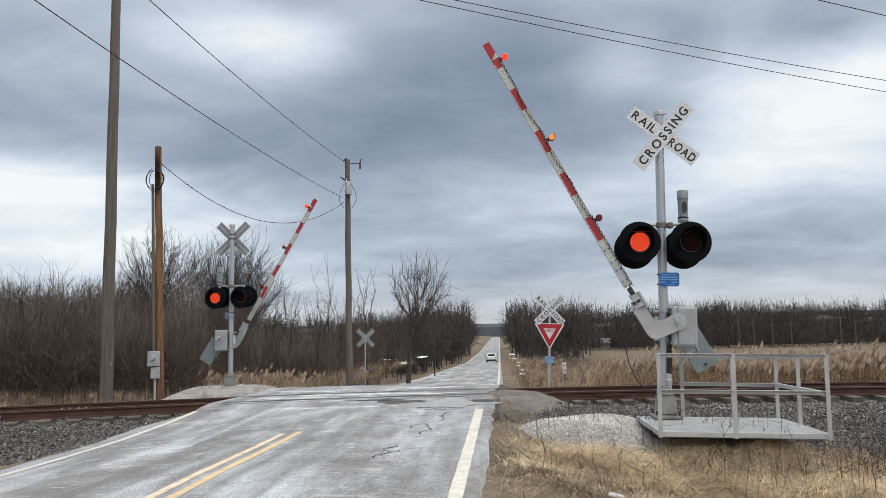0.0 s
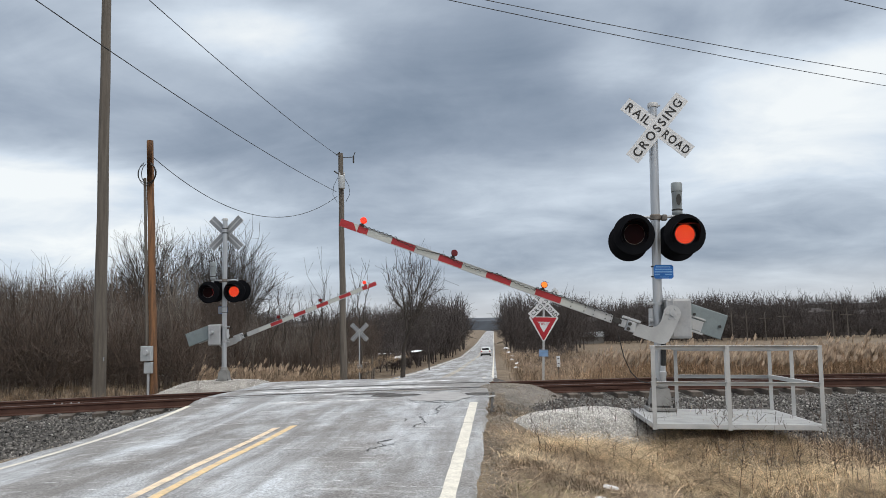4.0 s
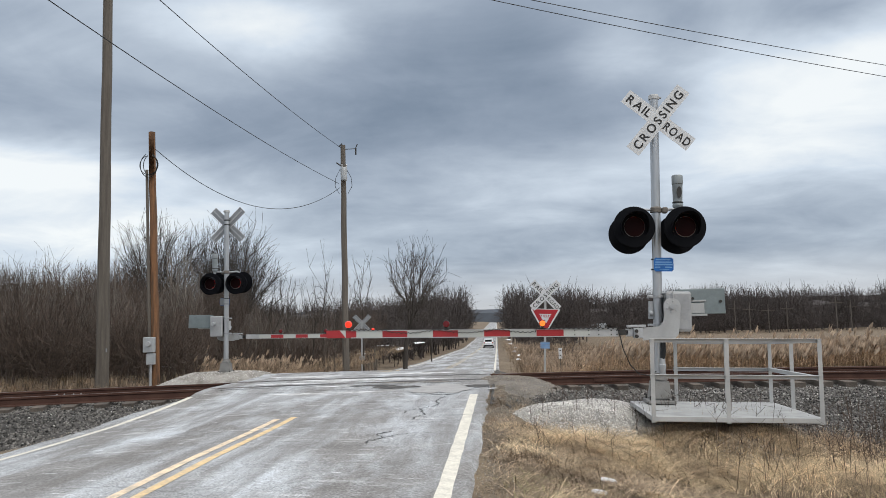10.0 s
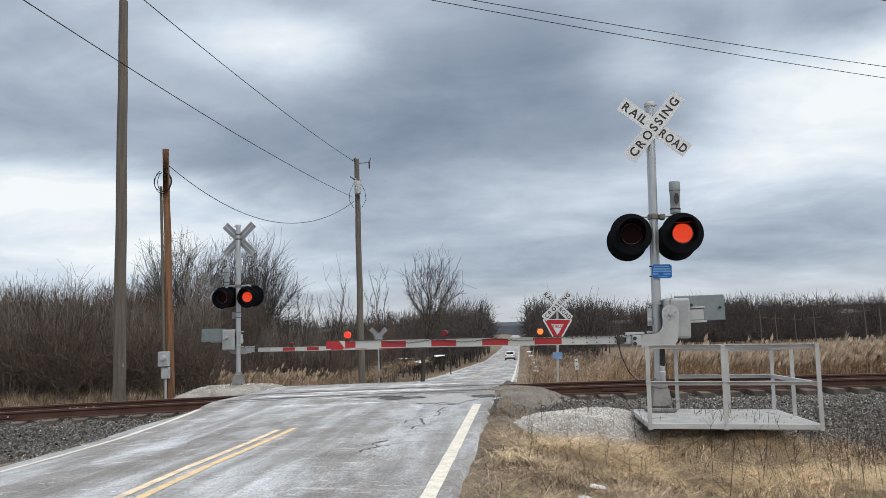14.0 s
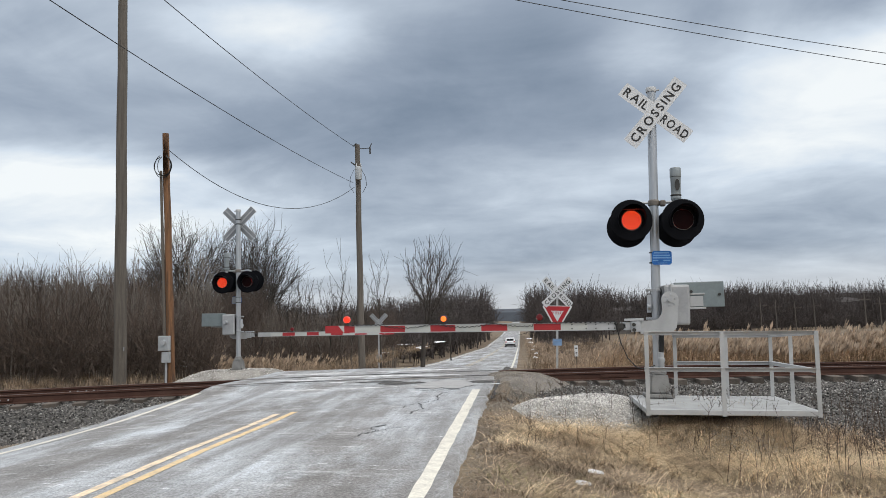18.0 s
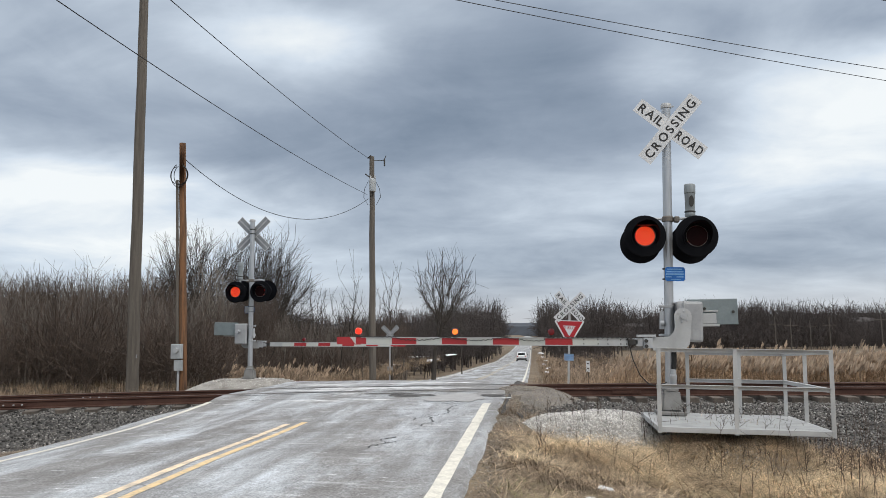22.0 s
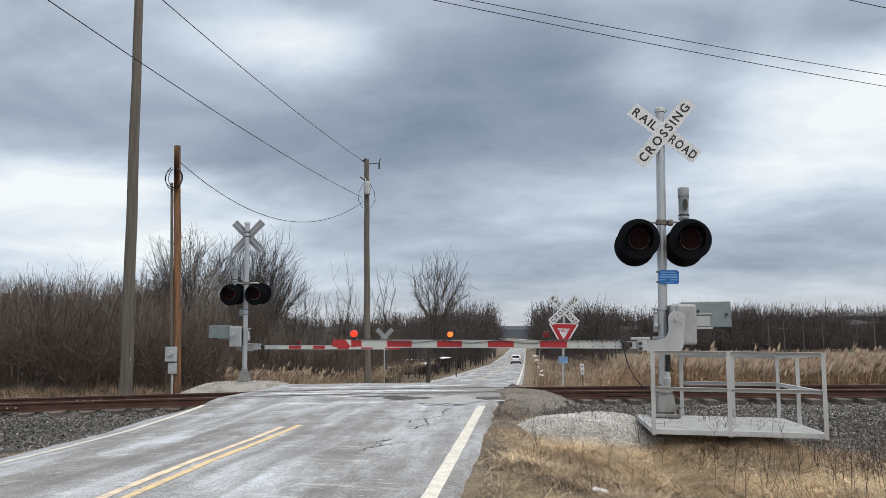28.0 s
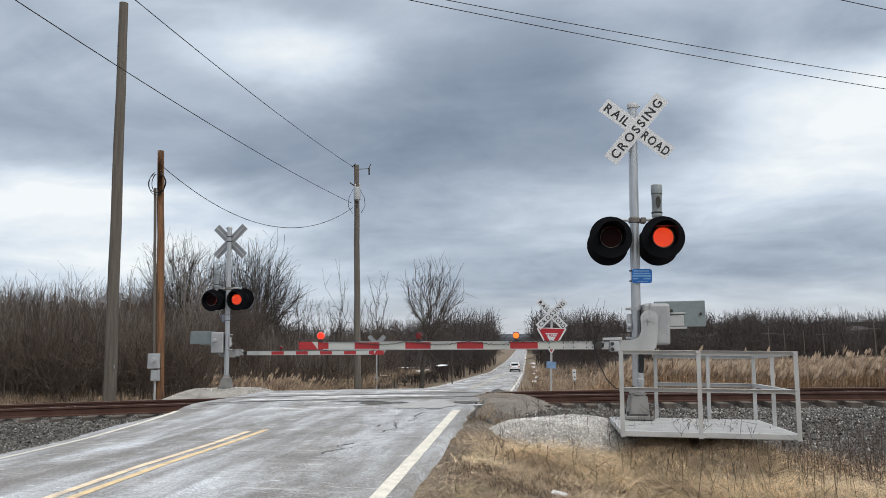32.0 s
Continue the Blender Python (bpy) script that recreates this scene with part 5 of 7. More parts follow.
def wire(name, a, b, sag, r, label, n=40):
    a, b = Vector(a), Vector(b)
    bm = B()
    hose(bm, [a.lerp(b, i / n) - Vector((0, 0, 4 * sag * (i / n) * (1 - i / n))) for i in range(n + 1)], r, 5)
    return tagged(part(name, bm, M_CABLE, None), label, "overhead wire", group="overhead wires")


wire("overhead_wire", (-7.3, 33.5, 9.65), (-7.3, -14.0, 9.25), 0.95, 0.0105, "thin black overhead wire along the road")
wire("overhead_wire", (-7.42, 33.4, 7.95), (-8.7, -14.0, 8.7), 0.95, 0.0105, "thin black overhead wire along the road")
wire("service_drop", (-10.88, 22.2, 7.15), (-7.38, 33.45, 7.75), 1.45, 0.012, "slack black service drop between two poles")
wire("overhead_wire", (-18.5, 7.3, 10.35), (42.0, 42.3, 10.9), 1.3, 0.0105, "thin black wire high across the road")
wire("overhead_wire", (-18.3, 7.9, 10.5), (42.0, 41.2, 11.25), 1.3, 0.0105, "thin black wire high across the road")
wire("overhead_wire", (-12.0, 7.6, 10.3), (44.0, 36.2, 10.3), 1.2, 0.0105, "thin black wire high across the road")


# ---- signs ----
def yield_sign():
    x, y, zb = 1.27, 24.5, -0.75
    top = tagged(empty("crossbuck_sign", pose(x, y, zb, 0, 2.6, 0)), "white crossbuck over a red yield sign on a post", "road sign", group="crossbuck signs")
    bm = B()
    slab(bm, [(-0.035, 0.0), (0.035, 0.0), (0.035, 3.05), (-0.035, 3.05)], -0.006, 0.006)
    box(bm, 0, 0.012, 1.5, 0.03, 0.02, 3.0, 0.003)
    part("post", bm, M_GREYPAINT, top, "white-faced steel post")
    crossbuck(top, 2.95, -0.03, 0.0)
    bm = B()
    s, zc = 0.455, 2.15
    slab(bm, [(-s, zc + 0.36), (s, zc + 0.36), (s + 0.02, zc + 0.32), (0.03, zc - 0.44), (-0.03, zc - 0.44), (-s - 0.02, zc + 0.32)], -0.032, -0.028)
    sg = part("yield_plate", bm, M_SIGNWHITE, top, "white-edged yield triangle")
    bm = B()
    s2 = s - 0.035
    slab(bm, [(-s2, zc + 0.335), (s2, zc + 0.335), (0.015, zc - 0.40), (-0.015, zc - 0.40)], -0.036, -0.033)
    part("red_field", bm, M_YIELDRED, sg, "red yield border")
    bm = B()
    slab(bm, [(-0.2, zc + 0.19), (0.2, zc + 0.19), (0.01, zc - 0.14), (-0.01, zc - 0.14)], -0.040, -0.037)
    part("white_field", bm, M_SIGNWHITE, sg, "white yield centre")
    bm = word_mesh("YIELD", 0.085, 0.2)
    w = part("lettering", bm, M_YIELDRED, sg, "red letters reading YIELD")
    w.location = (0, -0.0415, zc + 0.125)
    bm = B()
    box(bm, 0, -0.03, 1.33, 0.30, 0.004, 0.22, 0.0)
    nt = part("notice", bm, M_BLUEPALE, top, "faded blue notice plate")
    for zz in (0.06, 0.0, -0.06):
        bm = B()
        box(bm, 0, -0.0335, 1.33 + zz, 0.22, 0.002, 0.02)
        part("text_bar", bm, M_BLUETEXT, nt)
    return top


yield_sign()


def crossbuck_behind():
    x, y = -7.72, 40.0
    top = tagged(empty("crossbuck_sign", pose(x, y, -1.75, 0, -0.5, 180)), "back of a grey crossbuck sign on a thin post", "road sign", group="crossbuck signs")
    bm = B()
    slab(bm, [(-0.035, 0.0), (0.035, 0.0), (0.035, 3.35), (-0.035, 3.35)], -0.006, 0.006)
    part("post", bm, M_ALU, top)
    crossbuck(top, 3.2, -0.03, 0.0)
    bm = B()
    box(bm, 0, -0.03, 1.35, 0.30, 0.004, 0.22, 0.0)
    part("notice", bm, M_SIGNBACK, top, "back of a small plate")
    return top


crossbuck_behind()


def marker_post():
    top = tagged(empty("marker_post", pose(2.55, 34.5, -1.55, 0, 0, 0)), "narrow white marker sign on a thin post in the reeds", "marker")
    bm = B()
    box(bm, 0, 0.01, 0.65, 0.035, 0.02, 1.3, 0.003)
    part("post", bm, M_DARKIRON, top)
    bm = B()
    box(bm, 0, -0.006, 1.42, 0.16, 0.006, 0.50, 0.0)
    pl = part("plate", bm, M_SIGNWHITE, top, "white plate")
    for zz in (1.54, 1.33):
        bm = B()
        box(bm, 0, -0.0105, zz, 0.08, 0.002, 0.05)
        part("text_bar", bm, M_LETTER, pl)
    return top


marker_post()


# ---- the waiting car ----
def car():
    top = tagged(empty("car", pose(-2.83, 134.0, road_z(134) + 0.03, 1, 0, 0.5)), "white sport utility car seen from behind on the road", "car")
    side = [(-2.2, 0.35), (-2.25, 0.6), (-2.22, 0.95), (-2.05, 1.05), (-1.8, 1.55), (-1.3, 1.66), (0.3, 1.66), (1.0, 1.10), (2.0, 0.98), (2.25, 0.75), (2.25, 0.4), (1.9, 0.28), (-1.9, 0.28)]
    bm = B()
    rows = []
    for u, k in ((-0.92, 0.9), (-0.86, 1.0), (0.86, 1.0), (0.92, 0.9)):
        rows.append([bm.verts.new((u * (0.82 if z > 1.2 else 1.0), y * k if abs(y) > 2 else y, z)) for y, z in side])
    n = len(side)
    for a, b in zip(rows, rows[1:]):
        for i in range(n):
            bm.faces.new((a[i], a[(i + 1) % n], b[(i + 1) % n], b[i]))
    bm.faces.new(rows[0][::-1])
    bm.faces.new(rows[-1])
    part("body", bm, M_CARWHITE, top, "white painted body", True)
    bm = B()
    box(bm, 0, -1.99, 1.31, 1.22, 0.06, 0.36, 0.03, pose(0, 0, 0, 0, 0, 0))
    part("rear_window", bm, M_CARGLASS, top, "dark rear window")
    for sx in (-1, 1):
        bm = B()
        box(bm, sx * 0.75, -0.5, 1.33, 0.05, 1.9, 0.36, 0.02)
        part("side_window", bm, M_CARGLASS, top)
        bm = B()
        box(bm, sx * 0.72, -2.18, 0.95, 0.26, 0.12, 0.20, 0.03)
        part("tail_lamp", bm, M_TAIL, top, "red tail lamp")
        bm = B()
        box(bm, sx * 1.0, 0.75, 1.08, 0.16, 0.12, 0.13, 0.03)
        part("door_mirror", bm, M_DARKIRON, top)
        for y in (-1.35, 1.4):
            bm = B()
            rod(bm, (sx * 0.70, y, 0.34), (sx * 0.93, y, 0.34), 0.34, seg=20)
            wh = part("wheel", bm, M_TYRE, top, "", True)
            bm = B()
            rod(bm, (sx * 0.93, y, 0.34), (sx * 0.94, y, 0.34), 0.21, seg=14)
            part("rim", bm, M_ALU, wh)
    bm = B()
    box(bm, 0, -2.22, 0.45, 1.7, 0.14, 0.26, 0.04)
    part("rear_bumper", bm, M_TYRE, top, "dark lower bumper")
    bm = B()
    box(bm, 0, -2.26, 0.80, 0.45, 0.02, 0.13, 0.0)
    part("number_plate", bm, M_SIGNWHITE, top, "plain number plate")
    return top


car()



# ---- earthworks: gravel mounds ----
def mound(name, cx, cy, rx, ry, top, foot, material, label, seed, turn=0.0, n=30, m=11):
    r = random.Random(seed)
    ph = [r.uniform(0, TAU) for _ in range(3)]
    ca, sa = math.cos(turn), math.sin(turn)
    v, f = [(cx, cy, top)], []

    def shape(k, a):
        q = 1 + 0.10 * math.sin(2 * a + ph[0]) + 0.08 * math.sin(3 * a + ph[1])
        u, w = rx * q * k * math.cos(a), ry * q * k * math.sin(a)
        z = foot + (top - foot) * (1 - smooth(0.22, 1.0, k)) + 0.02 * math.sin(5 * u + ph[2]) * math.sin(4 * w) * (1 - k)
        return (cx + u * ca - w * sa, cy + u * sa + w * ca, z)

    for j in range(1, m + 1):
        v += [shape(j / m, TAU * i / n) for i in range(n)]
    f += [(0, 1 + i, 1 + (i + 1) % n) for i in range(n)]
    for j in range(m - 1):
        a, b = 1 + j * n, 1 + (j + 1) * n
        f += [(a + i, b + i, b + (i + 1) % n, a + (i + 1) % n) for i in range(n)]
    ob = obj_from(name, v, f, material)
    for p in ob.data.polygons:
        p.use_smooth = True
    tagged(ob, label, "gravel mound", kind="structure")
    return shape


near_mound = mound("gravel_mound_near", 1.15, 11.55, 2.3, 2.35, 0.10, -0.6, M_GRAVELBED, "pale gravel mound round the signal mast", 2)
deck_mound = mound("gravel_mound_deck", 2.75, 10.7, 2.1, 2.15, -0.10, -0.62, M_GRAVELBED, "pale gravel bank under the platform", 6)
far_mound = mound("gravel_mound_far", -7.7, 20.4, 2.9, 1.75, 0.17, -0.6, M_GRAVELBED, "pale gravel mound round the far signal", 3, 0.15)
edge_mound = mound("shoulder_bank", 0.05, 16.6, 1.55, 2.5, 0.150, -0.3, M_APRON, "crumbled asphalt shoulder beside the rails", 4)


# ---- scattered stuff, built with arrays ----
def mesh_arrays(name, verts, faces, material, label, category, smooth=False, parent=None):
    """One object from arrays; faces all have the same number of corners."""
    verts, faces = np.asarray(verts, np.float32), np.asarray(faces, np.int32)
    me = bpy.data.meshes.new(name)
    me.vertices.add(len(verts))
    me.vertices.foreach_set("co", verts.ravel())
    k = faces.shape[1]
    me.loops.add(faces.size)
    me.loops.foreach_set("vertex_index", faces.ravel())
    me.polygons.add(len(faces))
    me.polygons.foreach_set("loop_start", np.arange(0, faces.size, k, dtype=np.int32))
    me.materials.append(material)
    me.update(calc_edges=True)
    if smooth:
        me.polygons.foreach_set("use_smooth", np.ones(len(faces), bool))
    ob = new(name, me)
    if parent:
        ob.parent = parent
    elif label:
        tagged(ob, label, category, kind="stuff")
    return ob


ICO_V = []
PHI = (1 + 5 ** 0.5) / 2
for a in (-1, 1):
    for b in (-PHI, PHI):
        ICO_V += [(a, b, 0), (0, a, b), (b, 0, a)]
ICO_V = np.array(ICO_V) / math.hypot(1, PHI)
ICO_F = []
for i in range(12):
    for j in range(i + 1, 12):
        for k in range(j + 1, 12):
            d = [np.linalg.norm(ICO_V[p] - ICO_V[q]) for p, q in ((i, j), (j, k), (i, k))]
            if max(d) < 1.1:
                nrm = np.cross(ICO_V[j] - ICO_V[i], ICO_V[k] - ICO_V[i])
                ICO_F.append((i, j, k) if nrm @ ICO_V[i] > 0 else (i, k, j))
ICO_F = np.array(ICO_F)


OCT_V = np.array([(1, 0, 0), (-1, 0, 0), (0, 1, 0), (0, -1, 0), (0, 0, 1), (0, 0, -1)], float)
OCT_F = np.array([(0, 2, 4), (2, 1, 4), (1, 3, 4), (3, 0, 4), (2, 0, 5), (1, 2, 5), (3, 1, 5), (0, 3, 5)])


def stones(name, places, sizes, material, label, gen, small=False):
    """Angular stones of twenty faces, or of eight for grit."""
    n = len(places)
    corner, face = (OCT_V, OCT_F) if small else (ICO_V, ICO_F)
    k = len(corner)
    v = corner[None] * (1 + gen.uniform(-0.35, 0.35, (n, k, 1)))
    v = v * (sizes[:, None, None] * gen.uniform(0.6, 1.2, (n, 1, 3)))
    ang = gen.uniform(0, TAU, n)
    c, s = np.cos(ang)[:, None], np.sin(ang)[:, None]
    x, y = v[..., 0] * c - v[..., 1] * s, v[..., 0] * s + v[..., 1] * c
    v = np.stack([x, y, v[..., 2]], -1) + np.asarray(places)[:, None]
    f = face[None] + k * np.arange(n)[:, None, None]
    return mesh_arrays(name, v.reshape(-1, 3), f.reshape(-1, 3), material, label, "stones")


gen = np.random.default_rng(11)


def pick(n, x0, x1, y0, y1, ok):
    out = []
    while len(out) < n:
        x, y = gen.uniform(x0, x1), gen.uniform(y0, y1)
        if ok(x, y):
            out.append((x, y))
    return out


def bed_ok(x, y):
    off = y - track_y(x)
    return -5.0 < off < 3.0 and (x < X_LEFT - 0.38 or x > X_RIGHT + 0.9)


pts = pick(19000, -14.5, X_LEFT - 0.38, 8.2, 16.5, bed_ok) + pick(30000, 0.4, 11.0, 10.4, 19.5, bed_ok)
stones("ballast_stones", [(x, y, ballast_top(x, y) + 0.010) for x, y in pts], gen.uniform(0.011, 0.029, len(pts)), M_STONE, "crushed grey ballast stones", gen)


pts = pick(700, -14.5, X_LEFT - 0.5, 8.2, 15.2, bed_ok) + pick(4200, 0.6, 11.0, 10.4, 17.5, bed_ok)
M_PALESTONE = mat("pale_ballast_stone", (0.34, 0.325, 0.305), 0.95, 0, 0.2, 6, 60, 0.3, 0.01, (0.2, 0.19, 0.175), 0.6, per_island=0.65)
stones("pale_ballast_stones", [(x, y, ballast_top(x, y) + 0.012) for x, y in pts], gen.uniform(0.009, 0.022, len(pts)), M_PALESTONE, "scattered pale stones among the ballast", gen)
# ballast that has rolled down among the weeds
pts = pick(7500, 1.9, 9.5, 8.8, 13.0, lambda x, y: gen.uniform(0, 1) < smooth(8.8, 11.6, y + 0.12 * (x - 4)) and not (x < 2.6 and y < 10))
stones("rolled_ballast", [(x, y, max(land_z(x, y), ballast_top(x, y)) + 0.008) for x, y in pts], gen.uniform(0.010, 0.026, len(pts)), M_STONE, "dark ballast stones rolled down among the weeds", gen)


def mound_points(shape, n):
    out = []
    for _ in range(n):
        k, a = math.sqrt(gen.uniform(0, 1)), gen.uniform(0, TAU)
        x, y, z = shape(k, a)
        out.append((x, y, z + 0.004))
    return out


pts = mound_points(near_mound, 42000) + mound_points(deck_mound, 16000) + mound_points(far_mound, 9000)
stones("mound_gravel", pts, gen.uniform(0.006, 0.015, len(pts)), M_GRAVEL, "loose pale gravel", gen, True)
pts = mound_points(edge_mound, 12000) + [(x, y, max(land_z(x, y), road_z(y) - 0.10 - 0.30 * max(0, x + 0.2)) + 0.006) for x, y in zip(gen.normal(-0.12, 0.13, 4000), gen.uniform(4.5, 14, 4000))]
pts += [(x, y, max(land_z(x, y), road_z(y) - 0.10 - 0.30 * max(0, x + 0.2)) + 0.008) for x, y in zip(gen.uniform(-0.35, 0.9, 6000), gen.uniform(11.6, 15.6, 6000))]
pts += [(x, y, ballast_top(x, y) + 0.005) for x, y in zip(X_LEFT - 0.3 - np.abs(gen.normal(0, 0.35, 4200)), gen.uniform(7, 14.9, 4200))]
pts += [(x, y, land_z(x, y) + 0.006) for x, y in zip(X_LEFT - 0.4 - np.abs(gen.normal(0, 0.8, 3000)), gen.uniform(6.5, 11.5, 3000))]
M_SHOULDER = mat("brown_shoulder_grit", (0.28, 0.245, 0.20), 0.95, 0, 0.2, 6, 60, 0.2, 0.01, (0.13, 0.11, 0.09), 0.6, per_island=0.5)
stones("shoulder_grit", pts, gen.uniform(0.004, 0.012, len(pts)), M_SHOULDER, "brown grit and small stones at the road edge", gen, True)


# ---- dry grass ----
def blades(name, roots, heading, length, bend, width, material, label, segs=3, lay=0.15):
    """Bent strips: each rises from its root and leans over along its heading."""
    n = len(roots)
    roots = np.asarray(roots, float)
    hx, hy = np.cos(heading), np.sin(heading)
    sx, sy = -hy * width / 2, hx * width / 2
    rows = []
    for k in range(segs + 1):
        u = k / segs
        ang = (lay + (1 - lay) * u) * bend
        out = length * u * np.sin(ang)
        up = length * u * np.cos(ang)
        p = roots + np.stack([hx * out, hy * out, up], -1)
        w = 1 - 0.75 * u
        side = np.stack([sx * w, sy * w, 0 * sx], -1)
        rows += [p - side, p + side]
    v = np.stack(rows, 1)
    f = np.array([(2 * k, 2 * k + 1, 2 * k + 3, 2 * k + 2) for k in range(segs)])
    f = f[None] + (2 * segs + 2) * np.arange(n)[:, None, None]
    return mesh_arrays(name, v.reshape(-1, 3), f.reshape(-1, 4), material, label, "grass")


def heap(x, y, cx, cy, rx, ry, top, foot):
    return foot + (top - foot) * (1 - smooth(0.22, 1.0, math.hypot((x - cx) / rx, (y - cy) / ry)))


def grass_z(x, y):
    z = max(land_z(x, y), heap(x, y, 1.15, 11.55, 2.3, 2.35, 0.10, -0.6) - 0.02, heap(x, y, 2.75, 10.7, 2.1, 2.15, -0.10, -0.62) - 0.02)
    if x > X_RIGHT:
        z = max(z, road_z(y) - 0.10 - 0.30 * max(0, x + 0.2))
    return z


def straw(n, x0, x1, y0, y1, ok, lmin, lmax, bend0, bend1, material, name, label, clump=0.7, seed=0, swirl=0.45, wide=(0.005, 0.012), fall_to=None, segs=3, lay=0.15):
    """Tufts whose blades mostly fall the same way as their neighbours'."""
    g = np.random.default_rng(seed)
    cs = []
    tries = 0
    while len(cs) < n // 22 and tries < 40 * n:
        tries += 1
        x, y = g.uniform(x0, x1), g.uniform(y0, y1)
        if ok(x, y):
            fall = 2.6 * noise.noise((x * swirl, y * swirl, 7.0 + seed)) * math.pi + 0.4 if fall_to is None else fall_to + 1.6 * noise.noise((x * 1.1, y * 1.1, 7.0 + seed))
            cs.append((x, y, fall, g.uniform(0.7, 1.25)))
    idx = g.integers(0, len(cs), n)
    c = np.array(cs)[idx]
    r = np.abs(g.normal(0, 0.10, n)) * clump
    a = g.uniform(0, TAU, n)
    x, y = c[:, 0] + r * np.cos(a), c[:, 1] + r * np.sin(a)
    z = np.array([grass_z(p, q) for p, q in zip(x, y)]) - 0.01
    head = np.where(g.uniform(0, 1, n) < 0.75, c[:, 2] + g.normal(0, 0.45, n), a)
    return blades(name, np.stack([x, y, z], -1), head, g.uniform(lmin, lmax, n) * c[:, 3], g.uniform(bend0, bend1, n), g.uniform(*wide, n), material, label, segs, lay)


def on_mound(x, y):
    return (x - 1.2) ** 2 / 3.0 + (y - 11.55) ** 2 / 2.6


def near_grass(x, y):
    if on_mound(x, y) < 0.75 + 0.25 * noise.noise((x * 3, y * 3, 2.0)):
        return False
    return x > -0.17 + 0.07 * math.sin(3 * y) and y < 12.4 - 0.42 * max(0.0, x - 1.6)


def near_mat(x, y):
    return noise.noise((x * 1.3, y * 1.3, 9.5)) > -0.25 and on_mound(x, y) > 0.7


def swath(x, y):
    """A band of long fallen straw runs from the gravel towards the platform's front."""
    mid = 9.55 - 0.10 * (x - 1.0) - 0.28 * max(0.0, x - 2.3)
    return near_grass(x, y) and 0.35 < x < 4.6 and abs(y - mid) < 0.95 * (0.75 + 0.6 * noise.noise((x * 1.4, y * 1.4, 4.5))) * smooth(0.2, 1.6, x)


def tussock(x, y):
    return near_grass(x, y) and noise.noise((x * 1.5, y * 1.5, 1.5)) > 0.12


THIN = (0.0034, 0.0075)
M_DRYMIX = mat("grey_tan_verge_grass", (0.55, 0.425, 0.29), 0.95, 0, 0.2, 1.0, 30, 0, 0.01, (0.19, 0.14, 0.098), 0.9, per_island=0.85)
M_VERGE = mat("brown_tan_verge_grass", (0.28, 0.205, 0.135), 0.95, 0, 0.2, 1.0, 30, 0, 0.01, (0.15, 0.108, 0.074), 0.9, per_island=0.6)
M_STRAWDARK = mat("dead_brown_grass", (0.27, 0.20, 0.138), 0.95, 0, 0.2, 1.5, 30, 0, 0.01, (0.11, 0.078, 0.055), 0.8, per_island=0.55)
M_GREENING = mat("greening_winter_grass", (0.235, 0.225, 0.10), 0.9, 0, 0.2, 1.5, 30, 0, 0.01, (0.30, 0.24, 0.14), 0.8, per_island=0.5)
straw(64000, -0.15, 6.4, 3.8, 12.0, near_grass, 0.06, 0.19, 1.2, 1.75, M_DRYMIX, "dry_grass", "short matted tan winter grass", 1.6, 1, 0.9, THIN, None, 2, 0.7)
straw(30000, -0.15, 6.4, 3.8, 12.0, near_grass, 0.05, 0.16, 0.8, 1.7, M_STRAWDARK, "dead_grass", "short dead brown grass and thatch", 1.5, 3, 0.9, THIN, None, 2, 0.5)
straw(20000, 0.0, 5.6, 4.0, 10.6, tussock, 0.14, 0.34, 1.15, 1.9, M_STRAW, "dry_grass", "bent straw-coloured tussocks", 1.3, 5, 0.8, THIN, None, 3, 0.55)
straw(26000, 0.4, 4.6, 7.4, 10.8, swath, 0.30, 0.70, 1.3, 1.8, M_STRAW, "long_dry_grass", "long fallen golden straw before the platform", 1.5, 2, 0.6, (0.004, 0.009), 0.15, 3, 0.6)
straw(9000, 0.6, 4.4, 7.6, 10.6, swath, 0.30, 0.62, 1.1, 1.9, M_STRAW, "long_dry_grass", "long arching straw before the platform", 1.4, 22, 0.6, (0.004, 0.009), 2.8, 3, 0.4)
straw(15000, -0.35, 1.3, 4.5, 13.6, lambda x, y: x > -0.26 + 0.08 * math.sin(2.3 * y) + 0.05 * math.sin(7 * y) and near_mat(x, y), 0.05, 0.15, 0.7, 1.8, M_STRAWDARK, "dead_grass", "short brown dead grass along the road edge", 1.0, 23, 0.45, THIN, None, 2, 0.4)
straw(6000, 0.0, 2.6, 4.2, 7.6, near_grass, 0.05, 0.12, 0.7, 1.7, M_GREENING, "green_grass", "sparse greening grass in the verge", 1.0, 24, 0.45, THIN, None, 2, 0.4)
straw(3600, -0.1, 5.2, 4.6, 10.6, near_grass, 0.2, 0.55, 1.35, 1.68, M_DRYMIX, "fallen_stalks", "loose pale stalks lying on the grass", 2.5, 27, 2.5, (0.005, 0.010), None, 3, 0.8)
straw(7000, 1.9, 4.6, 9.2, 11.2, near_grass, 0.12, 0.32, 0.3, 1.7, M_DRYMIX, "dry_grass", "tan grass under the platform's edge", 1.6, 26, 0.45, THIN, None, 3, 0.3)
straw(8000, 2.6, 8.5, 6.0, 12.2, near_grass, 0.12, 0.36, 0.3, 1.5, M_STRAWDARK, "dead_grass", "brown dead grass among the weeds", 1.6, 13, 0.45, THIN, None, 3, 0.25)
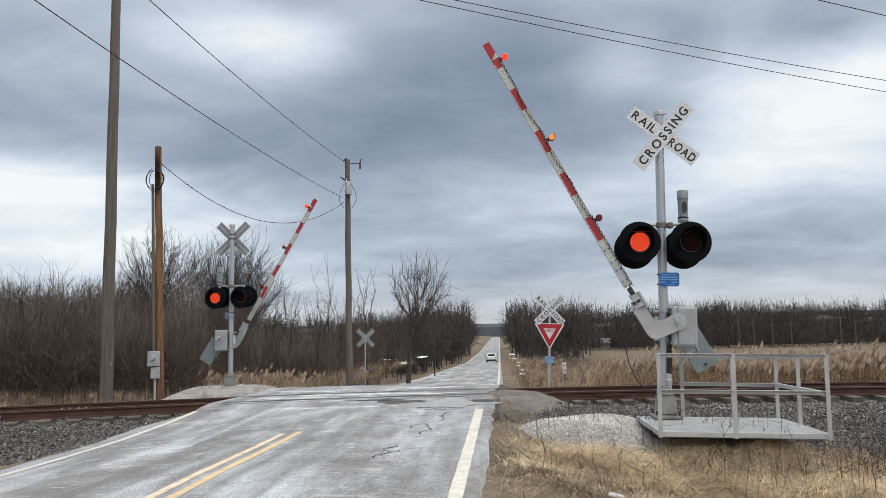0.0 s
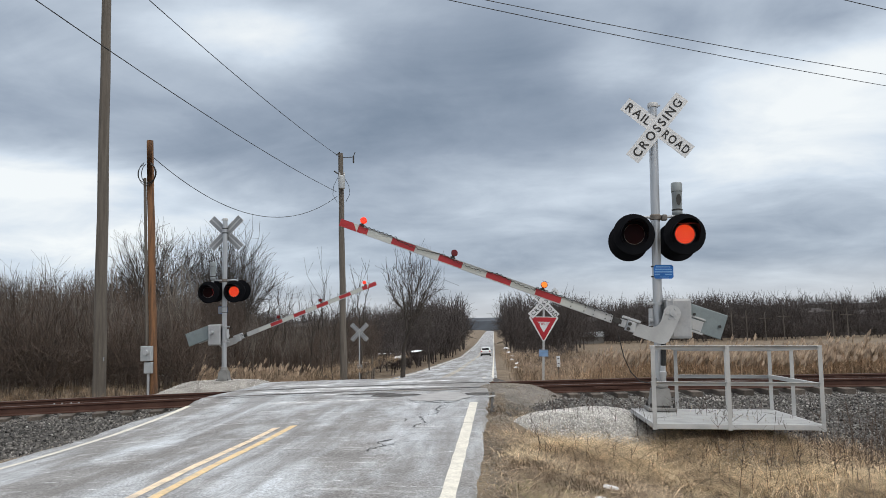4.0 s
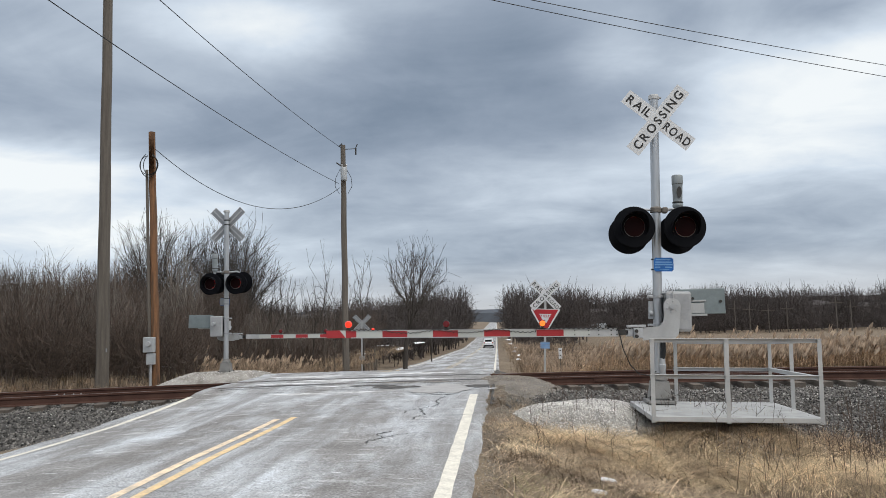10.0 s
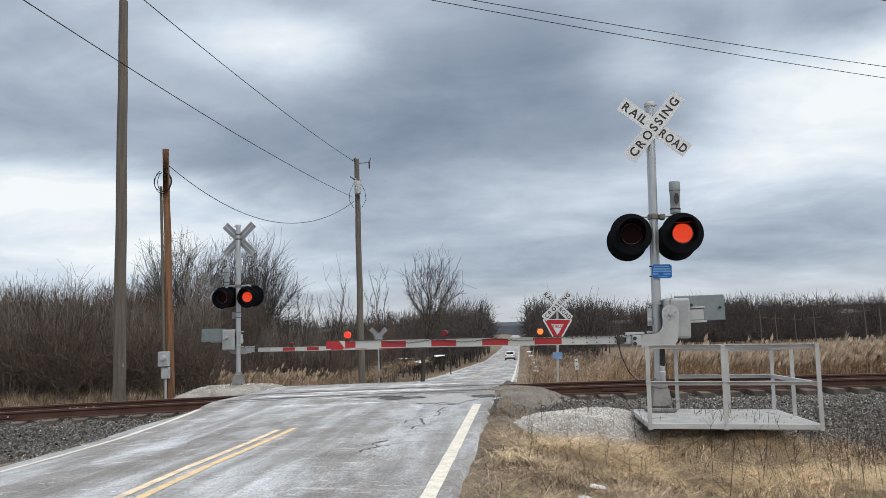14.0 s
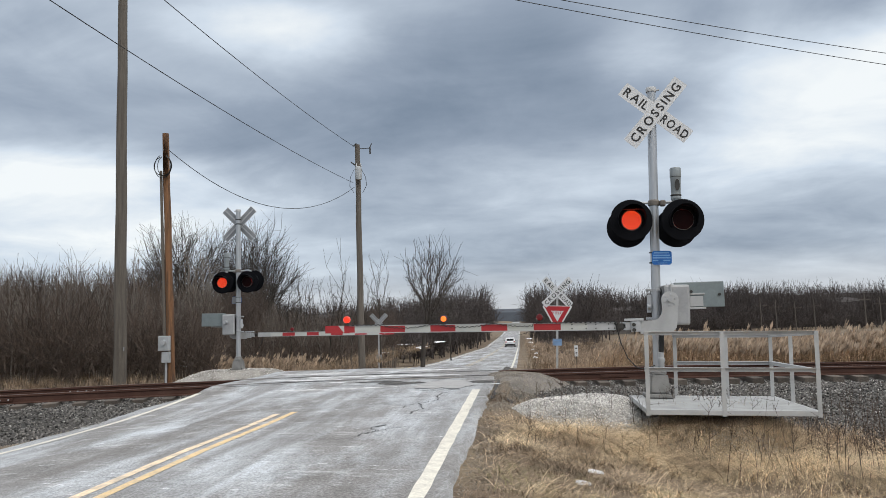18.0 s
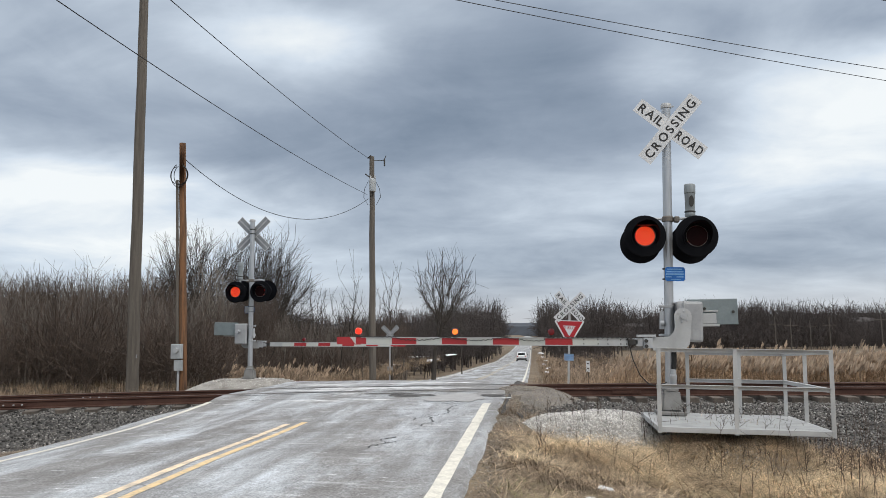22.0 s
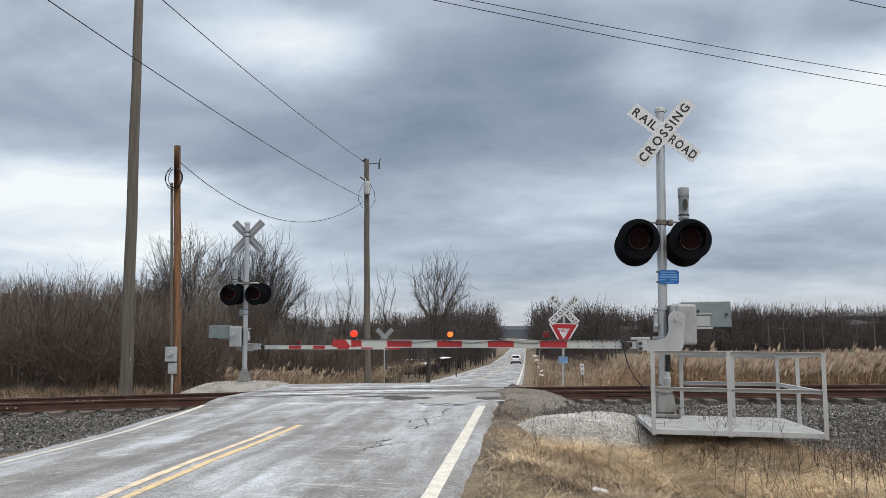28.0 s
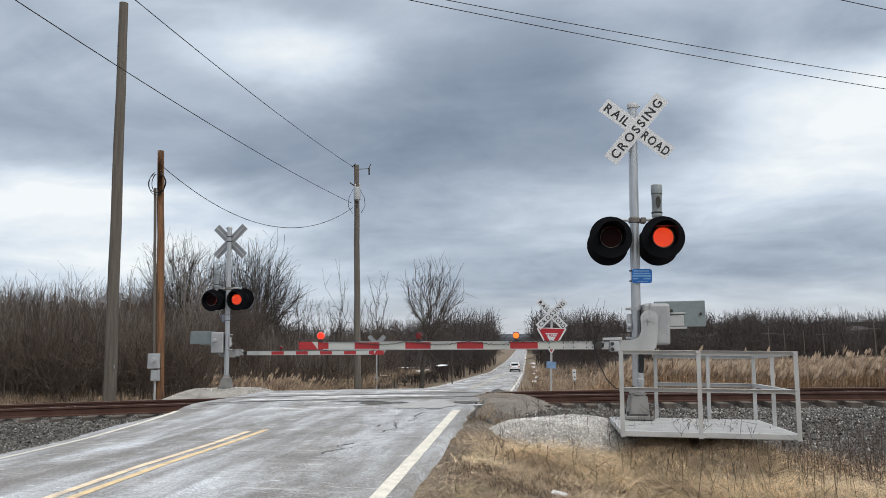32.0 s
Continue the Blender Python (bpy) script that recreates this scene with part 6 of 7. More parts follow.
straw(2500, 0.0, 3.2, 9.6, 13.2, lambda x, y: 0.35 < on_mound(x, y) < 1.2 and noise.noise((x * 2, y * 2, 3.3)) > 0.05, 0.08, 0.3, 0.7, 1.9, M_DRYMIX, "dry_grass", "thin tan grass creeping over the gravel", 1.0, 25, 0.6, THIN, None, 3, 0.4)
straw(9000, -30, -6.9, 20.0, 31, lambda x, y: y > track_y(x) + 3.0 and x > -0.72 * y - 3, 0.12, 0.42, 0.3, 1.3, M_VERGE, "verge_grass", "dry tan grass along the far side of the track", 1.5, 4)
straw(7000, -11.5, -6.7, 26, 60, lambda x, y: x < X_LEFT + road_dx(y) - 0.9, 0.25, 0.6, 0.3, 1.3, M_VERGE, "verge_grass", "dry grass beside the road beyond the tracks", 1.8, 5)
straw(9000, 0.2, 6.5, 20, 60, lambda x, y: x > X_RIGHT + road_dx(y) + 0.9, 0.25, 0.7, 0.3, 1.3, M_STRAWDARK, "verge_grass", "brown grass beside the road beyond the tracks", 1.8, 6)


# ---- reeds ----
def reeds(name, n, x0, x1, y0, y1, ok, hmin, hmax, seed, label, plume_share=0.4, material=None):
    g = np.random.default_rng(seed)
    xy = []
    while len(xy) < n:
        x, y = g.uniform(x0, x1), y0 + (y1 - y0) * g.uniform(0, 1) ** 1.5
        if ok(x, y):
            xy.append((x, y))
    xy = np.array(xy)
    z = np.array([land_z(a, b) for a, b in xy])
    patchy = np.array([0.82 + 0.36 * (0.5 + 0.5 * noise.noise((a * 0.35, b * 0.35, 3.0))) for a, b in xy])
    h = g.uniform(hmin, hmax, n) * patchy
    h = np.where(g.uniform(0, 1, n) < 0.045, h * g.uniform(1.15, 1.42, n), h)
    root = np.stack([xy[:, 0], xy[:, 1], z - 0.03], -1)
    lean = g.normal(0, 0.10, (n, 2)) + np.array([0.07, 0.0])
    tip = root + np.stack([lean[:, 0] * h, lean[:, 1] * h, h], -1)
    a = g.uniform(0, math.pi, n)
    w = np.stack([np.cos(a), np.sin(a), 0 * a], -1) * g.uniform(0.006, 0.012, n)[:, None]
    quads = [np.stack([root - w, root + w, tip + 0.4 * w, tip - 0.4 * w], 1)]
    for _ in range(2):
        u = g.uniform(0.3, 0.85, n)[:, None]
        b = root + (tip - root) * u
        ang = g.uniform(0, TAU, n)
        ln = g.uniform(0.2, 0.45, n)
        d = np.stack([np.cos(ang) * ln, np.sin(ang) * ln, ln * g.uniform(-0.3, 0.9, n)], -1)
        o = np.stack([-np.sin(ang), np.cos(ang), 0 * ang], -1) * 0.012
        quads.append(np.stack([b - o, b + o, b + d + 0.1 * o, b + d - 0.1 * o], 1))
    v = np.concatenate(quads).reshape(-1, 3)
    f = np.arange(len(v)).reshape(-1, 4)
    mesh_arrays(name, v, f, material or M_REED, label, "reeds")
    keep = g.uniform(0, 1, n) < plume_share
    t, hh = tip[keep], g.uniform(0.18, 0.34, keep.sum())
    m = len(t)
    quads = []
    for k in range(3):
        ang = g.uniform(0, TAU, m)
        o = np.stack([np.cos(ang), np.sin(ang), 0 * ang], -1) * g.uniform(0.025, 0.06, m)[:, None]
        drift = np.stack([0.35 * hh + 0.04 * np.cos(ang), 0.05 * np.sin(ang), hh * g.uniform(0.8, 1.0, m)], -1)
        base = t - np.stack([0 * hh, 0 * hh, 0.25 * hh], -1)
        mid = base + 0.45 * drift
        quads.append(np.stack([base, mid + o, base + drift, mid - o], 1))
    v = np.concatenate(quads).reshape(-1, 3)
    mesh_arrays(name + "_plumes", v, np.arange(len(v)).reshape(-1, 4), M_PLUME, "feathery brown reed plumes", "reeds")


reeds("reed_bed", 30000, 1.9, 48, 21.5, 58, lambda x, y: y > track_y(x) + 3.6 and x < 0.62 * y + 2 and x > 3.4 + 0.5 * math.sin(y) + (1.6 if y > 30 else 0), 0.82, 1.12, 31, "dry tan reeds filling the field beyond the track", 0.75)
reeds("reed_bed_left", 5200, -19, -7.6, 28, 52, lambda x, y: x < -8.0 - 0.02 * y and x > -0.42 * y, 0.55, 1.1, 32, "dry brown reeds in front of the wood", 0.25, M_STRAWDARK)


reeds("reed_verge", 5200, 0.6, 7.0, 25.5, 62, lambda x, y: x > 0.75 + 0.012 * y + 0.3 * math.sin(y) and not (y < 36 and 0.9 < x / y * 34 < 3.6), 0.45, 0.85, 33, "dry brown reeds beside the road beyond the tracks", 0.4)


reeds("reed_verge_far", 4200, -1.6, 8.0, 38, 150, lambda x, y: x > X_RIGHT + road_dx(y) + 1.3 + 0.3 * math.sin(0.7 * y), 0.4, 1.0, 34, "dry brown reeds along the far road", 0.35, M_VERGE)


# ---- weeds in front of the platform ----
def weeds():
    g = random.Random(8)
    segs = []
    for _ in range(400):
        x, y = (2.0 + 4.8 * g.random() ** 0.6, g.uniform(8.2, 11.6)) if g.random() < 0.75 else (g.uniform(0.3, 3.0), g.uniform(8.8, 12.8))
        h = g.uniform(0.2, 0.5) if 1.8 < x < 4.4 and y > 9 else g.uniform(0.35, 0.9) if x > 1.8 else g.uniform(0.12, 0.35)
        p = Vector((x, y, grass_z(x, y) - 0.02))
        d = Vector((g.gauss(0, 0.12), g.gauss(0, 0.12), 1)).normalized()
        q = p + d * h
        segs.append((p, q, 0.0036, 0.0016))
        for _ in range(g.randint(1, 4)):
            u = g.uniform(0.45, 0.95)
            b = p.lerp(q, u)
            e = b + Vector((g.gauss(0, 0.09), g.gauss(0, 0.09), g.uniform(0.03, 0.16)))
            segs.append((b, e, 0.0028, 0.0015))
    for _ in range(230):
        x, y = g.uniform(4.2, 7.2), g.uniform(7.4, 11.2)
        p = Vector((x, y, grass_z(x, y) - 0.02))
        q = p + Vector((g.gauss(0, 0.14), g.gauss(0, 0.14), 1)).normalized() * g.uniform(0.25, 0.7)
        segs.append((p, q, 0.004, 0.002))
        for _ in range(g.randint(2, 5)):
            b = p.lerp(q, g.uniform(0.3, 0.95))
            segs.append((b, b + Vector((g.gauss(0, 0.1), g.gauss(0, 0.1), g.uniform(0.02, 0.14))), 0.003, 0.0015))
    return segs


def tubes(segs, sides=3):
    p0 = np.array([s[0] for s in segs], float)
    p1 = np.array([s[1] for s in segs], float)
    r0 = np.array([s[2] for s in segs])[:, None]
    r1 = np.array([s[3] for s in segs])[:, None]
    d = p1 - p0
    d /= np.linalg.norm(d, axis=1, keepdims=True) + 1e-9
    ref = np.where(np.abs(d[:, 2:3]) < 0.9, np.array([[0, 0, 1.0]]), np.array([[1.0, 0, 0]]))
    u = np.cross(d, ref)
    u /= np.linalg.norm(u, axis=1, keepdims=True) + 1e-9
    w = np.cross(d, u)
    rings = []
    for k in range(sides):
        a = TAU * k / sides
        o = u * math.cos(a) + w * math.sin(a)
        rings.append((p0 + o * r0, p1 + o * r1))
    v = np.stack([r[0] for r in rings] + [r[1] for r in rings], 1)
    f = np.array([(k, (k + 1) % sides, sides + (k + 1) % sides, sides + k) for k in range(sides)])
    f = f[None] + 2 * sides * np.arange(len(segs))[:, None, None]
    return v.reshape(-1, 3), f.reshape(-1, 4)


v, f = tubes(weeds())
mesh_arrays("dead_weeds", v, f, M_WEED, "dark dead weed stems before the platform", "weeds")


# ---- bare trees ----
def grown_segs(seed, height, width, n, fork=0.24, low=0.26, trunk=0.02, thin=0.008, off=0.0, fill=0.62, rise=0.10):
    """A tree whose limbs divide again and again, fanning out until each twig reaches its own place at the edge of an egg-shaped crown."""
    g = np.random.default_rng(seed)
    way = g.normal(0, 1, (n, 3))
    way /= ((np.hypot(way[:, 0], way[:, 1]) ** 2.7 + np.abs(way[:, 2]) ** 2.7) ** (1 / 2.7))[:, None]
    out = g.uniform(fill, 1.0, (n, 1)) * g.uniform(0.92, 1.06, (n, 1))
    lump = 1 + 0.07 * np.sin(3 * np.arctan2(way[:, 1:2], way[:, :1]) + seed) + 0.06 * np.sin(5 * way[:, 2:] + 2 * seed)
    pts = way * out * lump * (width / 2, width / 2, (1 - low) * height / 2) + (off, 0, (1 + low) * height / 2)
    thick = height * trunk
    segs = []
    p = Vector((0, 0, -0.2))
    for i in range(4):
        q = Vector((off * 0.2 * (i + 1) / 4 + g.normal(0, 0.03), g.normal(0, 0.03), fork * height * (i + 1) / 4))
        segs.append((p, q, thick * (1 - 0.06 * i), thick * (1 - 0.06 * (i + 1)), 0))
        p = q
    up = np.array((0, 0, 1.0))

    def twig(p, d, length):
        e = d + g.normal(0, 0.8, 3) + rise * up
        e /= np.linalg.norm(e)
        b = p + e * length
        segs.append((Vector(p), Vector(b), thin * 0.9, thin * 0.55, 2))

    def grow(p, d, idx, r):
        m = len(idx)
        if m == 1:
            t = pts[idx[0]]
            far = np.linalg.norm(t - p)
            b = p + (t - p) * 0.5 + d * 0.10 * far + g.normal(0, 0.07, 3) * far
            segs.append((Vector(p), Vector(b), max(r, thin), thin, 2))
            segs.append((Vector(b), Vector(t), thin, thin * 0.5, 2))
            e = (t - p) / (far + 1e-9)
            twig(b, e, 0.5 * far)
            return
        rel = pts[idx] - p
        dist = np.linalg.norm(rel, axis=1)
        c = rel.mean(0)
        far = np.linalg.norm(c)
        go = min((0.17 if m > 0.25 * n else 0.30) * far, 0.75 * dist.min())
        q = p + (0.82 * c / (far + 1e-9) + 0.18 * d + g.normal(0, 0.15, 3)) * go
        e = max(thin, min(r, 0.85 * thick * (m / n) ** 0.5))
        segs.append((Vector(p), Vector(q), max(r, thin), e, 1))
        step = (q - p) / (np.linalg.norm(q - p) + 1e-9)
        if m < 0.3 * n:
            for _ in range(2):
                twig(p + (q - p) * g.uniform(0.1, 0.95), step, height * g.uniform(0.025, 0.07))
        head = pts[idx] - q
        head /= np.linalg.norm(head, axis=1, keepdims=True) + 1e-9
        head -= head.mean(0)
        split_by = np.linalg.svd(head, full_matrices=False)[2][0] + g.normal(0, 0.2, 3)
        order = np.argsort(head @ split_by)
        cut = min(m - 1, max(1, int(m * g.uniform(0.28, 0.72))))
        for half in (order[:cut], order[cut:]):
            grow(q, step, idx[half], max(thin, min(e, 0.85 * thick * (len(half) / n) ** 0.5)))

    grow(np.array(p), up, np.arange(n), thick * 0.8)
    return segs


def sapling_segs(seed, height):
    """A slim stem that forks high into few long steep branches."""
    return grown_segs(seed, height, height * 0.24, 22, 0.3, 0.42, 0.0075, 0.0095, 0.0, 0.5, 0.5)


def chain(segs, sides):
    """One unbroken stem through segments that follow each other."""
    pts = [segs[0][0]] + [s[1] for s in segs]
    rad = [segs[0][2]] + [s[3] for s in segs]
    v = [(p.x + r * math.cos(TAU * k / sides), p.y + r * math.sin(TAU * k / sides), p.z) for p, r in zip(pts, rad) for k in range(sides)]
    f = [(j * sides + k, j * sides + (k + 1) % sides, (j + 1) * sides + (k + 1) % sides, (j + 1) * sides + k) for j in range(len(segs)) for k in range(sides)]
    return v, f


def tree_thing(name, segs, sides, label, group, material=M_BARK, bark=None):
    top = tagged(empty(name), label, "tree", group=group)
    for nm, keep in (("trunk", [s for s in segs if s[4] == 0]), ("crown", [s for s in segs if s[4] > 0])):
        v, f = chain(keep, sides + 4) if nm == "trunk" else tubes(keep, sides)
        mesh_arrays(nm, v, f, bark or material if nm == "trunk" else material, "", "", nm == "trunk", top)
    return top


def set_tree(ob, x, y, turn, scale):
    c = copy_thing(ob, pose(x, y, land_z(x, y) - 0.05, 0, 0, turn))
    c.scale = (scale, scale, scale)
    return c


big = tree_thing("bare_tree", grown_segs(3, 8.5, 4.2, 300, 0.24, 0.27, 0.0185, 0.011, 0.8, 0.45), 3, "round-crowned bare tree standing alone beside the road", "bare trees")
big.matrix_basis = pose(-6.06, 45.0, land_z(-6.06, 45) - 0.05, 0, 0, 0)
spread = [tree_thing("bare_tree", grown_segs(20 + i, 13.0, 8.4, 900, 0.15, 0.22, 0.0185, 0.0135, 0.0, 0.5), 3, "large bare tree with a broad fine-twigged crown", "bare trees") for i in range(2)]
spread[0].matrix_basis = pose(-21.6, 58.0, land_z(-21.6, 58) - 0.1, 0, 0, 0)
spread[1].matrix_basis = pose(-27.4, 58.0, land_z(-27, 58) - 0.1, 0, 0, 70)
set_tree(spread[0], -31.5, 63, 140, 0.86)
set_tree(spread[1], -25.2, 67, 210, 0.9)
saplings = [tree_thing("bare_sapling", sapling_segs(40 + i, 8.0), 3, "thin bare sapling at the edge of the wood", "bare saplings") for i in range(4)]
g = random.Random(77)
spots = [(-0.245, 40, 1.0), (-0.19, 42, 0.98), (-0.295, 41, 0.9), (-0.275, 44, 0.8), (-0.315, 38, 0.85), (-0.21, 46, 0.9), (-0.693, 40, 1.0), (-0.648, 40, 1.03), (-0.622, 40, 0.98), (-0.225, 52, 0.9), (-0.175, 55, 0.7), (-0.098, 62, 0.95), (-0.33, 43, 0.7), (-0.26, 36, 0.7), (-0.35, 47, 0.9), (-0.23, 38, 0.6)]
for i, (k, y, sc) in enumerate(spots):
    if i < 4:
        saplings[i].matrix_basis = pose(k * y, y, land_z(k * y, y) - 0.05, 0, 0, g.uniform(0, 360))
        saplings[i].scale = (sc, sc, sc)
    else:
        set_tree(saplings[i % 4], k * y, y, g.uniform(0, 360), sc)
wood = [tree_thing("bare_tree", grown_segs(60 + i, 9.6, 3.8, 150, 0.32, 0.2, 0.0115, 0.0115, 0.0, 0.35), 3, "bare grey tree in the winter wood", "bare trees", M_BARKDARK, M_STEM) for i in range(5)]
first = set()
for _ in range(210):
    y = g.uniform(33, 75)
    k = g.uniform(-0.80, -0.17)
    if k > -0.33 and y < 44:
        y += 14
    x = k * y
    sc = ((0.124 * y + 2.1) if k < -0.5 else (0.104 * y + 2.1) if k < -0.36 else (0.058 * y + 2.2)) / 9.8 * g.uniform(0.78, 1.06)
    j = g.randrange(5)
    if j not in first:
        first.add(j)
        wood[j].matrix_basis = pose(x, y, land_z(x, y) - 0.05, 0, 0, g.uniform(0, 360))
        wood[j].scale = (sc, sc, sc)
    else:
        set_tree(wood[j], x, y, g.uniform(0, 360), sc)


# ---- thicket and far woods, joined ----
def forest(name, variants, spots, material, label):
    vs, fs, base = [], [], 0
    for i, (x, y, sc, a) in enumerate(spots):
        v, f = variants[i % len(variants)]
        c, s = math.cos(a), math.sin(a)
        w = v * sc
        w = np.stack([w[:, 0] * c - w[:, 1] * s + x, w[:, 0] * s + w[:, 1] * c + y, w[:, 2] + land_z(x, y)], -1)
        vs.append(w)
        fs.append(f + base)
        base += len(v)
    return mesh_arrays(name, np.concatenate(vs), np.concatenate(fs), material, label, "woodland")


def shrub_segs(seed, height, n, thin):
    return grown_segs(seed, height, height * 0.8, n, 0.03, 0.05, 0.007, thin, 0.0, 0.25, 0.3)


shrubs = [tubes(shrub_segs(90 + i, 3.4, 75, 0.010)) for i in range(7)]
spots = []
while len(spots) < 400:
    y = 28 + 40 * g.random() ** 1.4
    k = g.uniform(-0.84, -0.14)
    x = k * y
    if x > -9.3 or (k > -0.42 and y < 33):
        continue
    spots.append((x, y, g.uniform(0.6, 1.25) * (1.15 if k < -0.42 else 0.85), g.uniform(0, TAU)))
while len(spots) < 520:
    y = g.uniform(38, 64)
    x = g.uniform(-0.42 * y, -8.8 - 0.03 * y)
    spots.append((x, y, g.uniform(0.45, 1.0), g.uniform(0, TAU)))
forest("thicket", shrubs, spots, M_BARKDARK, "dense brown leafless thicket along the wood's edge")
stem_shapes = [tubes(sapling_segs(170 + i, 6.0)) for i in range(5)]
spots = []
while len(spots) < 330:
    y = 29 + 32 * g.random()
    k = g.uniform(-0.86, -0.17)
    if k * y < -9.6 and not (k > -0.42 and y < 34):
        spots.append((k * y, y, g.uniform(0.5, 1.0) * (1.1 if k < -0.4 else 0.8), g.uniform(0, TAU)))
forest("thicket_stems", stem_shapes, spots, M_STEM, "slim upright bare stems among the thicket")
M_BARKFAR = mat("hazy_far_bark", (0.070, 0.058, 0.054), 1.0, 0, 0.2, 0.3, 3, 0, 0.02, (0.050, 0.042, 0.040), 0.7, per_island=0.3)
far_shapes = [tubes(grown_segs(120 + i, 13.0, 6.0, 80, 0.08, 0.03, 0.012, 0.036, 0.0, 0.3)) for i in range(5)] + [tubes(grown_segs(130 + i, 13.0, 9.0, 140, 0.12, 0.08, 0.014, 0.036, 0.0, 0.35)) for i in range(3)]
spots = []


def by_road(y):
    return -(6.2 + 0.0095 * (y - 40))


def raise_to(top, x, y):
    """The scale at which a far tree's crown ends at that height."""
    return (top - land_z(x, y)) / 13.0


for _ in range(70):
    y = g.uniform(85, 215)
    x = by_road(y) - g.uniform(1.6, 9)
    spots.append((x, y, raise_to(0.058 * y + 1.2, x, y) * g.uniform(0.72, 1.03), g.uniform(0, TAU)))
for _ in range(60):
    y = g.uniform(66, 120)
    x = by_road(y) - g.uniform(3.5, 16)
    spots.append((x, y, raise_to(0.046 * y + 1.2, x, y) * g.uniform(0.6, 1.0), g.uniform(0, TAU)))
for _ in range(150):
    y = g.uniform(75, 230)
    x = by_road(y) - g.uniform(4.5, 60)
    if x > -0.75 * y:
        spots.append((x, y, raise_to(0.044 * y + 1.3, x, y) * g.uniform(0.75, 1.03), g.uniform(0, TAU)))
for _ in range(170):
    y = g.uniform(68, 115)
    k = g.uniform(-0.86, -0.34)
    spots.append((k * y, y, raise_to((0.078 if k < -0.46 else 0.056) * y + 1.3, k * y, y) * g.uniform(0.78, 1.04), g.uniform(0, TAU)))
for _ in range(60):
    y = g.uniform(130, 230)
    x = g.uniform(0.8, 0.075 * y + 6)
    spots.append((x, y, raise_to(0.056 * y + 1.2, x, y) * g.uniform(0.7, 1.04), g.uniform(0, TAU)))
for _ in range(330):
    y = g.uniform(205, 300)
    x = g.uniform(14, 175)
    swell = 1.0 + 0.16 * noise.noise((x * 0.055, 0.0, 2.0)) + 0.16 * noise.noise((x * 0.2, 0.0, 6.0))
    spots.append((x, y, raise_to((0.043 * y + 1.2) * swell, x, y) * g.uniform(0.82, 1.06), g.uniform(0, TAU)))
forest("far_woods", far_shapes, spots, M_BARKFAR, "leafless brown woods in the distance")
far_brush = [tubes(shrub_segs(140 + i, 4.5, 45, 0.034)) for i in range(4)]
spots = []
for _ in range(420):
    y = g.uniform(196, 232)
    spots.append((g.uniform(10, 180), y, g.uniform(0.9, 1.8), g.uniform(0, TAU)))
for _ in range(260):
    y = g.uniform(62, 240)
    x = -(6.2 + 0.0095 * (y - 40)) - g.uniform(2.6, 3 + 0.2 * y)
    spots.append((x, y, g.uniform(0.5, 1.1), g.uniform(0, TAU)))
for _ in range(130):
    y = g.uniform(48, 240)
    spots.append((g.uniform(2.2, 5 + 0.06 * y), y, g.uniform(0.16, 0.4) if y < 120 else g.uniform(0.5, 0.9), g.uniform(0, TAU)))
forest("far_brush", far_brush, spots, M_BARKFAR, "brown underbrush before the distant woods")


def ridge(name, y0, x0, x1, top, vary, material, label, seed, step):
    xs = axis([(x0, x1, step)])
    v, f = [], []
    for x in xs:
        h = top + vary * noise.noise((x / (18 * step), seed, 0)) + vary * 0.5 * noise.noise((x / (4 * step), seed, 5)) + vary * 0.35 * noise.noise((x / (1.1 * step), seed, 9))
        v += [(x, y0, -8), (x, y0 + 4, h * 0.75), (x, y0 + 12, h), (x, y0 + 60, -8)]
    for i in range(len(xs) - 1):
        for k in range(3):
            f.append((4 * i + k, 4 * i + 4 + k, 4 * i + 5 + k, 4 * i + 1 + k))
    ob = obj_from(name, v, f, material)
    return tagged(ob, label, "woods", kind="structure")


M_WOODMASS = mat("distant_wood_mass", (0.052, 0.044, 0.042), 1.0, 0, 0.4, 0.25, 1.6, 0, 0.1, (0.032, 0.027, 0.025), 0.9)
ridge("backdrop_wood_right", 300, 12, 420, 8.6, 1.6, M_WOODMASS, "brown leafless wood closing the field", 1, 1.5)
ridge("backdrop_wood_front", 238, 13, 260, 5.2, 1.6, M_WOODMASS, "dark undergrowth of the leafless wood", 5, 1.2)
ridge("backdrop_wood_left", 110, -260, -18, 3.2, 1.5, M_WOODMASS, "brown leafless wood behind the thicket", 2, 1.0)
# distance haze is put into this hill's blue-grey colour
M_FARHILL = mat("haze_blue_hill", (0.085, 0.095, 0.11), 1.0, 0, 0.15, 0.01, 0.08, 0, 0.1, (0.10, 0.115, 0.14), 0.8)
ridge("backdrop_hill", 1600, -900, 1400, 30, 8, M_FARHILL, "low wooded hill on the horizon, painted haze blue", 3, 14)


# ---- field details ----
def far_barn():
    top = tagged(empty("barn", pose(24.0, 215.0, land_z(24, 215), 0, 0, 4)), "long low barn with a pale metal roof at the field's edge", "barn")
    bm = B()
    box(bm, 0, 0, 0.9, 9.6, 5.0, 2.2)
    part("wall", bm, M_BARNWALL, top)
    bm = B()
    slab(bm, [(-5.1, 1.9), (5.1, 1.9), (5.1, 2.05), (-5.1, 2.05)], -2.9, 2.9)
    slab(bm, [(-5.1, 1.95), (5.1, 1.95), (5.0, 3.3), (-5.0, 3.3)], -2.8, 0.0)
    part("roof", bm, M_BARNROOF, top, "pale metal roof")
    return top


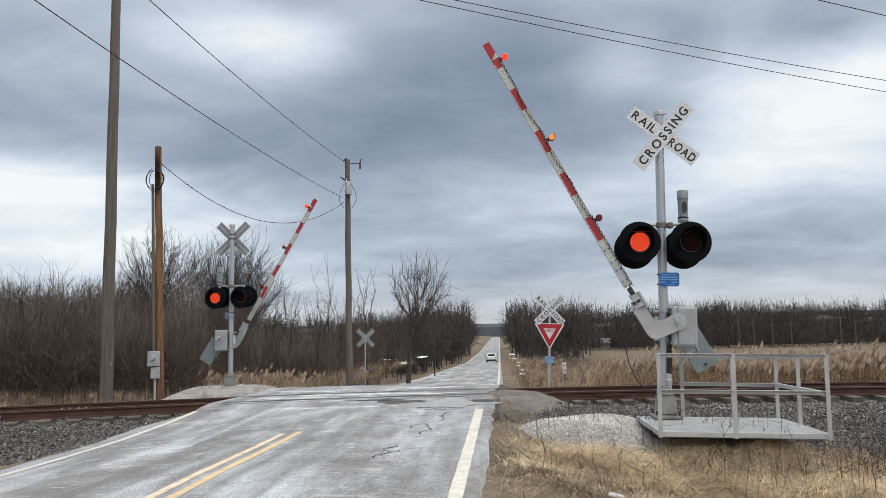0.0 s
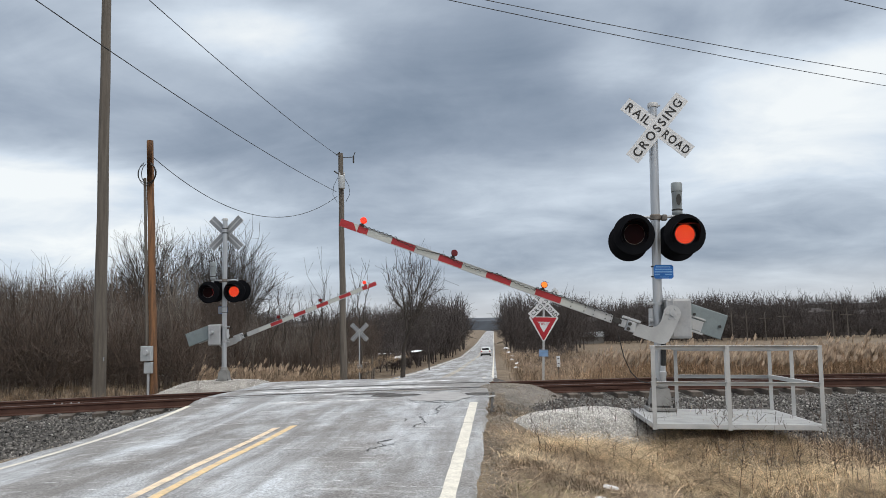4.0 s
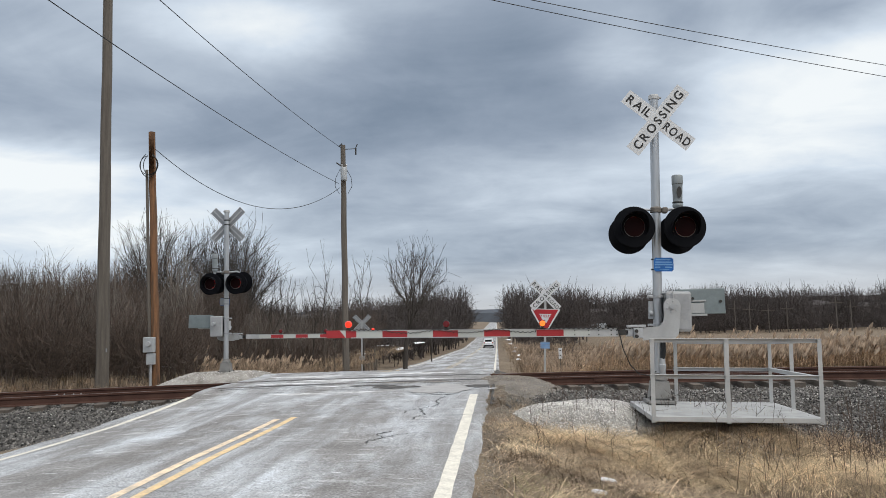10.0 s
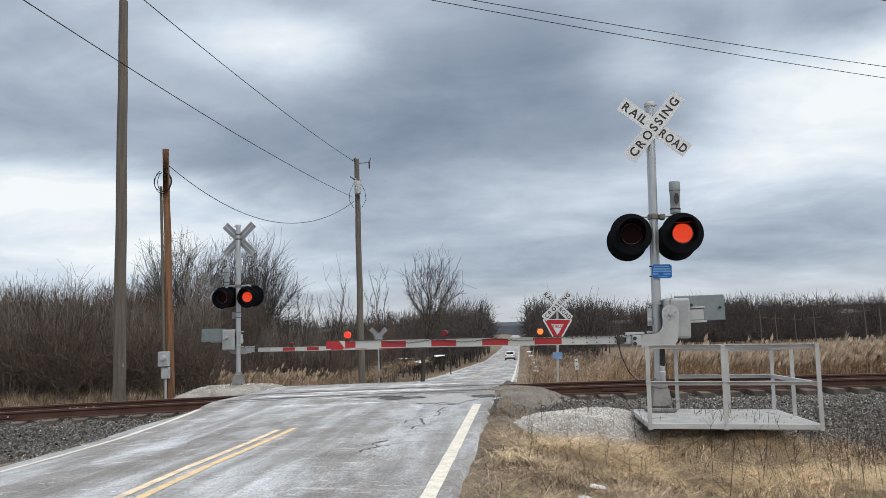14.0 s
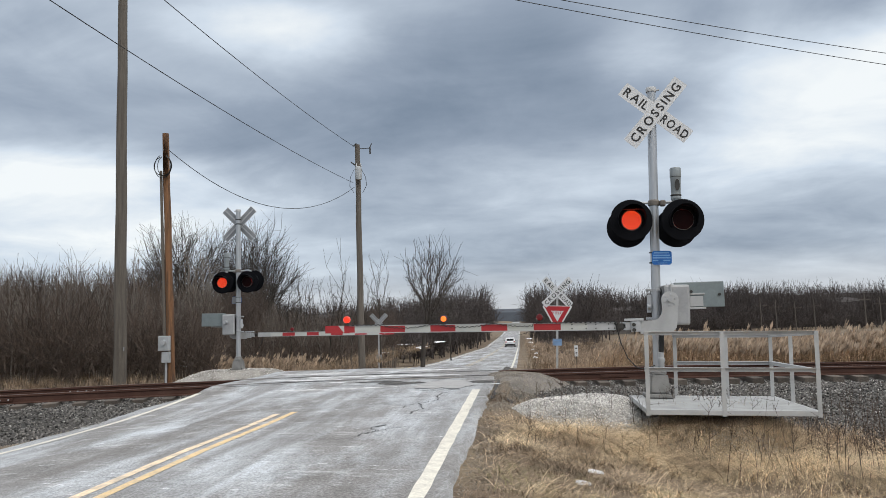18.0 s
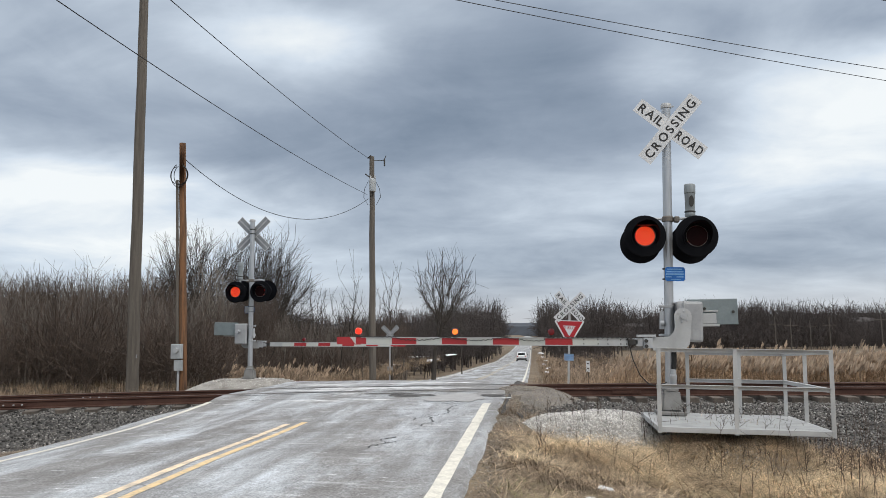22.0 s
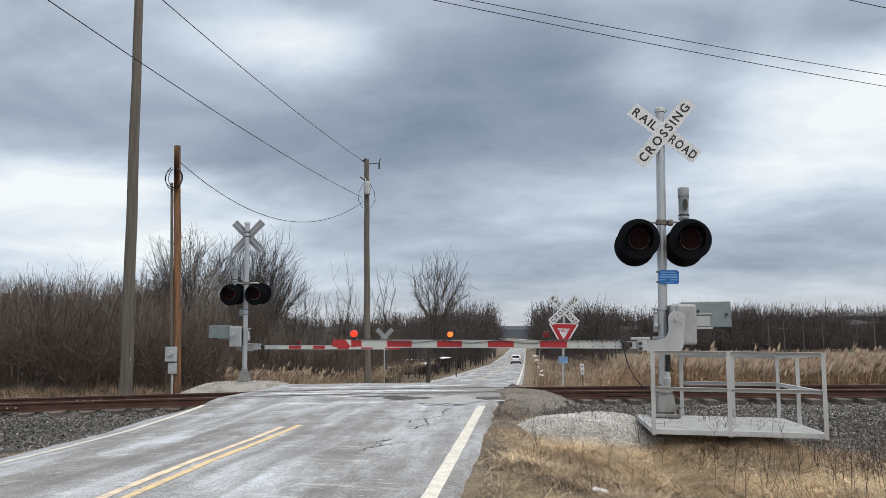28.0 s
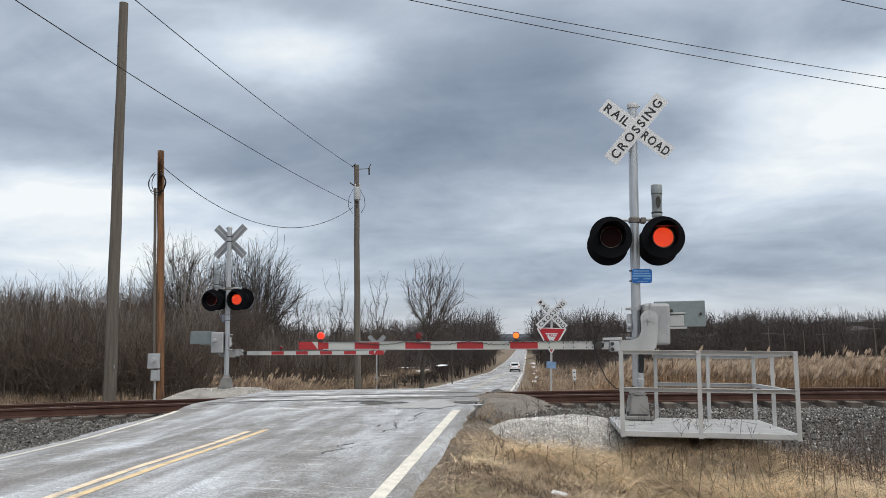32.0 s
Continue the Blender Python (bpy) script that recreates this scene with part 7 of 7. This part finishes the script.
far_barn()
for i, (x, y, h) in enumerate(((2.5, 150, 9.0), (7.5, 165, 9.0), (59, 195, 8.5), (63, 196, 8.0), (68, 197, 7.5), (73, 198, 8.0), (84, 195, 9.5), (88, 196, 8.0))):
    ob = tagged(empty("line_pole", pose(x, y, land_z(x, y) - 0.1)), "thin grey line pole far across the field", "utility pole", group="distant line poles")
    bm = B()
    rod(bm, (0, 0, 0), (0, 0, h), 0.14, 0.10, 8)
    part("shaft", bm, M_POLE, ob)
    bm = B()
    box(bm, 0, -0.1, h * (0.93 if i < 2 else 0.78), 1.6 if i < 2 else 3.2, 0.1, 0.12)
    part("crossarm", bm, M_POLE, ob)


def snow(x, y, rx, ry, seed):
    r = random.Random(seed)
    ph = [r.uniform(0, TAU) for _ in range(3)]
    z0 = max(grass_z(x, y), -9)
    v, f, n = [(x, y, z0 + 0.03)], [], 18
    for k, up in ((0.6, 0.025), (1.0, -0.03)):
        for i in range(n):
            a = TAU * i / n
            q = k * (1 + 0.25 * math.sin(2 * a + ph[0]) + 0.2 * math.sin(3 * a + ph[1]))
            xx, yy = x + rx * q * math.cos(a), y + ry * q * math.sin(a)
            v.append((xx, yy, grass_z(xx, yy) + up))
    f += [(0, 1 + i, 1 + (i + 1) % n) for i in range(n)]
    f += [(1 + i, 1 + n + i, 1 + n + (i + 1) % n, 1 + (i + 1) % n) for i in range(n)]
    ob = obj_from("snow_patch", v, f, M_SNOW)
    for p in ob.data.polygons:
        p.use_smooth = True
    tagged(ob, "small leftover patch of old snow", "snow", group="snow patches")


for i, (x, y, rx, ry) in enumerate([(1.02, 7.95, 0.10, 0.05), (0.86, 7.35, 0.09, 0.06), (1.95, 7.2, 0.09, 0.05), (2.1, 7.6, 0.05, 0.04), (4.6, 8.3, 0.12, 0.3), (0.75, 40, 0.12, 0.4), (0.9, 45, 0.16, 0.5), (0.7, 51, 0.15, 0.7), (0.8, 58, 0.2, 0.9), (0.6, 68, 0.22, 1.2), (0.5, 84, 0.28, 1.8), (-8.6, 62, 0.5, 3.0), (-9.2, 80, 0.5, 3.5), (-17.5, 40, 2.5, 1.0), (-21, 46, 2.5, 1.2), (-14.5, 72, 4.5, 1.4), (-22.0, 70, 3.5, 1.2), (-13.0, 48, 1.8, 0.8), (-11.0, 52, 1.2, 0.8)]):
    snow(x, y, rx, ry, 200 + i)


# ---- moving parts ----
def motions():
    gate = [(0, 61.8), (0.5, 55.1), (1, 48.4), (1.5, 41.6), (2, 35.0), (2.5, 29.8), (3, 26.3), (3.5, 23.4), (4.5, 17.9), (5.5, 12.9), (6, 10.6), (6.5, 8.2), (7, 5.8), (7.5, 4.0), (8, 2.0), (8.5, 0.2), (8.8, 0.0), (20, 0.0), (32, 0.0)]
    far_gate = [(0, 61.0), (0.5, 54.0), (1, 47.0), (1.5, 40.0), (2, 33.5), (2.5, 29.3), (3, 26.0), (3.5, 23.2), (4.5, 18.0), (5.5, 13.5), (6, 11.5), (6.5, 9.7), (7, 8.0), (7.5, 6.0), (8, 4.0), (8.5, 2.0), (9.1, 0.0), (20, 0.0), (32, 0.0)]
    for sig, rows, base in ((near_sig, gate, -1.87), (far_sig, far_gate, -1.6)):
        top, crank, P = sig[:3]
        walk(crank, [(t, pose(P.x, P.y, P.z, 0, a + base, 0)) for t, a in rows])
    # flashing by the added shutters: left and right change over every 0.611 s; in two spells the lamps stay dark
    toggles = [0.17 + 0.6108 * k for k in range(-1, 54)]
    for sig, dark, names in ((near_sig, ((7.25, 11.72), (24.8, 29.62)), ("R", "L")), (far_sig, ((6.35, 10.6), (23.85, 28.3)), ("bl", "br"))):
        for key in sig[3]:
            even = key in (names[0], "br" if sig is near_sig else "L")
            front = key in names
            flap(sig[3][key], toggles, even, dark if front else (), 85)
        flap(sig[5], toggles, True, (), 85)
        flap(sig[4], toggles, False, (), 85)


def flap(sh, toggles, even, dark, angle):
    """Swings a shutter up while its lamp shows and down while it does not."""
    def shows(t):
        k = math.floor((t - 0.17) / 0.6108)
        return (k % 2 == 0) == even and not any(a <= t < b for a, b in dark)
    marks = sorted([t for t in toggles if 0.04 < t < 31.96] + [t for d in dark for t in d])
    x, y, z = sh.location
    state = shows(0.01)
    rows = [(0.0, state)]
    for t in marks:
        now = shows(t + 0.02)
        if now != state:
            start = t - 0.1 if now else t + 0.01
            rows += [(start, state), (start + 0.034, now)]
            state = now
    rows.append((32.0, state))
    walk(sh, [(t, pose(x, y, z, -angle if on else 0, 0, 0)) for t, on in rows])


motions()
